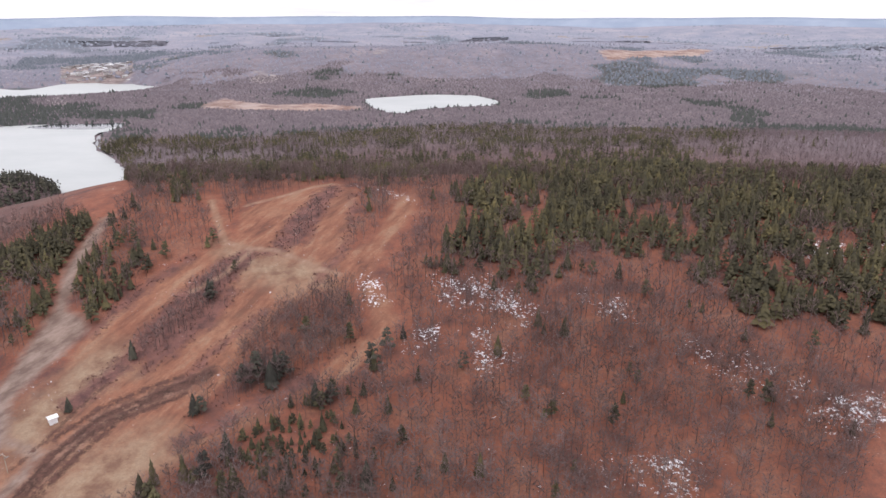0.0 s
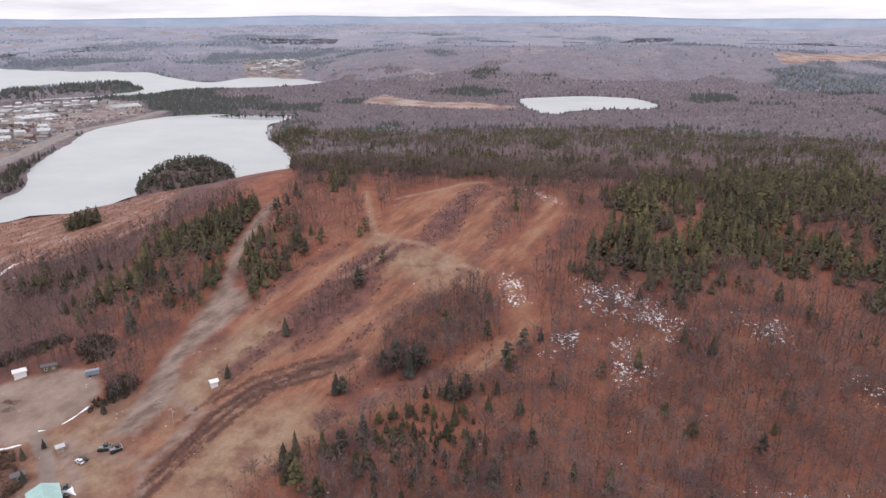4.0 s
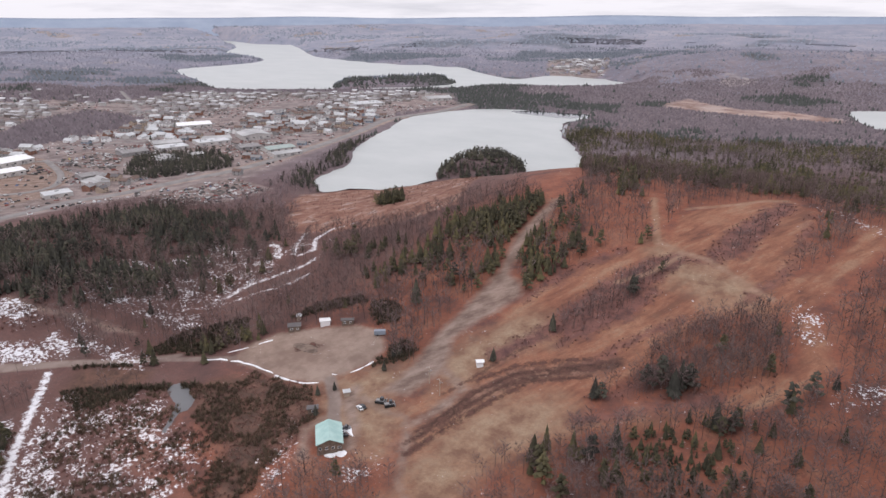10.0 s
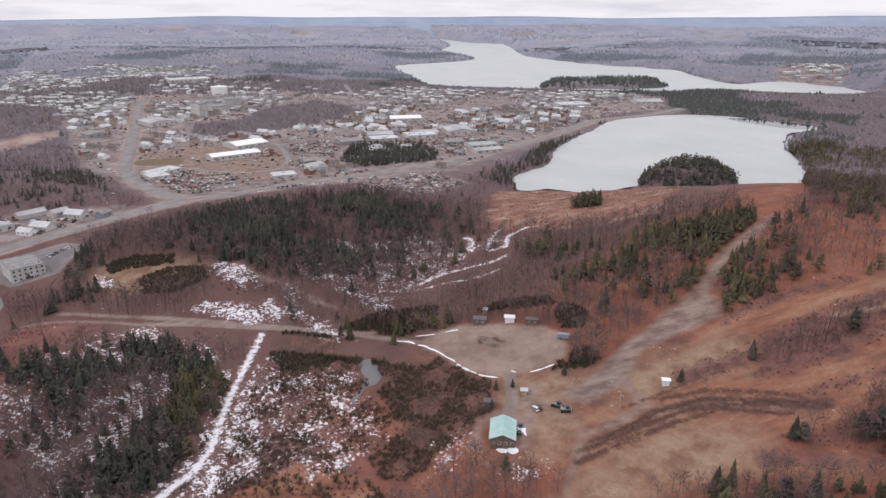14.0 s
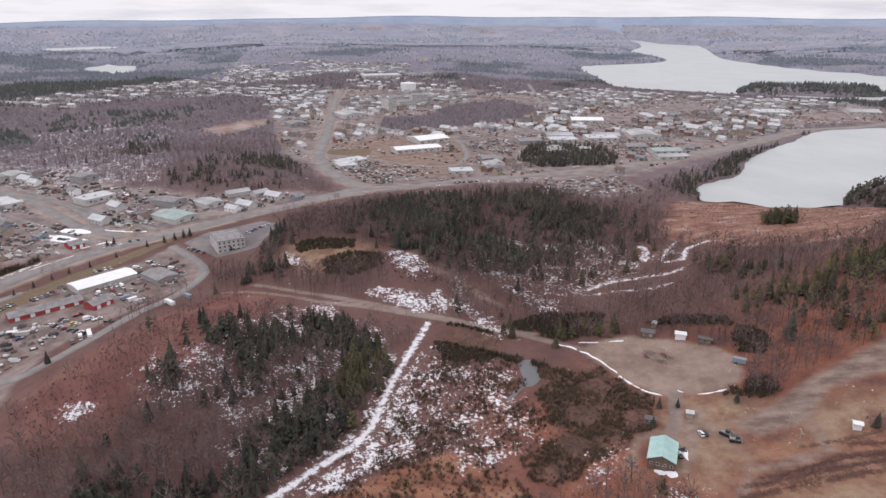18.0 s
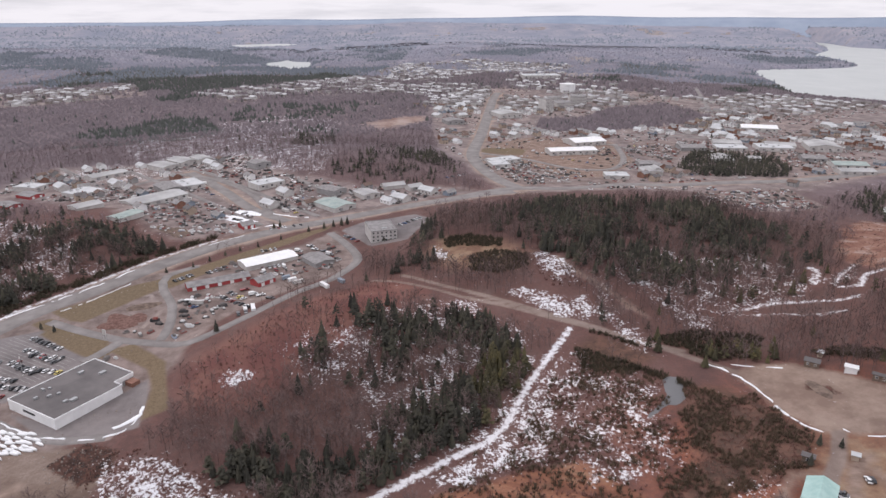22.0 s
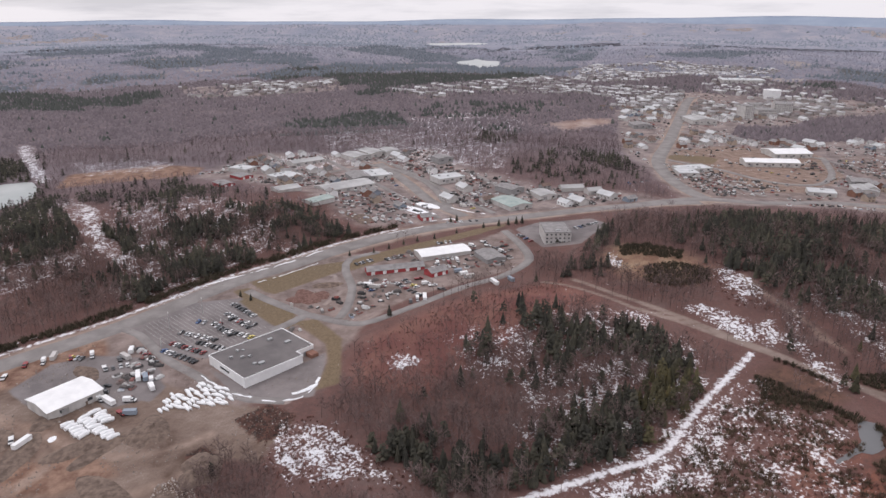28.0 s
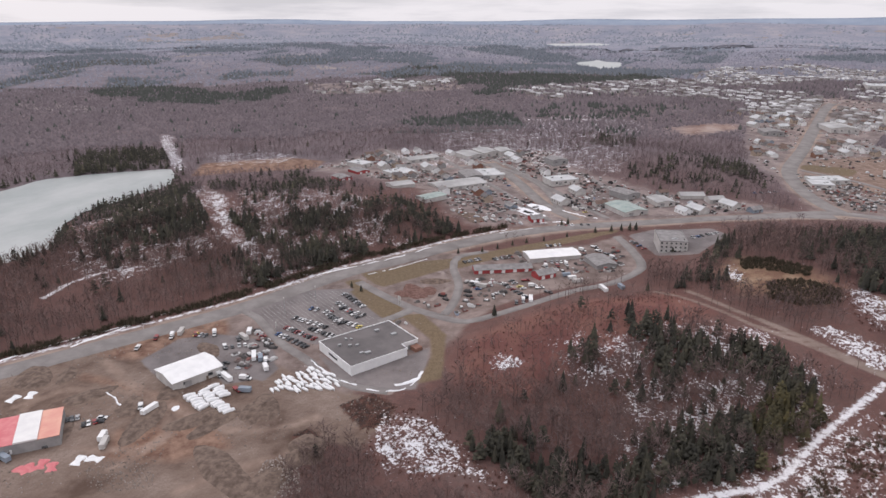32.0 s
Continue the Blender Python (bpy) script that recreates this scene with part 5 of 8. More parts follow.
def spots_between(d0, d1, step, seed):
    """Uneven planting over the seen land between two distances."""
    rng = np.random.default_rng(seed)
    g = np.arange(-d1 * 1.1, d1 * 1.1, step)
    x, y = np.meshgrid(g, g)
    x, y = x.ravel() + rng.uniform(-0.55, 0.55, x.size) * step, y.ravel() + rng.uniform(-0.55, 0.55, y.size) * step
    d, a = np.hypot(x, y) * (0.9 + 0.2 * patches(x, y, 140, 3.0)), np.degrees(np.arctan2(-x, y))
    ok = (d > d0) & (d <= d1) & (a > -36) & (a < 142)
    return x[ok], y[ok], rng


OPEN = ["slope", "marsh", "lot", "yard", "gravel_trail", "burn", "construction", "commerce", "sand", "sand_b", "field_a", "field_b",
        "heath", "snow_ridge", "snow_ridge_b", "wet_pond", "verge_a", "verge_b", "verge_c", "verge_d", "verge_e", "verge_f", "island", "snow_patch_a", "snow_patch_c", "snow_pile", "snow_field", "brush_north", "snow_core", "snow_bank_side", "snow_core_b", "snow_core_c", "snow_mid_a", "snow_mid_b", "mall_lot", "dealer_yard", "strip_yard", "goods_yard", "snow_knoll", "pad", "motel_lot",
        "brush"] + [n for n in AREAS if n.startswith("clear_")]
ROADS = list(LINES)
GROVES = ["slope_trees_a", "slope_trees_b", "slope_trees_c"]
TOWN = TOWN_AREAS


def wooded(x, y, rng):
    """Where trees stand, and how sure it is that one is a conifer."""
    ragged = (patches(x, y, 55, 14.0) - 0.5) * 34 * smooth(520, 620, np.hypot(x, y))
    free = np.minimum(-np.minimum(union(OPEN, x, y) + ragged, -union(GROVES, x, y)), -union(ROADS, x, y)) > 1.5
    free &= union(["highway", "highway_b", "main_street", "side_street"], x, y) < -11
    free &= union(["commerce", "verge_a", "verge_b", "verge_c", "verge_d", "verge_e", "motel_lot"], x, y) < -7
    free &= np.hypot(x - (-185.3), y - (169.2)) > 16
    w = water(x, y)
    free &= w < -3
    town_wood = union(["wood_clump", "town_wood_a"], x, y) > 0
    free |= town_wood
    town = (union(TOWN, x, y) > 0) & ~town_wood
    yards = swell(x, y, 75, 4.0)
    free &= ~town | (rng.random(x.shape) < np.where(yards < 0.42, 0.9, 0.55))
    free &= (union(["town_cove", "town_ridge"], x, y) < 0) | (rng.random(x.shape) < 0.15)
    thin = swell(x, y, 34, 5.0)
    shore = union(["isle_near", "marsh_clump"], x, y)
    free |= shore > 3
    con = union(CONIFERS, x, y) + (patches(x, y, 40, 5.0) - 0.6) * 70
    con = np.maximum(con, union(["conifer_c", "conifer_d", "conifer_e", "conifer_shore"], x, y) + 3 + (patches(x, y, 20, 6.0) - 0.5) * 18)
    island = union(ISLES, x, y) > 0
    far = np.hypot(x, y) > 1100
    knoll = (inside("red_knoll", x, y) > 0)
    free &= ~knoll | (rng.random(x.shape) < 0.75)
    dense = union(["conifer_x", "conifer_shore", "conifer_y", "conifer_a", "conifer_c", "conifer_d", "conifer_e", "conifer_j"], x, y) > 0
    clump = 0.6 * patches(x, y, 46, 8.0) + 0.4 * lattice(x, y, 13, 9.0)
    need = np.where(inside("conifer_a", x, y) > 0, 0.42, np.where(dense, 0.36, np.where(union(["conifer_b", "conifer_v"], x, y) > 0, 0.52, np.where(inside("conifer_p", x, y) > 0, 0.53, 0.5))))
    p = np.where(con > 0, np.where(clump > need, 0.9, 0.08), np.where(con > -14, 0.14, 0.008))
    p = np.where(inside("clearing", x, y) > 0, 0.6, p)
    free &= (inside("clearing", x, y) < 0) | (rng.random(x.shape) < 0.2)
    p = np.where(far & (con < 0), np.where(far_green(x, y) > 0, 0.8, 0.025), p)
    p = np.where(town, 0.12, np.where(inside("wood_clump", x, y) > 0, 0.9, p))
    island |= inside("marsh_clump", x, y) > 0
    p = np.where(inside("town_wood_a", x, y) > 0, 0.06, p)
    p = np.where(island | (w > -14), np.maximum(p, np.where(island, 0.92, 0.4)), p)
    return free, p, thin


BARE_NEAR = [bare_tree(s, 7, 6, 1.08) for s in range(9)]
BARE_FINE = [bare_tree(s + 80, 11, 10, 0.72) for s in range(9)]
PINES_FINE = [pine(s + 70, 18) for s in range(5)]
BARE_MID = [bare_tree(s + 20, 5, 3, 2.1) for s in range(6)]
SPRUCES_FINE = [conifer(s + 60, 9, 8) for s in range(5)]
SPRUCES = [conifer(s, 6, 5, 0.21) for s in range(6)]
PINES = [pine(s, 13) for s in range(8)]
PINES_MID = [pine(s + 40, 5) for s in range(4)]
SPRUCE_MID = [conifer(s + 30, 3, 4, 0.22) for s in range(4)]
CROWNS = [far_crown(s) for s in range(6)]
SHRUBS = [bush(s) for s in range(6)]
SPIRES = [far_crown(s, True) for s in range(6)]


def plant(d0, d1, step, bare, hb, wide, seed, tag):
    """Leafless woods between two distances."""
    x, y, rng = spots_between(d0, d1, step, seed)
    free, p, thin = wooded(x, y, rng)
    dry_hill = smooth(-250, -150, x) * smooth(60, 160, y)
    far_thin = 1.0 if d1 < 1900 else 0.45
    pick = free & (rng.random(x.shape) > p) & (rng.random(x.shape) < np.where(union(GROVES, x, y) > 0, 0.6, 0.0) + (0.66 + 0.5 * thin) * (1 - 0.22 * dry_hill * patches(x, y, 30, 2.0)) * far_thin)
    x, y = x[pick], y[pick]
    h = rng.uniform(*hb, len(x)) * (0.75 + 0.5 * patches(x, y, 60, 1.3)) * np.where((union(TOWN, x, y) > 0) & (d0 > 1000), 1.7, np.where(inside("red_knoll", x, y) > 0, 0.6, 1.0))
    # beyond 1050 m the crowns take colours with haze painted in
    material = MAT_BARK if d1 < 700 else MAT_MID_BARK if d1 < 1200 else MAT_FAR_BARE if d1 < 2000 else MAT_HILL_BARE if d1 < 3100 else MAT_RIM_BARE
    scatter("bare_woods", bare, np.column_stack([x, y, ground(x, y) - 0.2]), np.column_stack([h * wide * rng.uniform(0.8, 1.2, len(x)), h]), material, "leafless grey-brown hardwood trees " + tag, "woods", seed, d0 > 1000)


def plant_green(d0, d1, step, green, hg, wide, seed, tag):
    """Pines and spruces between two distances, olive pines on the ski hill and darker trees elsewhere."""
    x, y, rng = spots_between(d0, d1, step, seed)
    free, p, thin = wooded(x, y, rng)
    pick = free & (rng.random(x.shape) < p)
    x, y = x[pick], y[pick]
    pines = (y > 60) & (x > -300 - 0.25 * y) & (d1 < 1200) & (inside("isle_near", x, y) < 0)
    tall = np.where(inside("conifer_j", x, y) > -10, 0.85, np.where(inside("isle_near", x, y) > 0, 1.25, np.where(inside("marsh_clump", x, y) > 0, 0.7 + 0.6 * rng.random(x.shape), 1.0))) * np.where(inside("conifer_a", x, y) > -10, 1.15, np.where(inside("conifer_e", x, y) > -6, 0.62, 1.0))
    keep = rng.random(x.shape) < np.where(inside("conifer_a", x, y) > -10, 0.62, 0.9)
    h = rng.uniform(*hg, len(x)) * (0.7 + 0.6 * patches(x, y, 40, 1.3)) * tall
    for which, name, material, label in (
            (pines & keep, "pine_woods", MAT_PINE, "olive-green white pines " + tag),
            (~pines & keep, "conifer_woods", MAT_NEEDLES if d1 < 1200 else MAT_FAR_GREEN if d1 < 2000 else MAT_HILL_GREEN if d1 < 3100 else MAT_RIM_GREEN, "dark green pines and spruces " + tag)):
        if which.any():
            xs, ys, hs = x[which], y[which], h[which]
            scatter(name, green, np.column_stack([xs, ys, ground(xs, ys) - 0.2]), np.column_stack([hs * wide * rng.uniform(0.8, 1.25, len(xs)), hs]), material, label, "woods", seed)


plant(190, 320, 3.75, BARE_FINE, (8.5, 14), 1.0, 10, "close to the ski slope")


def grove(area, step, heights, seed, tag):
    """A close stand of tall leafless trees on one patch of the hill."""
    rng = np.random.default_rng(seed)
    px, py = [p[0] for p in AREAS[area]], [p[1] for p in AREAS[area]]
    x, y = np.meshgrid(np.arange(min(px), max(px), step), np.arange(min(py), max(py), step))
    x, y = x.ravel() + rng.uniform(-0.6, 0.6, x.size) * step, y.ravel() + rng.uniform(-0.6, 0.6, y.size) * step
    ok = (inside(area, x, y) > rng.uniform(-1.5, 3, x.shape)) & (union(["track_j", "burn"], x, y) < -2)
    x, y = x[ok], y[ok]
    h = rng.uniform(*heights, len(x))
    scatter("bare_woods", BARE_FINE, np.column_stack([x, y, ground(x, y) - 0.2]), np.column_stack([h * rng.uniform(0.6, 0.85, len(x)), h]), MAT_BARK, "close stand of leafless grey-brown trees " + tag, "woods", seed)


grove("slope_trees_c", 4.9, (9.5, 14), 17, "on the ski hill")
grove("slope_trees_b", 5.0, (4, 8), 18, "between the ski runs")
plant(320, 600, 3.9, BARE_NEAR, (8.5, 14), 1.0, 11, "on the near hills")
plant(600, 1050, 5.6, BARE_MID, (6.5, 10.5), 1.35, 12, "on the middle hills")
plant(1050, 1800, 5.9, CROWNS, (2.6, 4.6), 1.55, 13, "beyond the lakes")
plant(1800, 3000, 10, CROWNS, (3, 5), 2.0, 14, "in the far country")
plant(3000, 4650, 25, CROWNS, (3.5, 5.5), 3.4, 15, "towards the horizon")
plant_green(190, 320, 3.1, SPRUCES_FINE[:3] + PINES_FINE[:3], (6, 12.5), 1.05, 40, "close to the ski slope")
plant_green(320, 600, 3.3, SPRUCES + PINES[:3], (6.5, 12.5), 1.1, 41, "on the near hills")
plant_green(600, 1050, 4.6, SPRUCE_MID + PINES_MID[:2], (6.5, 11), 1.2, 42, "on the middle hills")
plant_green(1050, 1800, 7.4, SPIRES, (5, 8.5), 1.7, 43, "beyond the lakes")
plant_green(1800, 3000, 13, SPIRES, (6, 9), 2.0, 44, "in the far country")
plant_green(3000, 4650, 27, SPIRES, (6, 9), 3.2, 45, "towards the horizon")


def thicket(areas, step, lo, hi, material, label, seed, chance=0.7, least=0.6):
    """Low brush over some areas of the plan."""
    rng = np.random.default_rng(seed)
    p = np.concatenate([AREAS[a] if a in AREAS else LINES[a][1] for a in areas])
    x, y = np.meshgrid(np.arange(p[:, 0].min(), p[:, 0].max(), step), np.arange(p[:, 1].min(), p[:, 1].max(), step))
    x, y = x.ravel() + rng.uniform(-0.6, 0.6, x.size) * step, y.ravel() + rng.uniform(-0.6, 0.6, y.size) * step
    ok = (union(areas, x, y) > -2) & (swell(x, y, 5, seed) + 0.5 * swell(x, y, 13, seed + 1.0) + rng.uniform(-0.25, 0.25, x.shape) > least) & (rng.random(x.shape) < chance)
    ok &= union([r for r in ROADS if r not in areas] + ["lot", "yard"], x, y) < -1
    x, y = x[ok], y[ok]
    h = rng.uniform(lo, hi, len(x))
    scatter("brush", SHRUBS, np.column_stack([x, y, ground(x, y) - 0.1]), np.column_stack([h * rng.uniform(0.9, 1.5, len(x)), h]), material, label, "brush", int(seed))


MAT_TWIG_RED = per_island("red_brown_brush", [(0.0, (0.17, 0.092, 0.08)), (0.6, (0.235, 0.135, 0.115)), (1.0, (0.29, 0.185, 0.16))])
MAT_TWIG_OLIVE = per_island("olive_brush", [(0.0, (0.065, 0.05, 0.038)), (0.5, (0.115, 0.088, 0.062)), (1.0, (0.18, 0.12, 0.085))])
MAT_TWIG_GREEN = per_island("dark_green_brown_shrub", [(0.0, (0.045, 0.04, 0.03)), (0.6, (0.085, 0.072, 0.05)), (1.0, (0.13, 0.10, 0.075))])
thicket(["snow_field", "heath", "snow_patch_c", "snow_patch_b"], 2.2, 0.8, 2.2, MAT_TWIG_RED, "red-brown leafless brush in old snow", 3)
thicket(["brush"], 1.5, 0.9, 2.8, MAT_TWIG_OLIVE, "dense olive-brown brush beside the gravel lot", 4, 0.95, 0.68)
thicket(["brush"], 1.4, 0.5, 1.5, MAT_TWIG_RED, "low red-brown brush beside the gravel lot", 8, 0.6, 0.45)
thicket(["snow_field", "snow_core", "heath"], 2.0, 0.8, 3.0, MAT_TWIG_OLIVE, "olive-brown brush clumps in old snow", 9, 0.9, 0.74)
thicket(["brush_north"], 1.5, 1.4, 4.0, MAT_TWIG_GREEN, "dark brush between the pond and the gravel road", 12, 0.95, 0.35)
thicket(["slope_trees_a", "slope_trees_b", "slope_trees_c", "strip_a", "strip_b", "strip_c", "strip_d", "strip_e", "strip_f", "strip_g", "strip_h", "strip_i"], 1.7, 0.5, 1.5, MAT_TWIG_RED, "red-brown brush strips on the ski slope", 5, 0.5)
thicket(["edge_brush_a", "edge_brush_b", "edge_brush_c", "edge_brush_d", "edge_brush_e", "edge_brush_f", "edge_brush_g", "edge_brush_h"], 1.5, 1.2, 3.2, MAT_TWIG_GREEN, "dense dark green-brown shrubs round the gravel lot", 10, 0.95, 0.3)
thicket(["marsh", "clear_marsh"], 3.0, 0.4, 1.3, MAT_TWIG_RED, "rust-coloured marsh brush by the lake", 6, 0.6, 0.62)
thicket(["red_knoll"], 2.0, 0.5, 1.5, MAT_TWIG_RED, "red-brown brush on the low hill", 7, 0.4, 0.35)

thicket(["hedge"], 1.6, 1.6, 4.2, MAT_TWIG_GREEN, "dark hedge of young conifers along the highway", 13, 0.75, 0.5)

# dark strip along the far shore of the near lake: open water and painted reflection
flat_sheet("dark_shore_strip", rounded(AREAS["dark_shore_strip"], 10, 1.0, 3), 0.16, MAT_SHORE_DARK, "dark lake shore strip, open water and painted shore reflection", "water")


# dark sheet that stands in for the wooded shore's reflection
flat_sheet("dark_shore_strip", rounded(AREAS["reflect"], 10, 1.0, 4), 0.16, MAT_SHORE_DARK, "dark lake shore strip, open water and painted shore reflection", "water")
ring = np.array(rounded(AREAS["wet_pond"], 5, 0.4, 5))
MAT_POND = ice_material("grey_pond_ice", (0.10, 0.10, 0.103), (0.15, 0.15, 0.153), 0.5, 0.3)
mid = ring.mean(0)
rings = np.concatenate([mid + (ring - mid) * k for k in (1.0, 0.66, 0.33)])
n = len(ring)
i, j = np.meshgrid(np.arange(2), np.arange(n), indexing="ij")
sheet = np.stack([i * n + j, i * n + (j + 1) % n, (i + 1) * n + (j + 1) % n, (i + 1) * n + j], -1).reshape(-1, 4)
top = np.column_stack([rings, ground(rings[:, 0], rings[:, 1]) + 0.12])
me = bpy.data.meshes.new("pond")
me.from_pydata(top.tolist(), [], sheet.tolist() + [list(range(2 * n, 3 * n))])
me.materials.append(MAT_POND)
tagged(new("pond", me), "small grey half-frozen pond in the brush", "pond", kind="structure")


# ---- ridges behind everything, blue with painted haze, tops set to the camera's horizon ----
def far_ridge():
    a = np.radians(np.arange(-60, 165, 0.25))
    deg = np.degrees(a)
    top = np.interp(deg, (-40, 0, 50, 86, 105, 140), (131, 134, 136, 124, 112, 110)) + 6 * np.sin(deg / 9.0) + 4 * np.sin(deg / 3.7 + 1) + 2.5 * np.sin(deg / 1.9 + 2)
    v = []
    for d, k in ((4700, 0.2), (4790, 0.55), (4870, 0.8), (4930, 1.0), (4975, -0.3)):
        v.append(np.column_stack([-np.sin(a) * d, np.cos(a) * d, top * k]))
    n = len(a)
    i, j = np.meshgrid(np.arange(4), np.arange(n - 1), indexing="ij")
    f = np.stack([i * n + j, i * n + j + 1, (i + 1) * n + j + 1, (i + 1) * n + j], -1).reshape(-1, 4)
    m = simple("haze_blue_hills", (0.255, 0.305, 0.385), (0.305, 0.352, 0.43), 0.006, 1.0, lo=0.38, hi=0.64)
    return tagged(new("backdrop", raw_mesh("backdrop", np.concatenate(v), f, m)), "distant wooded ridges on the horizon, painted haze blue", "hills", kind="structure")


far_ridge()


# ---- plan of buildings, cars and single trees ----
# kind, middle x, y, length, depth, turn in degrees, eaves height
BUILDINGS = [
    ("store", -322.0, -131.0, 46.0, 36.0, 142, 5),
    ("white_hall", -271.0, -212.3, 26.6, 20.2, 150, 4.6),
    ("roof_site", -202.0, -251.0, 34.1, 24.3, -51, 5),
    ("red_shop", -463.9, -84.4, 42.2, 10.0, 112, 2.8),
    ("red_shop", -458.0, -53.5, 14.0, 10.0, 131, 3.4),
    ("white_shop", -500.4, -53.2, 40.2, 17.2, 118, 3.4),
    ("grey_shed", -491.1, -16.2, 15.7, 21.9, 119, 3.2),
    ("motel", -533.4, 33.8, 20.6, 28.8, 97, 9),
    ("warehouse", -729.1, -72.2, 31.4, 22.0, 125, 6),
    ("green_hall", -644.9, -2.0, 24.4, 34.1, 125, 5),
    ("grey_shed", -691.1, -4.7, 17.6, 24.6, 136, 6),
    ("pale_hall", -675.6, 29.6, 18.4, 23.3, 116, 5),
    ("pale_hall", -844.4, -199.7, 23.5, 32.8, 134, 6),
    ("pale_hall", -859.2, -181.5, 23.4, 32.8, 132, 7),
    ("pale_hall", -861.0, -159.6, 17.9, 25.1, 125, 7),
    ("long_shop", -680.4, -174.0, 56.0, 27.6, 134, 5),
    ("grey_shed", -738.6, -171.6, 23.4, 32.8, 121, 5),
    ("green_hall", -605.9, -180.3, 26.0, 15.0, 145, 4),
    ("warehouse", -749.3, -155.1, 24.6, 34.4, 119, 5),
    ("grey_shed", -796.1, -85.3, 19.0, 21.4, 124, 7),
    ("warehouse", -768.6, -318.1, 19.3, 27.0, 158, 6),
    ("red_shop", -689.5, -307.8, 14.8, 20.8, 142, 4),
    ("red_shop", -734.1, -306.0, 15.9, 21.9, 144, 4),
    ("long_shop", -639.7, -222.4, 24.1, 17.5, 134, 4),
    ("warehouse", -732.7, -254.8, 29.2, 28.6, 145, 5),
    ("long_shop", -817.2, -256.3, 42.6, 19.2, 136, 5),
    ("pale_hall", -700.1, 58.5, 23.7, 11.3, 106, 4),
    ("pale_hall", -691.7, 79.8, 15.8, 10.5, 115, 5),
    ("red_shop", -593.4, -78.8, 11.2, 10.8, 119, 4),
    ("white_shop", -867.1, 308.9, 63.4, 25.7, 90, 7),
    ("white_shop", -930.5, 350.8, 49.0, 36.5, 99, 7),
    ("warehouse", -822.5, 206.7, 39.8, 21.7, 110, 5),
    ("long_shop", -1192.9, 302.6, 40.1, 47.8, 99, 8),
    ("motel", -1282.3, 433.1, 34.0, 38.0, 95, 11),
    ("motel", -1247.2, 391.6, 17.9, 25.1, 107, 22),
    ("warehouse", -1623.9, 491.2, 88.9, 52.6, 87, 9),
    ("grey_shed", -1127.2, 196.2, 28.9, 30.6, 99, 7),
    ("long_shop", -840.6, 655.2, 40.3, 45.9, 67, 8),
    ("white_shop", -995.5, 659.4, 52.5, 36.6, 65, 7),
    ("long_shop", -793.3, 481.1, 26.9, 32.8, 69, 5),
    ("long_shop", -787.5, 520.3, 17.0, 16.4, 72, 5),
    ("warehouse", -849.5, 589.3, 44.6, 33.7, 73, 6),
    ("grey_shed", -779.1, 374.0, 20.7, 20.6, 83, 5),
    ("long_shop", -735.7, 359.6, 20.6, 26.7, 81, 6),
    ("green_hall", -734.6, 612.4, 39.7, 24.6, 75, 5),
    ("long_shop", -700.8, 595.0, 40.0, 19.6, 78, 5),
    ("warehouse", -722.3, 312.3, 26.2, 20.5, 77, 5),
    ("warehouse", -859.8, 531.6, 39.8, 28.7, 74, 5),
    ("grey_shed", -866.3, 478.5, 34.1, 26.6, 81, 6),
    ("green_lodge", -187.3, 171.2, 10.4, 14.6, 47, 4.2),
    ("cabin", -271.3, 227.7, 6.5, 4.6, 47, 3.2),
    ("white_cabin", -259.1, 239.2, 5.3, 3.5, 47, 3.2),
    ("cabin", -247.5, 245.0, 6.3, 2.5, 42, 3),
    ("white_cabin", -161.5, 246.4, 3.1, 2.5, 44, 2.6),
    ("booth", -204.1, 199.0, 2.6, 2.4, 51, 2.4),
    ("cabin", -208.5, 181.7, 4.4, 2.8, 47, 3),
    ("booth", -277.8, 236.9, 2.1, 3.0, 40, 2.4),
    ("motel", -1330.4, 481.3, 30.5, 42.7, 77, 15),
    ("motel", -1325.2, 429.9, 21.0, 29.3, 84, 14),
    ("grey_shed", -1211.4, 293.9, 24.3, 34.1, 99, 6),
    ("warehouse", -1188.5, 313.9, 21.3, 29.4, 93, 5),
    ("long_shop", -894.1, 546.4, 37.5, 30.7, 66, 5),
    ("pale_hall", -737.0, 366.5, 13.2, 18.5, 80, 7),
    ("warehouse", -799.2, 195.1, 22.5, 24.6, 94, 5),
    ("long_shop", -865.9, 608.9, 38.7, 30.7, 64, 5),
    ("grey_shed", -777.3, 596.1, 27.9, 26.5, 67, 5),
    ("warehouse", -936.9, 1008.9, 59.1, 44.8, 64, 6),
    ("long_shop", -871.5, 1150.0, 51.6, 41.6, 55, 6),
]
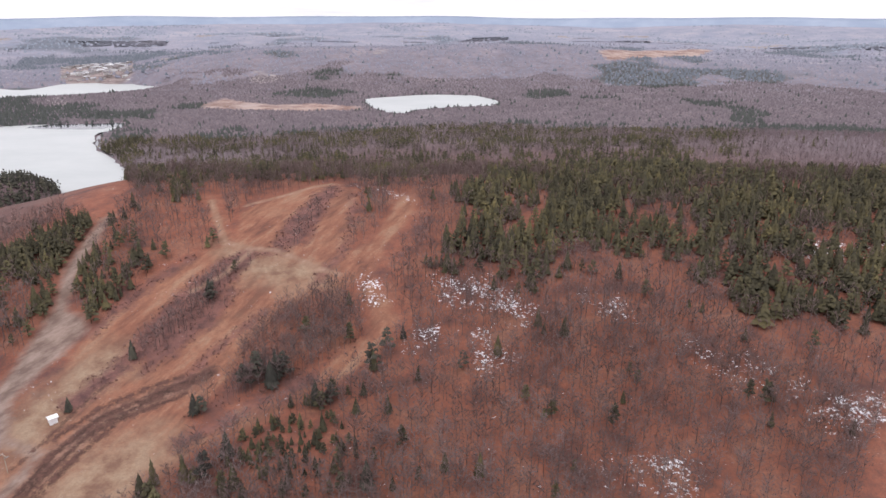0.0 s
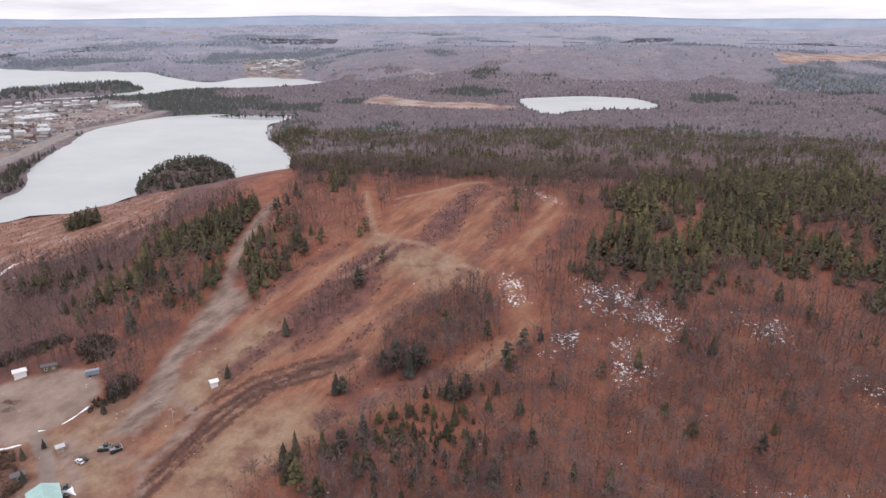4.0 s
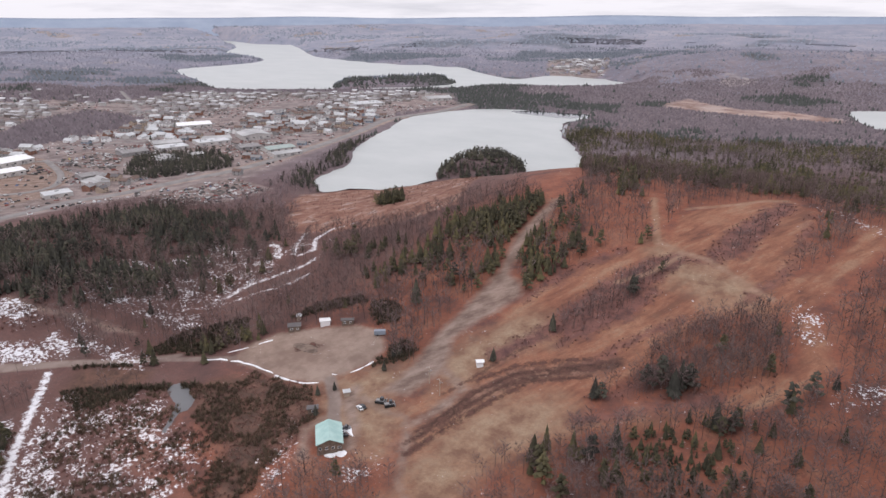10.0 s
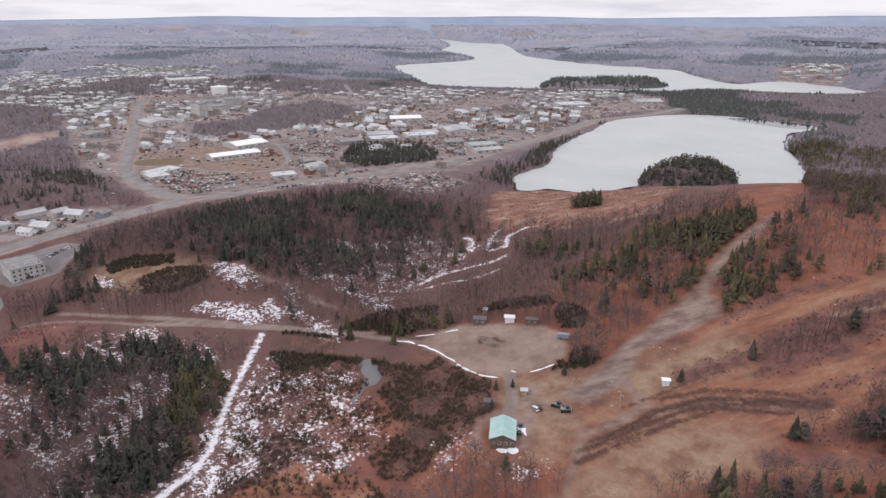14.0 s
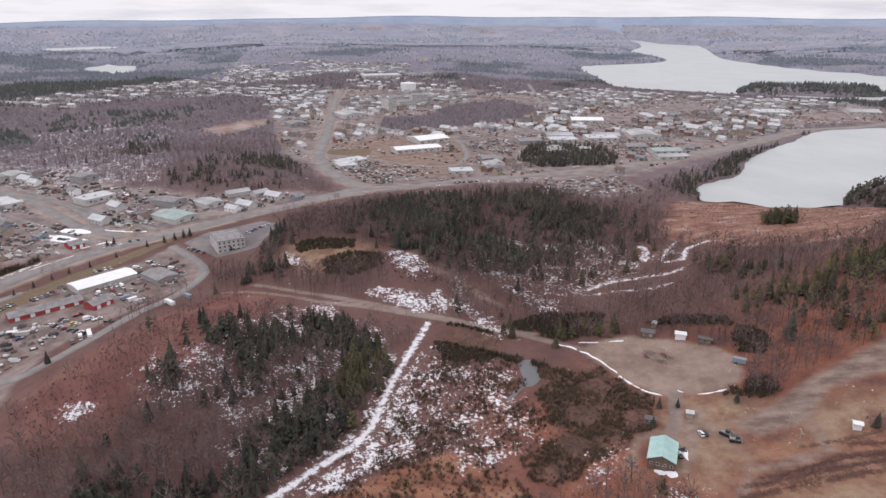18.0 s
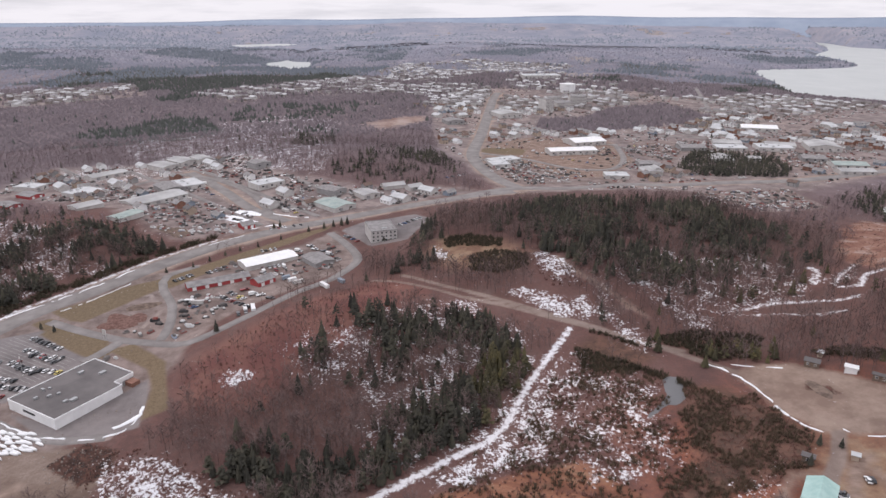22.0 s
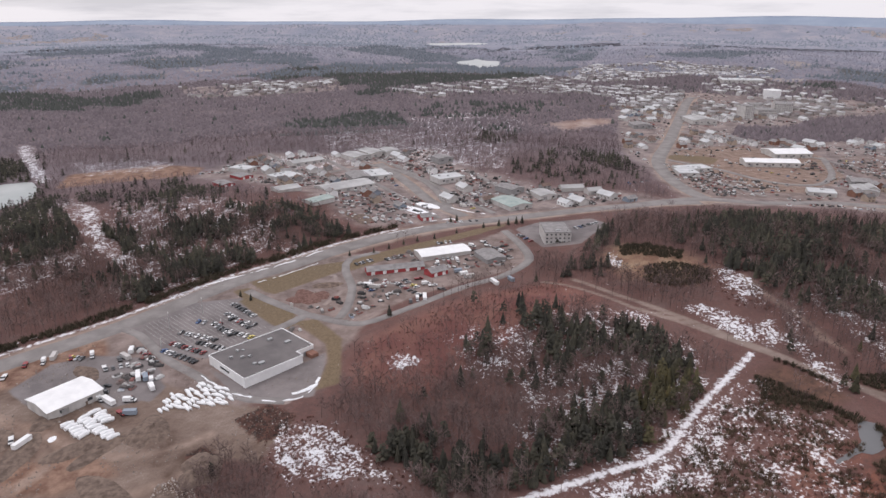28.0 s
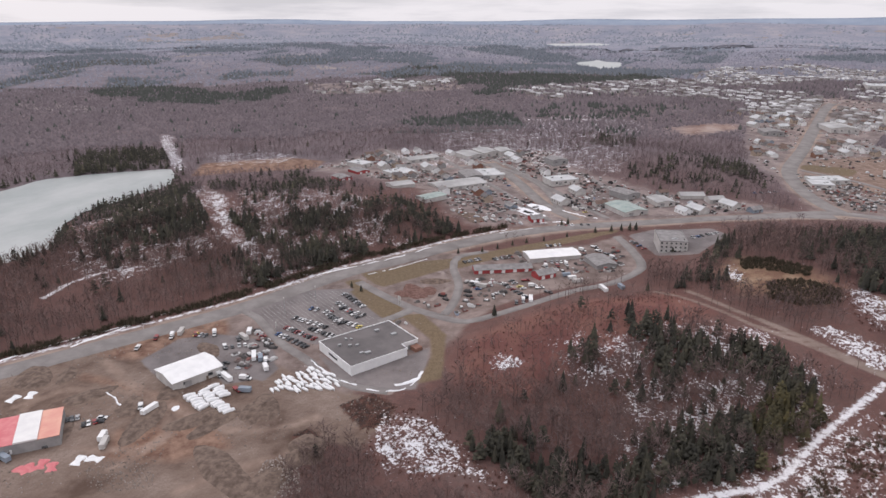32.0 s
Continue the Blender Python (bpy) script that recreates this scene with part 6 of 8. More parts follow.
# a row of parked cars: from, to, how many
CAR_ROWS = [
    (-327, -192, -315, -166, 8),
    (-336, -192, -326, -167, 8),
    (-339, -178, -330, -154, 7),
    (-350, -194, -342, -167, 7),
    (-357, -172, -347, -147, 7),
    (-371, -172, -363, -150, 4),
    (-365, -191, -362, -171, 4),
    (-471, -116, -483, -104, 5),
    (-483, -96, -493, -84, 5),
    (-439, -80, -408, -56, 8),
    (-436, -101, -419, -91, 3),
    (-446, -76, -426, -61, 4),
    (-486, -57, -491, -40, 5),
    (-525, -62, -530, -49, 4),
    (-551, 4, -525, 16, 4),
    (-558, 51, -574, 72, 6),
    (-788, 194, -806, 234, 7),
    (-854, 182, -755, 180, 5),
    (-997, 243, -1010, 291, 7),
    (-731, 195, -716, 228, 7),
    (-729, 263, -734, 291, 4),
    (-789, 331, -769, 357, 4),
    (-219, -242, -223, -238, 3),
    (-217, -233, -224, -226, 4),
    (-278, -198, -290, -202, 2),
    (-302, -213, -310, -201, 4),
    (-313, -239, -313, -229, 3),
    (-227, -228, -221, -226, 2),
    (-191, 180, -183, 176, 3),
    (-192, 194, -191, 197, 2),
    (-706, 504, -700, 574, 6),
    (-721, 383, -720, 429, 6),
    (-636, 400, -626, 431, 5),
    (-652, -49, -617, -31, 4),
    (-640, 50, -658, 79, 6),
    (-771, -257, -791, -231, 5),
    (-749, -147, -700, -121, 4),
    (-798, -310, -774, -276, 4),
    (-732, 118, -751, 147, 4),
    (-393, -178, -375, -156, 7),
    (-379, -177, -359, -153, 7),
    (-364, -179, -348, -160, 6),
    (-329, -207, -312, -188, 5),
    (-583, -60, -593, -30, 5),
    (-844, 191, -791, 236, 9),
    (-777, 202, -712, 256, 10),
    (-1049, 244, -1038, 302, 8),
    (-838, 284, -795, 316, 6),
    (-901, 401, -887, 462, 8),
]
# ploughed snow banks: width and line
BANKS = [
    (3.2, [(-305.0, -97.0), (-299.0, -97.0), (-292.0, -100.0), (-288.0, -105.0)]),
    (1.5, [(-290.1, 183.4), (-281.5, 188.9), (-270.0, 192.0), (-251.2, 192.8), (-239.7, 192.9), (-230.8, 194.8), (-223.1, 199.2)]),
    (1.2, [(-285.5, 193.5), (-280.4, 201.4), (-277.8, 209.2), (-274.4, 214.5)]),
    (1.1, [(-222.2, 207.6), (-216.2, 211.4), (-212.5, 217.4), (-210.4, 224.9)]),
    (2.2, [(-281.1, -297.1), (-297.6, -290.1), (-315.1, -284.1)]),
    (1.6, [(-326.4, -279.6), (-338.8, -269.6)]),
    (2.0, [(-423.3, -208.6), (-444.8, -187.4), (-474.8, -162.7), (-512.9, -136.8)]),
    (1.6, [(-538.8, -114.2), (-552.6, -97.4), (-570.4, -78.0)]),
    (0.9, [(-431.0, -175.7), (-446.6, -162.1), (-471.8, -143.9)]),
    (2.2, [(-302.4, -158.2), (-295.3, -147.2), (-288.1, -136.0), (-282.3, -121.2), (-283.3, -109.5), (-286.8, -100.2), (-294.3, -96.7), (-305.5, -96.3)]),
    (2, [(-246.0, -249.4), (-246.2, -244.5), (-241.1, -235.2), (-235.7, -225.8)]),
    (1.4, [(-256.8, -321.1), (-273.2, -314.7), (-289.5, -302.8), (-314.7, -284.5)]),
    (3, [(-188.0, 183.5), (-180.7, 178.4)]),
    (2.5, [(-587.8, -74.4), (-597.2, -55.4), (-585.6, -44.6)]),
    (3, [(-633.6, -58.2), (-617.5, -36.2), (-616.0, -25.7)]),
    (4, [(-763.4, -74.2), (-760.0, -55.1), (-732.6, -41.4)]),
]
LOT_POLES = [(-326.3, -172.9), (-347.5, -165.7), (-353.8, -201.1), (-376.5, -190.7)]
# single conifers: place and height
LONE_CONIFERS = [
    (-75, 265, 15), (-87, 265, 13), (-82, 271, 12), (-104, 250, 11), (-144, 286, 9), (-158, 253, 7), (-120, 327, 12), (-32, 277, 14),
    (-26, 288, 13), (-54, 255, 13), (-48, 256, 11), (-89, 216, 14), (-84, 227, 13), (9, 276, 10), (-19, 296, 8), (-28, 211, 14),
    (-85, 277, 10), (-72, 271, 13), (-216, 192, 6), (-212, 199, 5), (-206, 181, 6), (-203, 236, 8), (-204, 233, 7), (-201, 222, 6),
    (-224, 276, 16), (-217, 303, 12), (-118, 325, 12), (-143, 284, 8), (-158, 252, 6), (-82, 271, 14), (-74, 271, 15), (-71, 273, 13),
    (-101, 250, 10), (-510, -97, 5), (-499, -107, 5), (-521, -87, 5), (-490, -124, 5), (-530, -77, 5), (-538, -64, 5), (-554, -47, 5),
    (-406, -178, 5), (-401, -169, 5), (-571, -25, 6), (-576, -12, 7), (-580, -4, 7), (-582, 3, 8), (-584, 8, 8), (-520, 35, 8),
    (-525, 43, 9), (-374, -72, 8), (-590, -50, 7), (-587, -55, 6), (-851, 572, 8), (-942, 551, 9),
]

# loose things: kind, x, y, turn
LOOSE = [
    ("container", -211.9, -215.8, 20),
    ("container", -207.9, -211.5, 24),
    ("tarp", -196.1, -214.6, 10),
    ("tarp", -198.7, -209.0, 95),
    ("truck", -238.1, -216.6, 35),
    ("container", -236.4, -210.2, -10),
    ("tarp", -228.1, -281.9, 0),
    ("pink_tarp", -189.9, -227.6, 20),
    ("pink_tarp", -189.4, -222.1, 35),
    ("pink_tarp", -186.8, -230.3, 70),
    ("pink_tarp", -184.2, -232.5, 80),
    ("tarp", -233.1, -276.5, 20),
    ("truck", -201.6, -236.0, 20),
    ("truck", -191.7, -245.6, -20),
    ("container", -187.7, -244.4, 75),
    ("truck", -313.0, -237.2, 30),
    ("truck", -316.4, -227.0, 30),
    ("truck", -303.8, -212.2, 40),
    ("truck", -314.5, -210.1, 40),
    ("container", -323.6, -208.3, 20),
    ("container", -316.3, -207.6, 60),
    ("container", -297.0, -189.9, 30),
    ("container", -296.1, -185.4, 30),
    ("truck", -293.5, -180.8, 30),
    ("container", -287.4, -177.5, 40),
    ("truck", -302.8, -256.7, 25),
    ("truck", -306.6, -248.8, 25),
    ("truck", -289.4, -258.7, 20),
    ("container", -312.5, -246.8, 20),
    ("truck", -283.8, -201.6, 60),
    ("truck", -274.4, -197.3, 60),
    ("container", -272.8, -191.7, 60),
    ("truck", -264.1, -180.3, 60),
    ("truck", -275.0, -182.1, 100),
    ("container", -264.2, -175.9, 100),
    ("container", -431.0, -97.6, 80),
    ("container", -427.9, -92.1, 80),
    ("truck", -431.0, -87.6, 80),
    ("truck", -397.6, -62.6, 10),
    ("truck", -400.5, -58.7, 10),
    ("container", -402.4, -54.3, 10),
    ("truck", -446.2, -64.4, 110),
    ("truck", -435.3, -57.7, 110),
    ("truck", -431.9, -52.6, 110),
    ("container", -461.2, -38.1, 120),
    ("container", -455.3, -33.5, 120),
    ("container", -449.3, -29.1, 120),
    ("truck", -423.3, -45.8, 60),
    ("truck", -477.6, -54.3, 20),
    ("truck", -480.7, -46.2, 20),
    ("truck", -484.4, -40.3, 20),
    ("truck", -520.0, -19.2, 60),
    ("truck", -513.0, -12.3, 60),
    ("truck", -503.7, -7.6, 60),
    ("container", -433.9, -11.0, 30),
    ("container", -438.6, 0.1, 30),
    ("sign_pylon", -385.7, -136.4, 60),
    ("sign_pylon", -329.9, -194.1, 20),
    ("container", -749.2, -244.2, 60),
    ("truck", -732.2, -227.2, 40),
    ("truck", -755.2, -221.6, 40),
    ("container", -687.1, -144.4, 80),
    ("container", -751.8, -141.3, 80),
    ("truck", -669.3, -160.1, 30),
    ("truck", -621.1, -154.7, 30),
    ("container", -775.4, -295.4, 10),
    ("container", -791.2, -282.0, 20),
    ("truck", -673.8, -38.8, 50),
    ("truck", -653.5, -26.9, 50),
    ("container", -636.6, -47.7, 50),
    ("container", -654.9, 45.1, 20),
    ("truck", -519.2, -31.5, 60),
    ("truck", -529.3, -22.9, 60),
    ("machine", -186.9, 203.2, 20),
    ("machine", -181.8, 203.3, 50),
    ("lift_tower", -165.7, 220.1, 60),
    ("lift_tower", -175.4, 224.9, 60),
    ("truck", -188.4, 180.6, 40),
    ("container", -223.5, 244.5, 40),
]
# heaps of earth, rubble and stone: material, x, y, radius, height, stretch, turn
HEAPS = [
    ("earth", -247.4, -289.1, 9, 2.2, 1.8, 40),
    ("earth", -254.2, -159.2, 8, 3, 1.5, 30),
    ("earth", -246.6, -162.4, 6, 2.5, 1.2, 60),
    ("earth", -236.6, -184.5, 7, 2, 2.2, -40),
    ("earth", -255.9, -213.8, 5, 1.5, 1.5, 0),
    ("earth", -240.8, -248.2, 6, 1.5, 2.5, -30),
    ("earth", -237.4, -222.4, 6, 1.2, 2, 20),
    ("earth", -204.6, -149.5, 9, 1.6, 3, 60),
    ("earth", -202.6, -130.4, 8, 2, 1.5, 10),
    ("earth", -229.2, -124.7, 9, 4, 1.3, 50),
    ("earth", -222.9, -125.6, 7, 3, 1.2, 20),
    ("earth", -298.6, -219.3, 6, 1.5, 2, 60),
    ("earth", -254.1, -274.1, 5, 1.2, 2, 30),
    ("earth", -212.7, -238.8, 6, 1, 2, 30),
    ("brick", -409.7, -133.6, 9, 1.2, 1.6, 30),
    ("brick", -413.5, -124.9, 6, 1, 1.4, 10),
    ("brick", -404.1, -139.7, 6, 1.6, 1.2, 80),
    ("earth", -431.3, -125.9, 6, 1.4, 2, -60),
    ("earth", -251.8, 218.0, 4, 0.7, 2.2, 0),
    ("earth", -577.7, -131.1, 8, 1.5, 2, 20),
    ("earth", -583.0, -141.7, 7, 1.5, 2, 40),
    ("snowheap", -618.4, -90.6, 9, 1.5, 3, 50),
    ("snowheap", -637.3, -82.4, 8, 1.5, 2, 50),
    ("snowheap", -241.9, -200.1, 2, 0.7, 1.4, 0),
    ("snowheap", -178.6, 168.8, 2.2, 0.8, 1.6, 10),
    ("snowheap", -181.2, 165.5, 1.8, 0.7, 1.4, 40),
    ("earth", -248.4, -161.9, 6, 2, 2.0, 20),
    ("earth", -254.8, -211.5, 5, 1.6, 2.2, 10),
    ("earth", -236.3, -174.9, 6, 1.4, 2.6, -20),
    ("earth", -228.3, -207.1, 7, 1.2, 3, 15),
]

MAT_SNOW = simple("old_snow", (0.74, 0.75, 0.77), (0.85, 0.855, 0.87), 0.5, 0.8, 0, 0.1)
MAT_WHITE = simple("white_metal_cladding", (0.72, 0.72, 0.72), (0.83, 0.83, 0.825), 0.15, 0.55)
MAT_PALE = simple("pale_siding", (0.42, 0.40, 0.385), (0.56, 0.54, 0.52), 0.2, 0.8)
MAT_GREY_WALL = simple("grey_siding", (0.25, 0.245, 0.245), (0.34, 0.33, 0.325), 0.2, 0.8)
MAT_TAN = simple("tan_siding", (0.34, 0.27, 0.215), (0.44, 0.36, 0.29), 0.2, 0.85)
MAT_BLUE = simple("blue_grey_siding", (0.22, 0.26, 0.31), (0.30, 0.34, 0.39), 0.2, 0.8)
MAT_RED = simple("red_siding", (0.30, 0.045, 0.05), (0.40, 0.075, 0.075), 0.25, 0.7)
MAT_BRICK = simple("brown_brick", (0.20, 0.10, 0.075), (0.28, 0.155, 0.115), 0.8, 0.9)
MAT_WOOD = simple("weathered_boards", (0.12, 0.09, 0.07), (0.22, 0.165, 0.13), 0.8, 0.9)
MAT_DARK_ROOF = simple("dark_grey_roofing", (0.115, 0.105, 0.105), (0.165, 0.15, 0.148), 0.08, 0.9)
MAT_GREY_ROOF = simple("grey_shingles", (0.20, 0.19, 0.188), (0.30, 0.285, 0.28), 0.3, 0.9)
MAT_BROWN_ROOF = simple("brown_shingles", (0.13, 0.09, 0.075), (0.19, 0.135, 0.115), 0.3, 0.9)
MAT_PALE_ROOF = simple("pale_metal_roofing", (0.42, 0.43, 0.435), (0.56, 0.565, 0.57), 0.12, 0.5)
MAT_LIGHT_ROOF = simple("light_grey_roofing", (0.30, 0.295, 0.29), (0.46, 0.455, 0.45), 0.05, 0.75)
MAT_GREEN_ROOF = simple("pale_green_metal_roofing", (0.30, 0.46, 0.43), (0.40, 0.56, 0.52), 0.25, 0.45)
MAT_SAGE_ROOF = simple("grey_green_metal_roofing", (0.25, 0.31, 0.29), (0.36, 0.41, 0.385), 0.15, 0.6)
MAT_GLASS = simple("dark_window_glass", (0.03, 0.034, 0.04), (0.06, 0.065, 0.07), 0.3, 0.12, 0, 0, 0.6)
MAT_TYRE = simple("black_rubber", (0.02, 0.02, 0.02), (0.035, 0.035, 0.035), 2.0, 0.9)
MAT_STEEL = simple("galvanised_steel", (0.35, 0.36, 0.37), (0.48, 0.48, 0.48), 1.0, 0.5, 0.6)
MAT_WRAP = simple("white_shrink_wrap", (0.72, 0.73, 0.74), (0.84, 0.84, 0.84), 0.6, 0.4, 0, 0.06)
MAT_MEMBRANE = [simple("pink_roof_membrane", (0.58, 0.16, 0.18), (0.66, 0.25, 0.25), 0.2, 0.7),
                simple("white_roof_membrane", (0.70, 0.69, 0.68), (0.78, 0.77, 0.75), 0.2, 0.7),
                simple("orange_roof_membrane", (0.66, 0.30, 0.25), (0.72, 0.40, 0.31), 0.15, 0.7)]
CAR_PAINTS = [simple(n, a, b, 0.7, 0.35, 0.1, 0, 0.5) for n, a, b in (
    ("white_car_paint", (0.66, 0.66, 0.66), (0.74, 0.74, 0.74)), ("black_car_paint", (0.02, 0.02, 0.022), (0.04, 0.04, 0.043)),
    ("silver_car_paint", (0.38, 0.39, 0.40), (0.48, 0.48, 0.49)), ("dark_grey_car_paint", (0.09, 0.09, 0.095), (0.13, 0.13, 0.135)),
    ("dark_red_car_paint", (0.22, 0.03, 0.03), (0.30, 0.05, 0.05)), ("blue_car_paint", (0.04, 0.09, 0.22), (0.07, 0.13, 0.28)),
    ("yellow_car_paint", (0.62, 0.50, 0.12), (0.70, 0.58, 0.18)))]
PAINT_NAMES = ["white", "black", "silver", "dark grey", "dark red", "blue", "yellow"]


def mesh_of(name, bm, material):
    me = bpy.data.meshes.new(name)
    bm.to_mesh(me)
    bm.free()
    me.materials.append(material)
    return me


def part(name, bm, material, parent=None, label="", at=None):
    """One mesh object, under a thing or a part."""
    ob = new(name, bm if isinstance(bm, bpy.types.Mesh) else mesh_of(name, bm, material))
    if parent:
        ob.parent = parent
    if at is not None:
        ob.matrix_local = at
    return tagged(ob, label)


def box(bm, x0, x1, y0, y1, z0, z1):
    v = [bm.verts.new(p) for p in ((x0, y0, z0), (x1, y0, z0), (x1, y1, z0), (x0, y1, z0), (x0, y0, z1), (x1, y0, z1), (x1, y1, z1), (x0, y1, z1))]
    for f in ((3, 2, 1, 0), (4, 5, 6, 7), (0, 1, 5, 4), (1, 2, 6, 5), (2, 3, 7, 6), (3, 0, 4, 7)):
        bm.faces.new([v[i] for i in f])
    return bm


def boxed(*dims):
    return box(bmesh.new(), *dims)


def prism(outline, z0, z1):
    """An upright block over an outline given in order."""
    bm = bmesh.new()
    lo, hi = [bm.verts.new((x, y, z0)) for x, y in outline], [bm.verts.new((x, y, z1)) for x, y in outline]
    n = len(outline)
    bm.faces.new(hi)
    bm.faces.new(lo[::-1])
    for i in range(n):
        bm.faces.new((lo[i], lo[(i + 1) % n], hi[(i + 1) % n], hi[i]))
    bmesh.ops.recalc_face_normals(bm, faces=bm.faces[:])
    return bm


def gable_walls(l, d, h, rise):
    """House walls with two gable ends; the ridge runs along the length."""
    bm = bmesh.new()
    x, y = l / 2, d / 2
    v = [bm.verts.new(p) for p in ((-x, -y, -1), (x, -y, -1), (x, y, -1), (-x, y, -1), (-x, -y, h), (x, -y, h), (x, y, h), (-x, y, h), (-x, 0, h + rise), (x, 0, h + rise))]
    for f in ((0, 1, 5, 4), (1, 2, 6, 9, 5), (2, 3, 7, 6), (3, 0, 4, 8, 7), (4, 5, 9, 8), (6, 7, 8, 9)):
        bm.faces.new([v[i] for i in f])
    return bm


def gable_roof(l, d, h, rise, over=0.5, thick=0.22):
    """Two roof slabs with eaves that stand out past the walls."""
    bm = bmesh.new()
    x, y = l / 2 + over, d / 2 + over
    drop = rise * over / (d / 2)
    rows = []
    for lift in (0.05, 0.05 + thick):
        rows.append([bm.verts.new(p) for p in ((-x, -y, h - drop + lift), (x, -y, h - drop + lift), (x, 0, h + rise + lift), (-x, 0, h + rise + lift), (x, y, h - drop + lift), (-x, y, h - drop + lift))])
    a, b = rows
    for f in ((0, 1, 2, 3), (3, 2, 4, 5)):
        bm.faces.new([b[i] for i in f])
        bm.faces.new([a[i] for i in f[::-1]])
    for i, j in ((0, 1), (1, 2), (2, 4), (4, 5), (5, 3), (3, 0)):
        bm.faces.new((a[i], a[j], b[j], b[i]))
    return bm


def flat_roof(l, d, h, edge=0.5):
    """A flat roof with a raised rim."""
    bm = boxed(-l / 2, l / 2, -d / 2, d / 2, h, h + 0.15)
    for q in ((-l / 2 - 0.1, l / 2 + 0.1, -d / 2 - 0.1, -d / 2 + 0.3), (-l / 2 - 0.1, l / 2 + 0.1, d / 2 - 0.3, d / 2 + 0.1),
              (-l / 2 - 0.1, -l / 2 + 0.3, -d / 2 + 0.3, d / 2 - 0.3), (l / 2 - 0.3, l / 2 + 0.1, -d / 2 + 0.3, d / 2 - 0.3)):
        box(bm, *q, h - 0.1, h + edge)
    return bm


def pane(w, h):
    return boxed(-w / 2, w / 2, -0.06, 0.06, -h / 2, h / 2)


def window_frame(w, h):
    bm = bmesh.new()
    for q in ((-w / 2 - 0.1, w / 2 + 0.1, h / 2, h / 2 + 0.1), (-w / 2 - 0.1, w / 2 + 0.1, -h / 2 - 0.1, -h / 2), (-w / 2 - 0.1, -w / 2, -h / 2, h / 2), (w / 2, w / 2 + 0.1, -h / 2, h / 2)):
        box(bm, q[0], q[1], -0.1, 0.1, q[2], q[3])
    return bm


def wall_openings(ob, l, d, h, storeys=1, gap=5.0, width=1.3, tall=1.3, door=True, sides=(-1, 1), framed=False):
    """Windows along both long walls and a door, each a part of its own."""
    n = max(1, int(l / gap))
    for s in sides:
        for k in range(storeys):
            for i in range(n):
                w = part("window", pane(width, tall), MAT_GLASS, ob)
                if framed:
                    part("frame", window_frame(width, tall), MAT_WHITE, w, "white window frame")
                w.matrix_local = pose((i + 0.5) * l / n - l / 2, s * (d / 2 + 0.02), h * (k + 0.55) / storeys)
    if door:
        q = part("door", pane(1.1, 2.1), MAT_WOOD, ob)
        q.matrix_local = pose(l * 0.18, -d / 2 - 0.05, 1.05)
        if framed:
            part("handle", boxed(0.35, 0.47, -0.14, -0.06, -0.08, 0.0), MAT_STEEL, q, "steel door handle")


def stand(ob, x, y, turn, sink=0.0):
    ob.matrix_basis = pose(x, y, float(ground(np.array([x]), np.array([y]))[0]) - sink, 0, 0, turn)
    return ob


def roof_units(ob, l, d, h, n, seed):
    r = random.Random(seed)
    for _ in range(n):
        s = r.uniform(0.8, 1.8)
        u = part("roof_unit", boxed(-s, s, -s * 0.6, s * 0.6, 0, r.uniform(0.6, 1.2)), MAT_STEEL, ob, "grey ventilation unit")
        u.matrix_local = pose(r.uniform(-0.36, 0.36) * l, r.uniform(-0.32, 0.32) * d, h + 0.15, 0, 0, r.choice((0, 90)))


STYLES = {
    # kind: walls, roof, flat, label, category
    "pale_hall": (MAT_PALE, MAT_LIGHT_ROOF, False, "pale steel hall with a light grey roof", "hall"),
    "white_hall": (MAT_PALE, MAT_WHITE, False, "steel hall with grey walls and white metal roof", "hall"),
    "metal_hall": (MAT_WHITE, MAT_PALE_ROOF, False, "white steel hall with a pale metal roof", "hall"),
    "red_shop": (MAT_RED, MAT_GREY_ROOF, False, "long red and white shop with grey roof", "shop"),
    "green_hall": (MAT_PALE, MAT_SAGE_ROOF, False, "hall with pale walls and grey-green roof", "hall"),
    "long_shop": (MAT_PALE, MAT_LIGHT_ROOF, False, "long pale building with light grey roof", "shop"),
    "white_shop": (MAT_PALE, MAT_WHITE, False, "long pale building with white roof", "shop"),
    "grey_shed": (MAT_GREY_WALL, MAT_GREY_ROOF, False, "grey shed with a grey pitched roof", "shed"),
    "motel": (MAT_PALE, MAT_GREY_ROOF, True, "pale apartment block with rows of windows", "apartment block"),
    "warehouse": (MAT_PALE, MAT_PALE_ROOF, True, "pale flat-roofed commercial building", "warehouse"),
    "green_lodge": (MAT_WOOD, MAT_GREEN_ROOF, False, "ski lodge with pale green metal roof", "lodge"),
    "cabin": (MAT_WOOD, MAT_DARK_ROOF, False, "small dark wooden cabin beside the gravel lot", "cabin"),
    "white_cabin": (MAT_WHITE, MAT_WHITE, False, "small white hut on the grass", "hut"),
    "booth": (MAT_TAN, MAT_PALE_ROOF, False, "small tan wooden booth by the lane", "booth"),
}


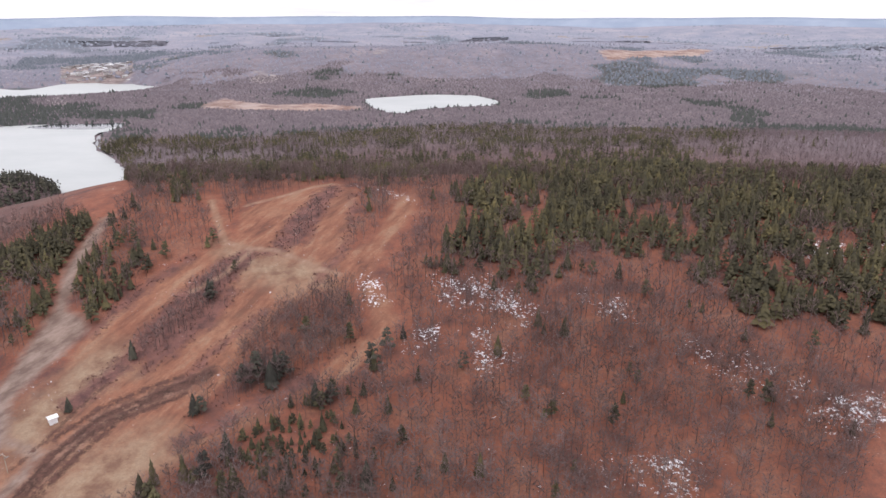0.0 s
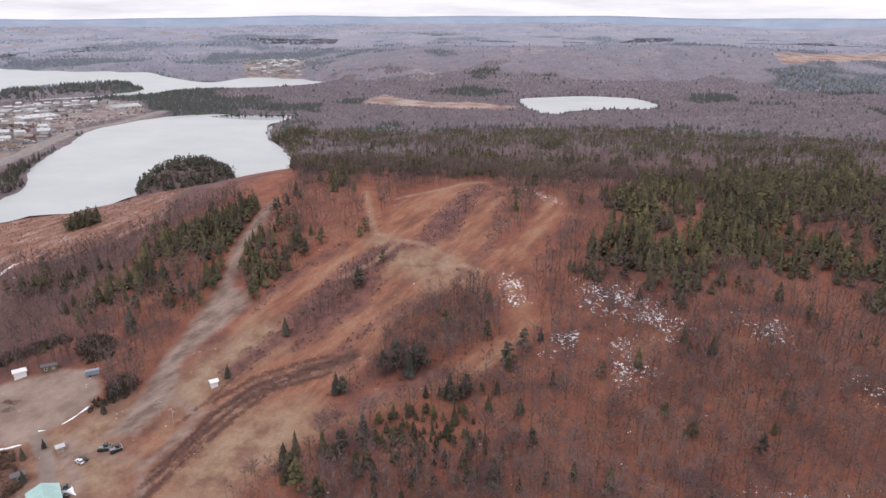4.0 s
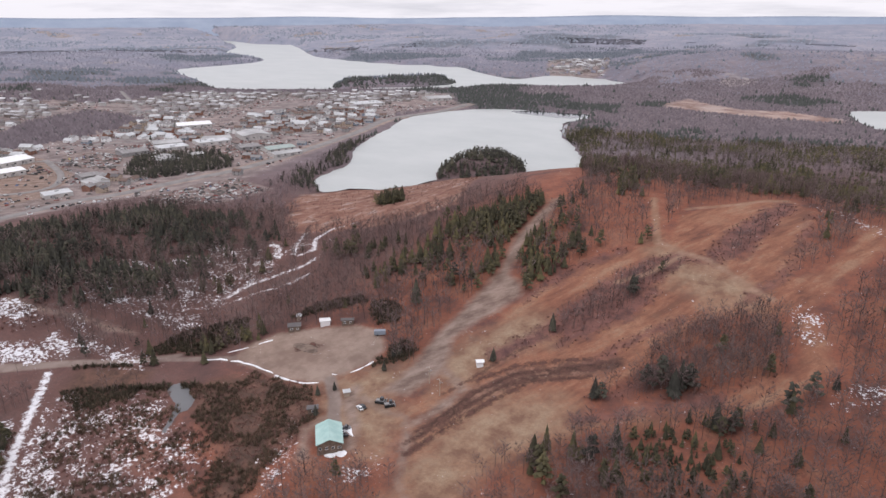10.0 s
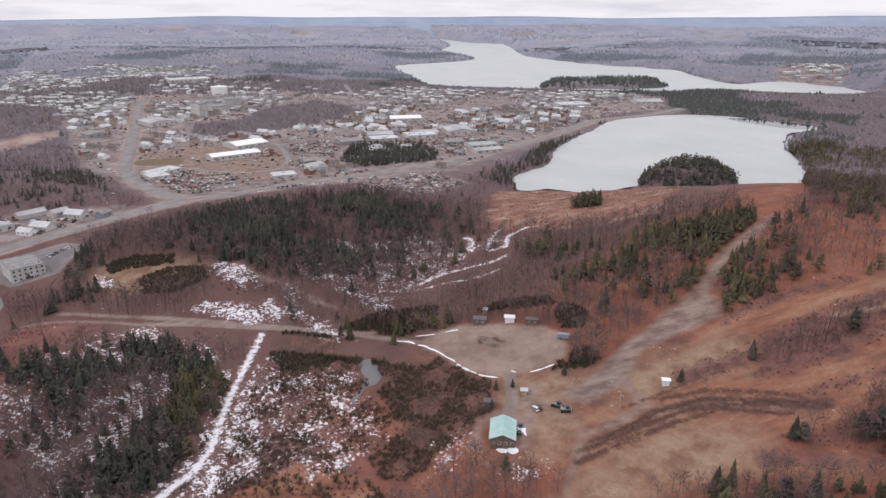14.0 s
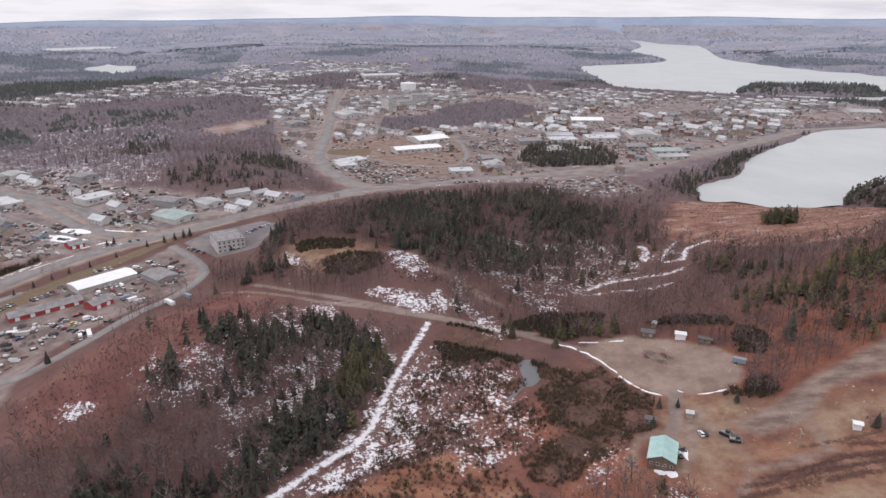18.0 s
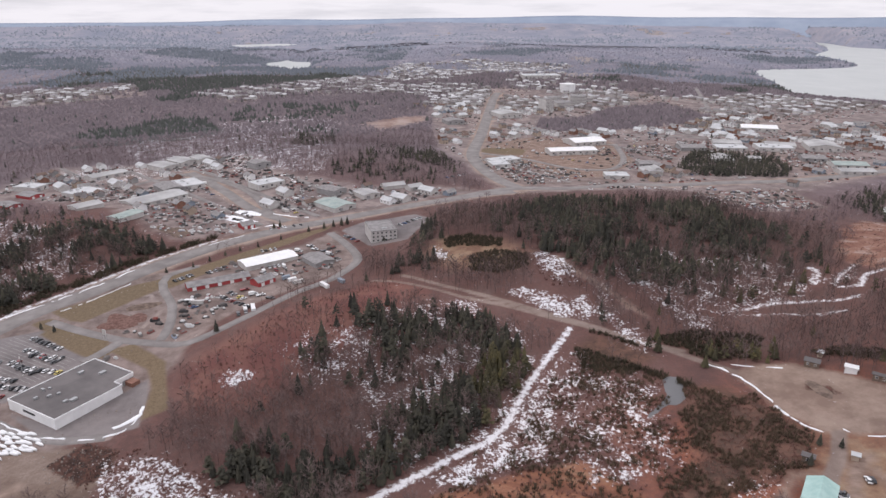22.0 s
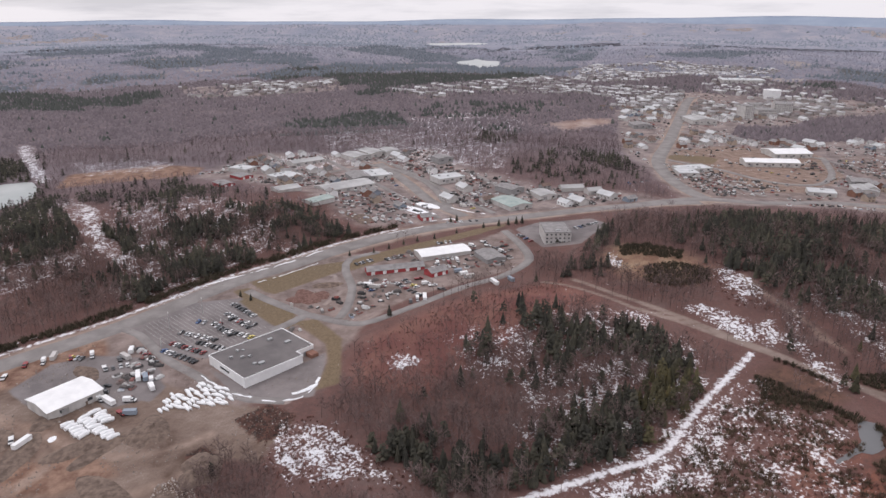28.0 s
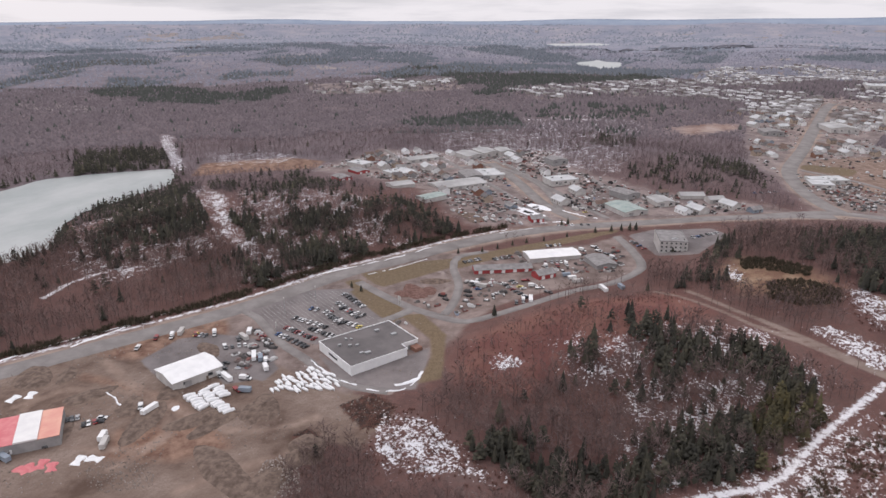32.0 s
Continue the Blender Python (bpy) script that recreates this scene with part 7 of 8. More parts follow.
def building(kind, x, y, l, d, turn, h, seed):
    walls, roof, flat, label, category = STYLES[kind]
    h = h * 0.8 if math.hypot(x, y) > 520 and kind != "motel" else h
    r = random.Random(seed)
    name = {"metal_hall": "steel_hall", "red_shop": "shop", "long_shop": "shop", "white_shop": "shop", "pale_hall": "steel_hall", "white_hall": "steel_hall", "green_hall": "hall", "grey_shed": "shed", "motel": "apartment_block",
            "green_lodge": "ski_lodge", "white_cabin": "hut"}.get(kind, kind)
    ob = tagged(new(name), label, category)
    if flat:
        part("wall", boxed(-l / 2, l / 2, -d / 2, d / 2, -1.0, h), walls, ob)
        part("roof", flat_roof(l, d, h), roof, ob)
        roof_units(ob, l, d, h, max(1, int(l * d / 260)), seed)
    else:
        if d > l:
            inner, l2, d2 = 90, d, l
        else:
            inner, l2, d2 = 0, l, d
        rise = d2 / 2 * (0.16 if d2 > 14 else 0.42)
        w = part("wall", gable_walls(l2, d2, h, rise), walls, ob)
        q = part("roof", gable_roof(l2, d2, h, rise), roof, ob)
        w.matrix_local = q.matrix_local = pose(0, 0, 0, 0, 0, inner)
    if kind == "motel":
        wall_openings(ob, l, d, h, max(2, round(h / 3.2)), 3.4)
    elif kind in ("green_lodge", "cabin"):
        wall_openings(ob, l, d, h, 1, 2.6, 1.0, 1.0, framed=True)
    elif kind == "red_shop":
        for i in range(max(2, int(l / 8))):
            q = part("panel", pane(2.6, 2.6), MAT_WHITE, ob, "white display panel")
            q.matrix_local = pose((i + 0.5) * l / max(2, int(l / 8)) - l / 2, -d / 2 - 0.03, h * 0.42)
    elif h > 3.5:
        wall_openings(ob, l, d, h, 1, 9.0, 2.4, 1.6, True, (-1,))
        for i in range(max(1, int(l / 16))):
            q = part("garage_door", pane(3.4, 3.2), MAT_GREY_WALL, ob)
            q.matrix_local = pose(l * (i + 0.3) / max(1, int(l / 16)) - l / 2, -d / 2 - 0.05, 1.6)
    return stand(ob, x, y, turn)


def grey_store(x, y, l, d, turn, h):
    """The flat-roofed store with white walls, a dark roof and a lower loading bay at the back corner."""
    ob = tagged(new("store"), "large store with white walls and dark flat roof", "store")
    n = 0.24
    ring = [(-l / 2, -d / 2), (l / 2 - l * n, -d / 2), (l / 2 - l * n, -d / 2 + d * 0.16), (l / 2, -d / 2 + d * 0.16), (l / 2, d / 2), (-l / 2, d / 2)]
    part("wall", prism(ring, -1, h), MAT_WHITE, ob, "white clad wall")
    inner = [(px * 0.985, py * 0.985) for px, py in ring]
    part("roof", prism(inner, h, h + 0.12), MAT_DARK_ROOF, ob, "dark grey felt roof")
    for (ax, ay), (bx, by) in zip(ring, ring[1:] + ring[:1]):
        c, s = (ax + bx) / 2, (ay + by) / 2
        w = math.hypot(bx - ax, by - ay)
        e = part("parapet", boxed(-w / 2, w / 2, -0.18, 0.18, -0.4, 0.5), MAT_WHITE, ob)
        e.matrix_local = pose(c, s, h, 0, 0, math.degrees(math.atan2(by - ay, bx - ax)))
    roof_units(ob, l, d, h, 9, 5)
    q = part("louvre", pane(0.12 * d + 5, 1.2), MAT_GLASS, ob, "dark strip window")
    q.matrix_local = pose(-l / 2 - 0.03, 0.05 * d, h * 0.55, 0, 0, 90)
    for i in range(3):
        q = part("loading_door", pane(3.0, 3.2), MAT_GREY_WALL, ob)
        q.matrix_local = pose(l / 2 - l * n + 2.2 + 3.6 * i, -d / 2 + d * 0.16 - 0.04, 1.6)
    q = part("dock", boxed(l * 0.38, l * 0.48, -d * 0.5, -d * 0.35, -1, 3.0), MAT_BRICK, ob, "small red-brown dock house")
    return stand(ob, x, y, turn)


def membrane_building(x, y, l, d, turn, h):
    """The building under construction: pale walls and a roof in three membranes."""
    ob = tagged(new("unfinished_hall"), "hall under construction with pink and white roof membranes", "hall")
    part("wall", boxed(-l / 2, l / 2, -d / 2, d / 2, -1, h), MAT_GREY_WALL, ob)
    cuts = (-0.5, -0.25, 0.02, 0.5)
    for i, (a, b) in enumerate(zip(cuts, cuts[1:])):
        m = MAT_MEMBRANE[(2, 1, 0)[i]]
        part("roof_membrane", boxed(a * l, b * l - 0.05, -d / 2 - 0.2, d / 2 + 0.2, h, h + 0.25 + (0.5 if i == 1 else 0)), m, ob, ("orange-pink", "white", "pink")[i] + " roof sheet")
    return stand(ob, x, y, turn)


for i, (kind, x, y, l, d, turn, h) in enumerate(BUILDINGS):
    # long side faces the viewer, so that fronts look that way
    if kind == "store":
        grey_store(x, y, l, d, turn, h)
    elif kind == "roof_site":
        membrane_building(x, y, l, d, turn, h)
    else:
        building(kind, x, y, l, d, turn, h, i)


# ---- houses of the town, on loose street grids ----
def house_kind(l, d, h, walls, roof, label, chimney):
    ob = tagged(new("house"), label, "house", "town houses")
    rise = d / 2 * 0.55
    part("wall", gable_walls(l, d, h, rise), walls, ob)
    part("roof", gable_roof(l, d, h, rise), roof, ob)
    wall_openings(ob, l, d, h, 2 if h > 4.5 else 1, 4.2, 1.1, 1.2)
    if chimney:
        part("chimney", boxed(l * 0.2, l * 0.2 + 0.8, -0.4, 0.4, h, h + rise + 1.0), MAT_BRICK, ob)
    return ob


HOUSES = [house_kind(*a) for a in (
    (11, 8, 5.2, MAT_WHITE, MAT_GREY_ROOF, "white two-storey house with grey shingle roof", True),
    (13, 8.5, 3.2, MAT_PALE, MAT_BROWN_ROOF, "pale bungalow with brown shingle roof", False),
    (10, 8, 5.4, MAT_TAN, MAT_DARK_ROOF, "tan two-storey house with dark roof", True),
    (12, 8, 3.2, MAT_BLUE, MAT_GREY_ROOF, "blue-grey bungalow with grey shingle roof", False),
    (11, 9, 5.0, MAT_BRICK, MAT_GREY_ROOF, "brown brick house with grey roof", True),
    (14, 9, 3.4, MAT_WHITE, MAT_PALE_ROOF, "white bungalow with snow-pale metal roof", False),
    (10, 7.5, 4.8, MAT_GREY_WALL, MAT_BROWN_ROOF, "grey house with brown shingle roof", False),
    (18, 11, 4.2, MAT_PALE, MAT_PALE_ROOF, "pale block with a metal roof", False))]
taken = [(b[1], b[2], max(b[3], b[4]) / 2 + 8) for b in BUILDINGS]


def house_spots(area, angle, along_step, across, seed, keep):
    rng = np.random.default_rng(seed)
    p = np.array(AREAS[area], float)
    c, r = p.mean(0), np.abs(p - p.mean(0)).max() * 1.5
    u = np.arange(-r, r, along_step)
    v = np.concatenate([np.arange(-r, r, across) + o for o in (0, 17.0)])
    U, V = np.meshgrid(u, v)
    U = U + rng.uniform(-4, 4, U.shape)
    V = V + rng.uniform(-3, 3, V.shape)
    a = radians(angle)
    x, y = (c[0] + U * math.cos(a) - V * math.sin(a)).ravel(), (c[1] + U * math.sin(a) + V * math.cos(a)).ravel()
    ok = (inside(area, x, y) > 6) & (union(["sand_b", "highway", "highway_b", "main_street", "side_street", "field_b", "wood_clump", "town_wood_a", "mall_lot", "dealer_yard", "strip_yard", "goods_yard"], x, y) < -9) & (water(x, y) < -12)
    ok &= (swell(x, y, 75, 4.0) > 0.34) & (rng.random(x.shape) < keep)
    for tx, ty, tr in taken:
        ok &= np.hypot(x - tx, y - ty) > tr
    turn = angle + rng.choice([0, 90, 0, 180], x.shape) + rng.uniform(-6, 6, x.shape)
    return np.column_stack([x, y, turn])[ok]


def streets(area, angle, across):
    """Side streets between the rows of houses."""
    p = np.array(AREAS[area], float)
    c, r = p.mean(0), np.abs(p - p.mean(0)).max() * 1.5
    a = radians(angle)
    for v in np.arange(-r, r, across) - 17.5:
        u = np.arange(-r, r, 12.0)
        x, y = c[0] + u * math.cos(a) - v * math.sin(a), c[1] + u * math.sin(a) + v * math.cos(a)
        ok = (inside(area, x, y) > 5) & (union(["highway", "highway_b", "sand_b", "wood_clump", "town_wood_a", "main_street"], x, y) < -8) & (water(x, y) < -15) & (swell(x, y, 75, 4.0) > 0.3)
        for tx, ty, tr in taken:
            ok &= np.hypot(x - tx, y - ty) > tr - 5
        run = []
        for k in range(len(u) + 1):
            if k < len(u) and ok[k]:
                run.append((x[k], y[k]))
            else:
                if len(run) > 6:
                    ribbon("road", 6.5, run, MAT_ASPHALT, "narrow grey town street", 0.2, 12.0)
                run = []


for area, angle, across in (("town_main", 25, 52), ("town_north", 60, 56), ("town_mid", 40, 56), ("town_west", 35, 52)):
    streets(area, angle, across)
spots = np.concatenate([house_spots("town_main", 25, 17, 52, 1, 0.9), house_spots("town_north", 60, 17, 50, 2, 0.9),
                        house_spots("town_mid", 40, 24, 56, 3, 0.7), house_spots("town_west", 35, 24, 52, 4, 0.7)])
spots = spots[np.argsort(np.hypot(spots[:, 0], spots[:, 1]))]
pick = random.Random(3)
NEAR_HOUSES = 290
for x, y, turn in spots[:NEAR_HOUSES]:
    o = copy_thing(pick.choice(HOUSES), pose(x, y, float(ground(np.array([x]), np.array([y]))[0]), 0, 0, turn))
for o in HOUSES:
    x, y, turn = spots[NEAR_HOUSES]
    spots = np.delete(spots, NEAR_HOUSES, 0)
    stand(o, x, y, turn)


def far_houses(rows):
    """The houses beyond, too many and too small to tell apart: walls and roofs as two joined meshes."""
    rng = np.random.default_rng(9)
    wv, wf, rv, rf = [], [], [], []
    z = ground(rows[:, 0], rows[:, 1])
    for (x, y, turn), g in zip(rows, z):
        l, d, h = rng.uniform(8.5, 14) * (1.7 if rng.random() < 0.08 else 1), rng.uniform(7, 10), rng.uniform(3, 5.5)
        rise = d * 0.25
        c, s = math.cos(radians(turn)), math.sin(radians(turn))
        a, b = l / 2, d / 2
        o = len(wv)
        for px, py, pz in ((-a, -b, -1), (a, -b, -1), (a, b, -1), (-a, b, -1), (-a, -b, h), (a, -b, h), (a, b, h), (-a, b, h)):
            wv.append((x + px * c - py * s, y + px * s + py * c, g + pz))
        wf += [[o + i for i in f] for f in ((0, 1, 5, 4), (1, 2, 6, 5), (2, 3, 7, 6), (3, 0, 4, 7))]
        a, b = a + 0.4, b + 0.4
        o = len(rv)
        for px, py, pz in ((-a, -b, h), (a, -b, h), (a, b, h), (-a, b, h), (-a, 0, h + rise), (a, 0, h + rise)):
            rv.append((x + px * c - py * s, y + px * s + py * c, g + pz))
        rf += [[o + i for i in f] for f in ((0, 1, 5, 4), (2, 3, 4, 5), (1, 2, 5, 5), (3, 0, 4, 4))]
    walls = raw_mesh("far_houses", wv, wf, MAT_FAR_WALLS)
    tagged(new("far_houses", walls), "pale walls of far town houses", "houses", kind="stuff")
    tris = []
    for f in rf:
        tris += [[f[0], f[1], f[2]]] if f[2] == f[3] else [[f[0], f[1], f[2]], [f[0], f[2], f[3]]]
    tagged(new("far_roofs", raw_mesh("far_roofs", rv, tris, MAT_FAR_ROOFS)), "grey, white and brown roofs of far town houses", "roofs", kind="stuff")


MAT_FAR_WALLS = per_island("far_house_walls", [(0.0, (0.19, 0.155, 0.14)), (0.5, (0.40, 0.37, 0.355)), (1.0, (0.66, 0.65, 0.64))], 0.8)
MAT_FAR_ROOFS = per_island("far_house_roofs", [(0.0, (0.11, 0.085, 0.08)), (0.4, (0.24, 0.225, 0.225)), (0.7, (0.44, 0.435, 0.44)), (1.0, (0.68, 0.68, 0.69))], 0.8)
far_houses(np.concatenate([spots[NEAR_HOUSES:], house_spots("town_cove", 50, 19, 44, 6, 0.75), house_spots("town_ridge", 70, 17, 40, 7, 0.8)]))


# ---- cars, wrapped boats and trailers ----
def car_kind(paint, label, kind="car", l=4.5, w=1.8, h=1.45):
    """A body with bonnet and boot, a glazed cabin and four wheels."""
    bm = bmesh.new()
    prof = [(-l / 2, 0.35), (-l / 2, 0.78), (-l * 0.40, 0.86), (l * 0.22, 0.88), (l * 0.47, 0.74), (l / 2, 0.62), (l / 2, 0.35)]
    rows = [[bm.verts.new((x, s * w / 2, z)) for x, z in prof] for s in (-1, 1)]
    n = len(prof)
    for i in range(n):
        j = (i + 1) % n
        bm.faces.new((rows[0][i], rows[0][j], rows[1][j], rows[1][i]))
    bm.faces.new(rows[0])
    bm.faces.new(rows[1][::-1])
    bmesh.ops.recalc_face_normals(bm, faces=bm.faces[:])
    ob = tagged(part("car", bm, paint), label, "car", "parked cars")
    bm = bmesh.new()
    prof = [(-l * 0.40, 0.85), (-l * 0.33, h - 0.06), (l * 0.05, h - 0.06), (l * 0.22, 0.87)]
    rows = [[bm.verts.new((x, s * (w / 2 - (0.06 if k in (0, 3) else 0.2)), z)) for k, (x, z) in enumerate(prof)] for s in (-1, 1)]
    for i in range(4):
        j = (i + 1) % 4
        bm.faces.new((rows[0][i], rows[0][j], rows[1][j], rows[1][i]))
    bm.faces.new(rows[0])
    bm.faces.new(rows[1][::-1])
    bmesh.ops.recalc_face_normals(bm, faces=bm.faces[:])
    part("cabin_glass", bm, MAT_GLASS, ob)
    part("roof_panel", boxed(-l * 0.32, l * 0.04, -w / 2 + 0.22, w / 2 - 0.22, h - 0.07, h), paint, ob)
    bm = bmesh.new()
    bmesh.ops.create_cone(bm, cap_ends=True, segments=8, radius1=0.33, radius2=0.33, depth=0.22, matrix=pose(0, 0, 0, 90))
    wheel = mesh_of("wheel", bm, MAT_TYRE)
    for sx in (-1, 1):
        for sy in (-1, 1):
            part("wheel", wheel, MAT_TYRE, ob, at=pose(sx * l * 0.31, sy * (w / 2 - 0.1), 0.33))
    return ob


CARS = [car_kind(p, PAINT_NAMES[i] + " parked car on the gravel lot", l=(4.5, 4.4, 4.6, 4.8, 4.4, 4.5, 4.7)[i]) for i, p in enumerate(CAR_PAINTS)]
used = set()
rr = random.Random(8)
for x0, y0, x1, y1, n in CAR_ROWS:
    turn = math.degrees(math.atan2(y1 - y0, x1 - x0)) + 90
    for k in range(n):
        q = (k + rr.uniform(0.3, 0.7)) / n
        x, y = x0 + (x1 - x0) * q, y0 + (y1 - y0) * q
        i = rr.choices(range(7), (5, 5, 4, 4, 2, 1, 0.5))[0]
        z = float(ground(np.array([x]), np.array([y]))[0]) + 0.12
        m = pose(x, y, z, 0, 0, turn + rr.choice((0, 180)) + rr.uniform(-4, 4))
        if i not in used:
            used.add(i)
            CARS[i].matrix_basis = m
        else:
            copy_thing(CARS[i], m)
for i in range(7):
    if i not in used:
        CARS[i].matrix_basis = pose(-330 - 4 * i, -150, float(ground(np.array([-330.0 - 4 * i]), np.array([-150.0]))[0]) + 0.1)


def loaf(l, w, h, bow, seed):
    """A boat under shrink wrap on its cradle: pointed bow, sagging ridge."""
    r = random.Random(seed)
    bm = bmesh.new()
    secs = []
    for i in range(7):
        q = i / 6
        s = 1 - bow * max(0, q - 0.55) ** 1.5 * 3.3
        s = max(s, 0.12)
        z = h * (0.82 + 0.18 * math.sin(q * 3.1)) * (1 - 0.15 * q)
        x = (q - 0.5) * l
        secs.append([bm.verts.new((x, y * w / 2 * s, zz)) for y, zz in ((-0.7, 0.1), (-1, h * 0.42), (-0.6, z * 0.86 + r.uniform(-.05, .05)), (0, z), (0.6, z * 0.86), (1, h * 0.42), (0.7, 0.1))])
    for a, b in zip(secs, secs[1:]):
        for k in range(6):
            bm.faces.new((a[k], b[k], b[k + 1], a[k + 1]))
    bm.faces.new(secs[0])
    bm.faces.new(secs[-1][::-1])
    bmesh.ops.recalc_face_normals(bm, faces=bm.faces[:])
    return bm


def fill(area, step_u, step_v, angle, jitter, seed):
    p = np.array(AREAS[area], float)
    c = p.mean(0)
    r = random.Random(seed)
    a = radians(angle)
    out = []
    for i in range(-14, 15):
        for j in range(-14, 15):
            u, v = i * step_u + r.uniform(-jitter, jitter), j * step_v + r.uniform(-jitter, jitter)
            out.append((c[0] + u * math.cos(a) - v * math.sin(a), c[1] + u * math.sin(a) + v * math.cos(a), angle + r.uniform(-16, 16)))
    q = np.array(out)
    return q[inside(area, q[:, 0], q[:, 1]) > -1.2]


boats = [tagged(part("wrapped_boat", loaf(4.5, 1.7, 1.4, 0.9, s), MAT_WRAP), "boat in white shrink wrap stored on bare ground", "boat", "stored boats") for s in range(3)]
trailers = [tagged(part("wrapped_trailer", loaf(5.8, 2.3, 2.4, 0.2, s + 5), MAT_WRAP), "boxy camper trailer under white wrap in a storage row", "trailer", "stored trailers") for s in range(3)]
for kinds, rows in ((boats, fill("boat_yard", 4.5, 2.2, 60, 1.0, 2)), (trailers, fill("trailer_yard", 6.3, 2.9, 150, 0.7, 3))):
    for i, (x, y, turn) in enumerate(rows):
        m = pose(x, y, float(ground(np.array([x]), np.array([y]))[0]) - 0.05, 0, 0, turn)
        if i < len(kinds):
            kinds[i].matrix_basis = m
        else:
            copy_thing(kinds[i % len(kinds)], m)


# ---- ploughed snow, lamp posts, single conifers ----
def bank(width, line, seed):
    """A low ragged ridge of ploughed snow along a line."""
    r = random.Random(seed)
    p = np.array(line, float)
    pts = []
    for a, b in zip(p, p[1:]):
        m = max(2, int(np.linalg.norm(b - a) / 2.5))
        pts += [a + (b - a) * k / m for k in range(m)]
    pts = np.array(pts + [p[-1]])
    tan = np.gradient(pts, axis=0)
    tan /= np.linalg.norm(tan, axis=1)[:, None] + 1e-9
    side = np.stack([-tan[:, 1], tan[:, 0]], 1)
    z = ground(pts[:, 0], pts[:, 1])
    v = []
    gap, wander = 0, 0.0
    for i in range(len(pts)):
        wander = 0.7 * wander + r.uniform(-0.35, 0.35) * width
        gap = r.randint(1, 3) if gap <= 0 and r.random() < 0.06 else gap - 1
        w, h = width * r.uniform(0.35, 1.2), r.uniform(0.1, 0.7) if gap <= 0 else -0.25
        for o, q in ((-0.5, -0.3), (-0.2, h), (0.22, h * r.uniform(0.7, 1.0)), (0.5, -0.3)):
            c = pts[i] + side[i] * (w * o + wander)
            v.append((c[0], c[1], z[i] + q))
    f = [[i * 4 + k, (i + 1) * 4 + k, (i + 1) * 4 + k + 1, i * 4 + k + 1] for i in range(len(pts) - 1) for k in range(3)]
    return tagged(new("snow_bank", raw_mesh("snow_bank", v, f, MAT_SNOW)), "dirty white bank of ploughed snow", "snow bank")


for i, (w, line) in enumerate(BANKS):
    bank(w, line, i)


def lamp_post(x, y):
    ob = tagged(new("lamp_post"), "tall steel lamp post in the car park", "lamp post", "car park lamps")
    bm = bmesh.new()
    bmesh.ops.create_cone(bm, cap_ends=True, segments=8, radius1=0.16, radius2=0.1, depth=11, matrix=pose(0, 0, 5.5))
    part("pole", bm, MAT_STEEL, ob)
    part("base", boxed(-0.4, 0.4, -0.4, 0.4, -0.2, 0.8), MAT_PALE, ob, "concrete base")
    for s in (-1, 1):
        part("lamp_head", boxed(s * 0.1, s * 1.1, -0.2, 0.2, 10.8, 11.05) if s > 0 else boxed(-1.1, -0.1, -0.2, 0.2, 10.8, 11.05), MAT_PALE, ob)
    return stand(ob, x, y, 30)


for x, y in LOT_POLES:
    lamp_post(x, y)


def lone_conifer(shape, x, y, h, seed):
    """A single tree: its trunk and its crown as two parts."""
    v, f = shape
    ob = tagged(new("conifer_tree"), "dark green conifer standing alone on open ground", "tree", "single conifers")
    trunk = f[:, 0] < 6
    for name, pick_f, m in (("trunk", trunk, MAT_BARK), ("crown", ~trunk, MAT_NEEDLES)):
        ids = np.unique(f[pick_f])
        where = np.zeros(len(v), int)
        where[ids] = np.arange(len(ids))
        part(name, raw_mesh(name, v[ids] * (h * 1.25, h * 1.25, h), where[f[pick_f]], m, np.full(len(ids), (seed * 0.37) % 1.0)), m, ob)
    return stand(ob, x, y, seed * 47)


for i, (x, y, h) in enumerate(LONE_CONIFERS):
    lone_conifer((PINES if h > 9 and i % 3 else SPRUCES_FINE)[i % 5], x, y, h, i)


# ---- white storage tank on the town hill ----
def storage_tank(x, y, r, h):
    ob = tagged(new("storage_tank"), "large round white storage tank above the town", "tank")
    bm = bmesh.new()
    bmesh.ops.create_cone(bm, cap_ends=True, segments=40, radius1=r, radius2=r, depth=h + 3, matrix=pose(0, 0, h / 2 - 1.5))
    part("shell", bm, MAT_TANK, ob)
    bm = bmesh.new()
    bmesh.ops.create_cone(bm, cap_ends=True, segments=40, radius1=r + 0.3, radius2=1.5, depth=2.2, matrix=pose(0, 0, h + 1.1))
    part("roof", bm, MAT_TANK, ob)
    part("ladder", boxed(-0.5, 0.5, -r - 0.5, -r, 0, h), MAT_STEEL, ob)
    return stand(ob, x, y, 0)


MAT_TANK = simple("white_tank_paint", (0.66, 0.66, 0.66), (0.78, 0.78, 0.78), 0.2, 0.5)
storage_tank(-1466, 506, 17.0, 17.0)


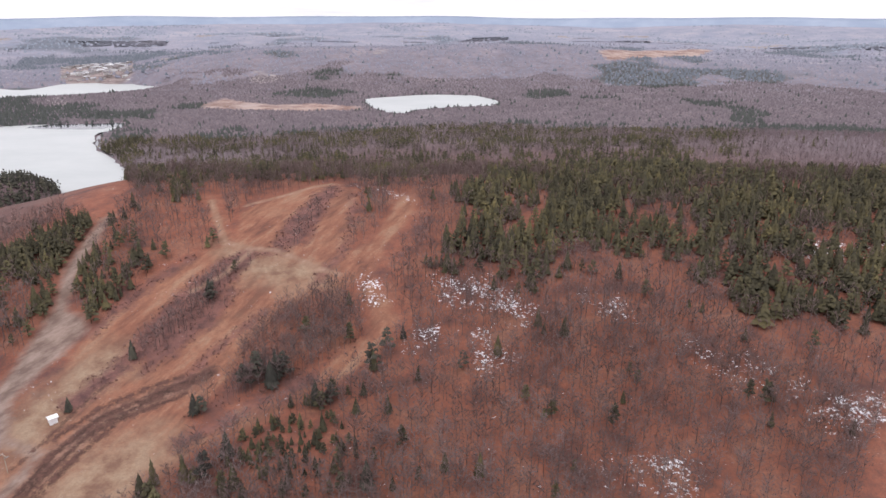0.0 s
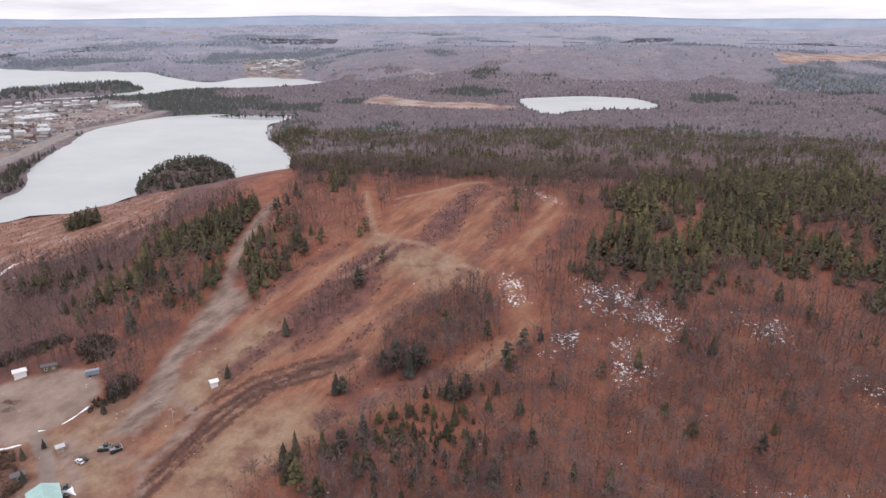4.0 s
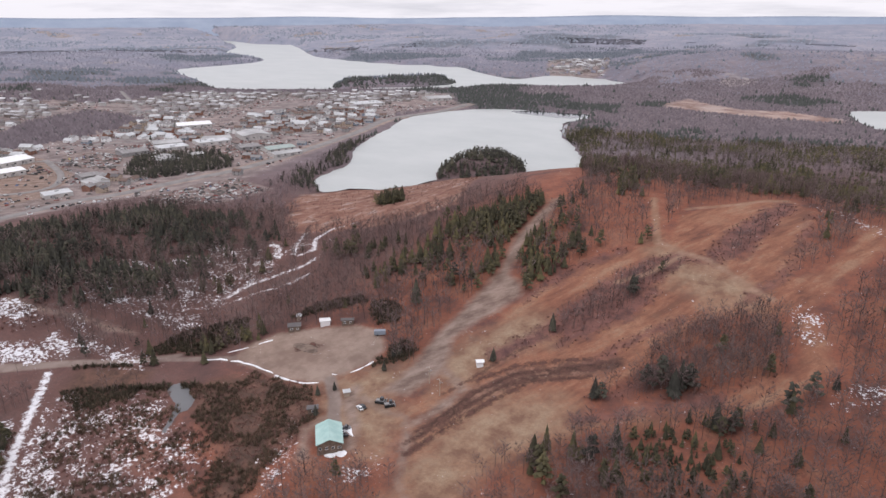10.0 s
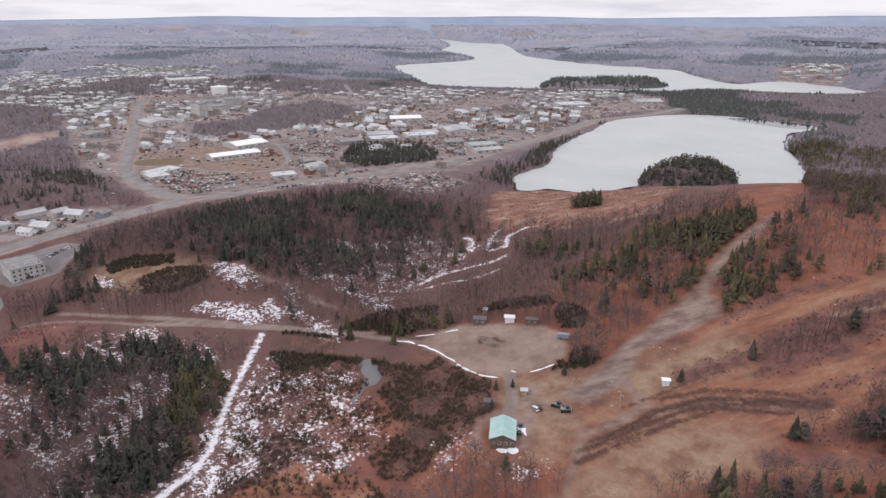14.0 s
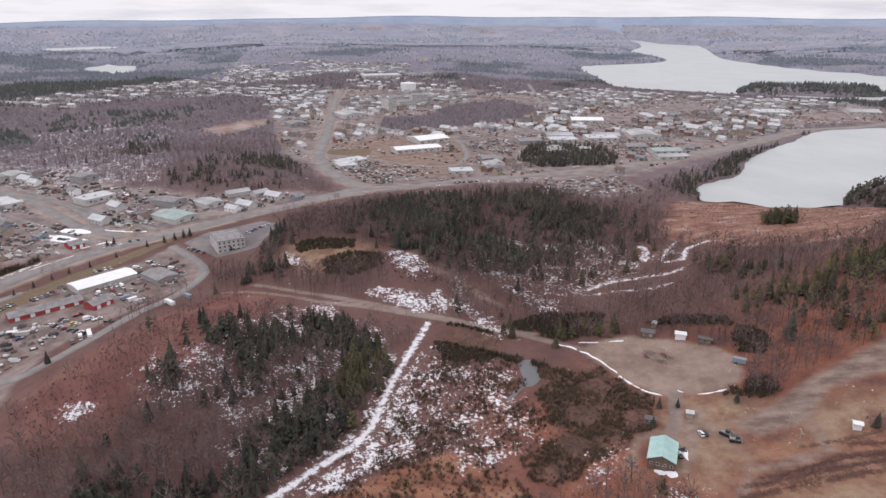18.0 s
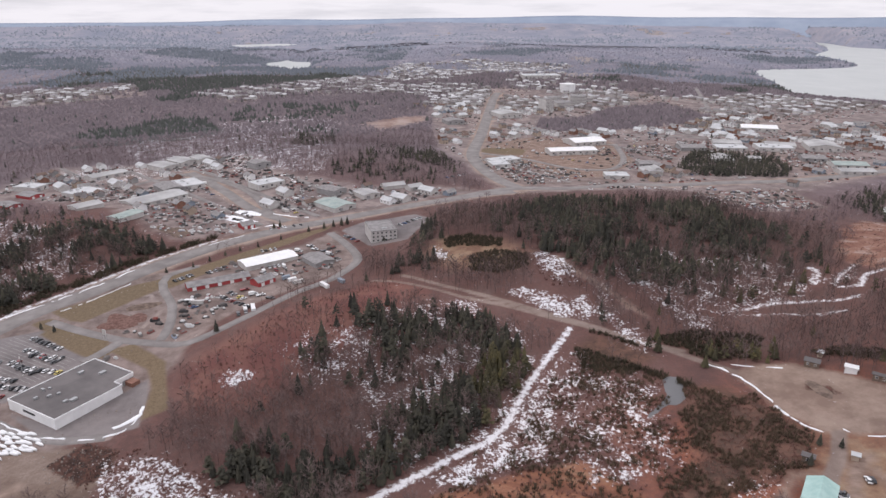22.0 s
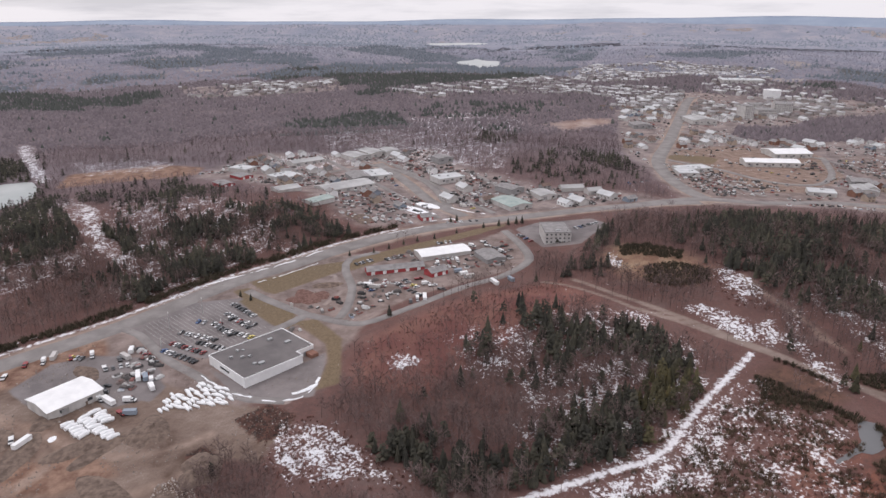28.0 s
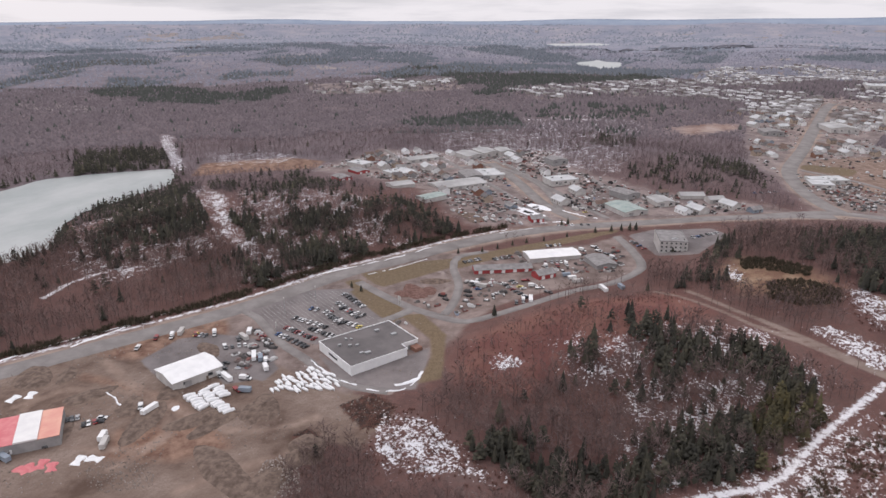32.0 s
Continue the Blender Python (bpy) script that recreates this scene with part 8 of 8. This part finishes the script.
# ---- painted bay lines in the store's car park ----
def bay_lines():
    v, f = [], []
    ring = np.array(AREAS["commerce_lot"], float)
    c, a = ring.mean(0), radians(142)
    for row in range(-4, 5):
        for k in range(-22, 23):
            u, w = k * 2.7, row * 8.6
            for off in (-2.6, 2.6):
                x, y = c[0] + u * math.cos(a) - (w + off) * math.sin(a), c[1] + u * math.sin(a) + (w + off) * math.cos(a)
                if inside("commerce_lot", np.array([x]), np.array([y]))[0] < 4 or union(["verge_a", "verge_b", "verge_c", "verge_d", "verge_e", "highway", "access_b"], np.array([x]), np.array([y]))[0] > -4:
                    continue
                z = float(ground(np.array([x]), np.array([y]))[0]) + 0.06
                o = len(v)
                for p, q in ((-0.11, -2.4), (0.11, -2.4), (0.11, 2.4), (-0.11, 2.4)):
                    v.append((x + p * math.cos(a) - q * math.sin(a), y + p * math.sin(a) + q * math.cos(a), z))
                f.append([o, o + 1, o + 2, o + 3])
    tagged(new("bay_marking", raw_mesh("bay_marking", v, f, MAT_BAY)), "worn white parking bay lines on asphalt", "markings", kind="structure")


MAT_BAY = simple("worn_white_line_paint", (0.27, 0.255, 0.245), (0.42, 0.41, 0.40), 0.5, 0.8)
bay_lines()


# ---- heaps, vehicles and loose things in the yards ----
MAT_EARTH = simple("heaped_brown_earth", (0.095, 0.068, 0.055), (0.20, 0.148, 0.12), 0.35, 0.95, 0, 0.3)
MAT_RUBBLE = simple("broken_brick", (0.11, 0.055, 0.045), (0.20, 0.12, 0.10), 0.6, 0.95, 0, 0.3)
MAT_PINK = MAT_MEMBRANE[0]
HEAP_KINDS = {"earth": (MAT_EARTH, "mound of brown dug earth", "dirt mound"),
              "brick": (MAT_RUBBLE, "low mound of red-brown rubble", "rubble mound"), "pink": (MAT_PINK, "crumpled pink membrane sheets on bare earth", "membrane sheets"),
              "snowheap": (MAT_SNOW, "mound of old white snow", "snow mound")}


def heap(kind, x, y, r, h, stretch, turn, seed):
    """A lumpy mound with an uneven skirt that runs out on the ground."""
    m, label, category = HEAP_KINDS[kind]
    rng = random.Random(seed)
    a = radians(turn)
    v, f = [], []
    n, rings = 18, 7
    ph = [rng.uniform(0, 6.28) for _ in range(4)]
    for i in range(rings):
        q = i / (rings - 1)
        for k in range(n):
            t = 2 * math.pi * k / n
            edge = 1 + 0.12 * math.sin(2 * t + ph[0]) + 0.06 * math.sin(3 * t + ph[1]) + 0.05 * math.sin(5 * t + ph[2])
            u, w = math.cos(t) * r * stretch * q * edge, math.sin(t) * r * q * edge
            z = h * (1 - q ** 1.6) * (0.75 + 0.35 * math.sin(3 * q * 3.1 + 2 * t + ph[3]) * q) + rng.uniform(-0.1, 0.1) * h
            v.append((x + u * math.cos(a) - w * math.sin(a), y + u * math.sin(a) + w * math.cos(a), z if i < rings - 1 else -0.35))
    v = np.array(v)
    v[:, 2] += ground(v[:, 0], v[:, 1])
    for i in range(rings - 1):
        for k in range(n):
            f.append((i * n + k, (i + 1) * n + k, (i + 1) * n + (k + 1) % n, i * n + (k + 1) % n))
    return tagged(new(category.replace(" ", "_"), raw_mesh(category.replace(" ", "_"), v, f, m)), label, category)


for i, row in enumerate(HEAPS):
    heap(*row, i)


def wheel_mesh(r, w):
    bm = bmesh.new()
    bmesh.ops.create_cone(bm, cap_ends=True, segments=8, radius1=r, radius2=r, depth=w, matrix=pose(0, 0, 0, 90))
    return mesh_of("wheel", bm, MAT_TYRE)


BIG_WHEEL = wheel_mesh(0.45, 0.3)


def truck_kind(paint, bed, label, l=6.2, w=2.1):
    """A pickup or small lorry: chassis, cab with glass, load bed and wheels."""
    ob = tagged(new("truck"), label, "truck", "parked trucks")
    part("chassis", boxed(-l / 2, l / 2, -w * 0.42, w * 0.42, 0.4, 0.75), MAT_TYRE, ob)
    bm = boxed(l * 0.1, l * 0.36, -w / 2, w / 2, 0.7, 1.25)
    box(bm, l * 0.36, l / 2, -w / 2 + 0.05, w / 2 - 0.05, 0.7, 1.2)
    part("cab", bm, paint, ob)
    bm = bmesh.new()
    rows = [[bm.verts.new((x, s * (w / 2 - o), z)) for x, z, o in ((l * 0.1, 1.25, 0.03), (l * 0.12, 1.95, 0.2), (l * 0.27, 1.95, 0.2), (l * 0.36, 1.25, 0.03))] for s in (-1, 1)]
    for i in range(4):
        j = (i + 1) % 4
        bm.faces.new((rows[0][i], rows[0][j], rows[1][j], rows[1][i]))
    bm.faces.new(rows[0])
    bm.faces.new(rows[1][::-1])
    bmesh.ops.recalc_face_normals(bm, faces=bm.faces[:])
    part("cab_glass", bm, MAT_GLASS, ob)
    part("cab_roof", boxed(l * 0.12, l * 0.27, -w / 2 + 0.2, w / 2 - 0.2, 1.95, 2.02), paint, ob)
    part("load_bed", boxed(-l / 2, l * 0.08, -w / 2, w / 2, 0.75, bed), paint if bed < 1.6 else MAT_WHITE, ob)
    for sx in (-0.3, 0.33):
        for sy in (-1, 1):
            part("wheel", BIG_WHEEL, MAT_TYRE, ob, at=pose(sx * l, sy * (w / 2 - 0.12), 0.45))
    return ob


def container_kind(material, label, l=6.0, w=2.4, h=2.5):
    """A box trailer with ribs, end doors and a wheel pair."""
    ob = tagged(new("box_trailer"), label, "trailer", "box trailers")
    part("body", boxed(-l / 2, l / 2, -w / 2, w / 2, 0.55, h + 0.3), material, ob)
    for i in range(6):
        for s in (-1, 1):
            x = (i + 0.5) * l / 6 - l / 2
            part("rib", boxed(x - 0.05, x + 0.05, s * w / 2 - 0.03, s * w / 2 + 0.05, 0.6, h + 0.25), material, ob)
    part("door", boxed(-l / 2 - 0.05, -l / 2, -w * 0.45, w * 0.45, 0.7, h + 0.15), MAT_STEEL, ob)
    for s in (-1, 1):
        part("wheel", BIG_WHEEL, MAT_TYRE, ob, at=pose(-l * 0.2, s * (w / 2 - 0.15), 0.45))
    return ob


def tarp_kind():
    """Loose white sheeting lying in folds."""
    v, f = [], []
    r = random.Random(4)
    n = 9
    for i in range(n):
        for k in range(n):
            e = 0 if 0 < i < n - 1 and 0 < k < n - 1 else 1
            v.append((i * 0.9 - 3.6 + r.uniform(-0.2, 0.2), (k * 0.5 - 2) * (1 + 0.3 * math.sin(i)), -0.1 if e else 0.25 + 0.35 * abs(math.sin(k * 1.7 + i * 0.6))))
    for i in range(n - 1):
        for k in range(n - 1):
            f.append((i * n + k, (i + 1) * n + k, (i + 1) * n + k + 1, i * n + k + 1))
    return tagged(new("tarpaulin", raw_mesh("tarpaulin", v, f, MAT_WRAP)), "crumpled white sheeting on bare earth", "tarpaulin")


def pink_tarp_kind():
    ob = tarp_kind()
    ob.name = ob.data.name = "membrane_sheet"
    ob.data.materials[0] = MAT_PINK
    return tagged(ob, "crumpled pink roof membrane lying on bare earth", "membrane sheet")


def machine_kind():
    """A parked tracked machine: two tracks, a deck, a cab and a blade."""
    ob = tagged(new("tracked_machine"), "dark grey tracked machine parked on dirt", "machine")
    for s in (-1, 1):
        part("track", boxed(-2.2, 2.2, s * 1.3 - 0.4, s * 1.3 + 0.4, 0, 0.9), MAT_TYRE, ob)
    part("deck", boxed(-2.0, 1.9, -0.9, 0.9, 0.6, 1.2), MAT_GREY_WALL, ob)
    part("cab", boxed(0.1, 1.6, -0.8, 0.8, 1.2, 2.6), MAT_GLASS, ob)
    part("blade", boxed(2.5, 2.7, -2.0, 2.0, 0.1, 1.1), MAT_STEEL, ob)
    part("arm", boxed(1.9, 2.5, -0.15, 0.15, 0.5, 0.8), MAT_STEEL, ob)
    return ob


def lift_tower_kind():
    """A ski lift tower: mast, cross arm and two pulley trains."""
    ob = tagged(new("lift_tower"), "yellow-brown ski lift tower on the slope foot", "lift tower")
    bm = bmesh.new()
    bmesh.ops.create_cone(bm, cap_ends=True, segments=8, radius1=0.22, radius2=0.15, depth=8.4, matrix=pose(0, 0, 3.8))
    part("mast", bm, MAT_TAN, ob)
    part("cross_arm", boxed(-0.12, 0.12, -1.8, 1.8, 7.7, 8.0), MAT_TAN, ob)
    for s in (-1, 1):
        part("pulley_train", boxed(-0.8, 0.8, s * 1.75 - 0.08, s * 1.75 + 0.08, 7.45, 7.68), MAT_STEEL, ob)
    return ob


def sign_kind():
    """A roadside sign on two posts."""
    ob = tagged(new("road_sign"), "tall pale sign board on posts beside the access road", "sign")
    for s in (-0.9, 0.9):
        part("post", boxed(s - 0.1, s + 0.1, -0.1, 0.1, -0.3, 5.2), MAT_STEEL, ob)
    part("board", boxed(-1.3, 1.3, -0.15, 0.15, 3.0, 6.2), MAT_PALE, ob)
    return ob


makers = {
    "truck": [lambda: truck_kind(CAR_PAINTS[0], 1.3, "white pickup truck parked on dirt"), lambda: truck_kind(CAR_PAINTS[3], 1.3, "dark grey pickup truck parked on dirt"),
              lambda: truck_kind(CAR_PAINTS[2], 2.6, "small lorry with a white box body"), lambda: truck_kind(CAR_PAINTS[4], 1.3, "dark red pickup truck parked on dirt"),
              lambda: truck_kind(CAR_PAINTS[0], 2.7, "white lorry with a box body")],
    "container": [lambda: container_kind(MAT_WHITE, "white box trailer standing in the yard"), lambda: container_kind(MAT_PALE, "pale box trailer standing in the yard", 7.5),
                  lambda: container_kind(MAT_WHITE, "long white box trailer standing in the yard", 9.0), lambda: container_kind(MAT_BLUE, "blue-grey box trailer standing in the yard")],
    "tarp": [tarp_kind], "pink_tarp": [pink_tarp_kind], "machine": [machine_kind], "lift_tower": [lift_tower_kind], "sign_pylon": [sign_kind]}
built, turns = {}, {}
for kind, x, y, turn in LOOSE:
    n = turns[kind] = turns.get(kind, -1) + 1
    key = (kind, n % len(makers[kind]))
    z = float(ground(np.array([x]), np.array([y]))[0]) + 0.02
    m = pose(x, y, z, 0, 0, turn)
    if key in built:
        copy_thing(built[key], m)
    else:
        built[key] = makers[kind][key[1]]()
        built[key].matrix_basis = m


# ---- stones and litter, too many to count ----
def stones(area, step, lo, hi, material, label, seed, chance=0.5):
    rng = np.random.default_rng(seed)
    p = np.array(AREAS[area])
    x, y = np.meshgrid(np.arange(p[:, 0].min(), p[:, 0].max(), step), np.arange(p[:, 1].min(), p[:, 1].max(), step))
    x, y = x.ravel() + rng.uniform(-1, 1, x.size) * step, y.ravel() + rng.uniform(-1, 1, y.size) * step
    ok = (inside(area, x, y) > 0) & (swell(x, y, 11, seed) > (0.0 if step < 1 else 0.55)) & (rng.random(x.shape) < chance) & (np.hypot(x, y) < 900)
    x, y = x[ok], y[ok]
    h = rng.uniform(lo, hi, len(x)) ** 1.5
    if not len(x):
        return
    scatter("stones", CROWNS, np.column_stack([x, y, ground(x, y) - 0.05]), np.column_stack([h * 1.6, h]), material, label, "stones", seed)


MAT_STONES = per_island("grey_brown_stones", [(0.0, (0.12, 0.10, 0.09)), (0.6, (0.20, 0.165, 0.145)), (1.0, (0.32, 0.285, 0.26))])
MAT_DARK_STONES = per_island("dark_broken_stone", [(0.0, (0.02, 0.017, 0.016)), (0.6, (0.06, 0.048, 0.044)), (1.0, (0.19, 0.155, 0.145))])
stones("construction", 1.6, 0.25, 0.9, MAT_STONES, "loose stones and clods on the building site", 21)
stones("black_pile", 0.8, 0.25, 0.85, MAT_DARK_STONES, "dark broken stone", 22, 0.5)
stones("commerce", 3.0, 0.3, 0.9, MAT_STONES, "loose litter and stones in the yards", 23, 0.4)
MAT_CLUTTER = per_island("yard_clutter", [(0.0, (0.03, 0.03, 0.032)), (0.3, (0.09, 0.085, 0.085)), (0.5, (0.20, 0.18, 0.17)), (0.62, (0.24, 0.07, 0.06)), (0.68, (0.42, 0.41, 0.40)), (0.9, (0.66, 0.66, 0.66)), (1.0, (0.10, 0.15, 0.24))])


def clutter(area, step, seed, chance, least=0.5):
    """Crates, vehicles and stacked goods in the far yards, as small boxes."""
    rng = np.random.default_rng(seed)
    p = np.array(AREAS[area])
    x, y = np.meshgrid(np.arange(p[:, 0].min(), p[:, 0].max(), step), np.arange(p[:, 1].min(), p[:, 1].max(), step))
    x, y = x.ravel() + rng.uniform(-1, 1, x.size) * step, y.ravel() + rng.uniform(-1, 1, y.size) * step
    ok = (inside(area, x, y) > 4) & (swell(x, y, 31, seed) > least) & (rng.random(x.shape) < chance)
    ok &= union(["highway", "highway_b", "main_street", "side_street", "avenue_c", "avenue_d", "wood_clump", "town_wood_a"], x, y) < -4
    if area == "commerce":
        ok &= union(["commerce_lot", "commerce_back", "verge_a", "verge_b", "verge_c", "verge_d", "verge_e", "access", "access_b", "access_c", "access_d", "island", "pad", "motel_lot"], x, y) < -2.5
        ok &= inside("commerce", x, y) > 12
    for tx, ty, tr in taken:
        ok &= np.hypot(x - tx, y - ty) > tr - 6
    x, y = x[ok], y[ok]
    vs, f = [], []
    for x0, x1, wd, z0, z1 in ((-0.5, 0.5, 0.21, 0.05, 0.6), (-0.32, 0.22, 0.18, 0.6, 1.0)):
        o = len(vs)
        vs += [(a, b, c) for c in (z0, z1) for a, b in ((x0, -wd), (x1, -wd), (x1, wd), (x0, wd))]
        f += [(o + i, o + j, o + k) for i, j, k in ((0, 1, 5), (0, 5, 4), (1, 2, 6), (1, 6, 5), (2, 3, 7), (2, 7, 6), (3, 0, 4), (3, 4, 7), (4, 5, 6), (4, 6, 7))]
    v, f = np.array(vs), np.array(f)
    w = rng.uniform(2.8, 5.6, len(x))
    scatter("yard_goods", [(v, f)], np.column_stack([x, y, ground(x, y)]), np.column_stack([w, w * rng.uniform(0.25, 0.5, len(x))]), MAT_CLUTTER, "crates, vehicles and stacked goods in the yards", "goods", seed)


clutter("town_west", 5.2, 31, 0.6, 0.42)
clutter("town_main", 6.2, 32, 0.3, 0.42)
clutter("mall_lot", 5.0, 37, 0.25, 0.5)
clutter("commerce", 4.6, 38, 0.5, 0.5)
clutter("dealer_yard", 5.2, 33, 0.42, 0.25)
clutter("strip_yard", 6.0, 34, 0.6, 0.3)
clutter("goods_yard", 6.0, 35, 0.7, 0.3)
clutter("scrap_yard", 4.2, 36, 0.45, 0.3)
stones("debris", 0.8, 0.25, 0.8, MAT_DARK_STONES, "dark rubble heap on bare ground", 24, 0.9)
MAT_PALE_STONES = per_island("pale_broken_stone", [(0.0, (0.16, 0.13, 0.115)), (0.6, (0.33, 0.29, 0.265)), (1.0, (0.52, 0.48, 0.45))])
stones("rubble", 0.8, 0.4, 1.0, MAT_PALE_STONES, "pale broken stone on bare earth", 25, 0.75)
stones("rubble_b", 0.9, 0.3, 0.8, MAT_STONES, "brown clods and stones on bare earth", 26, 0.7)
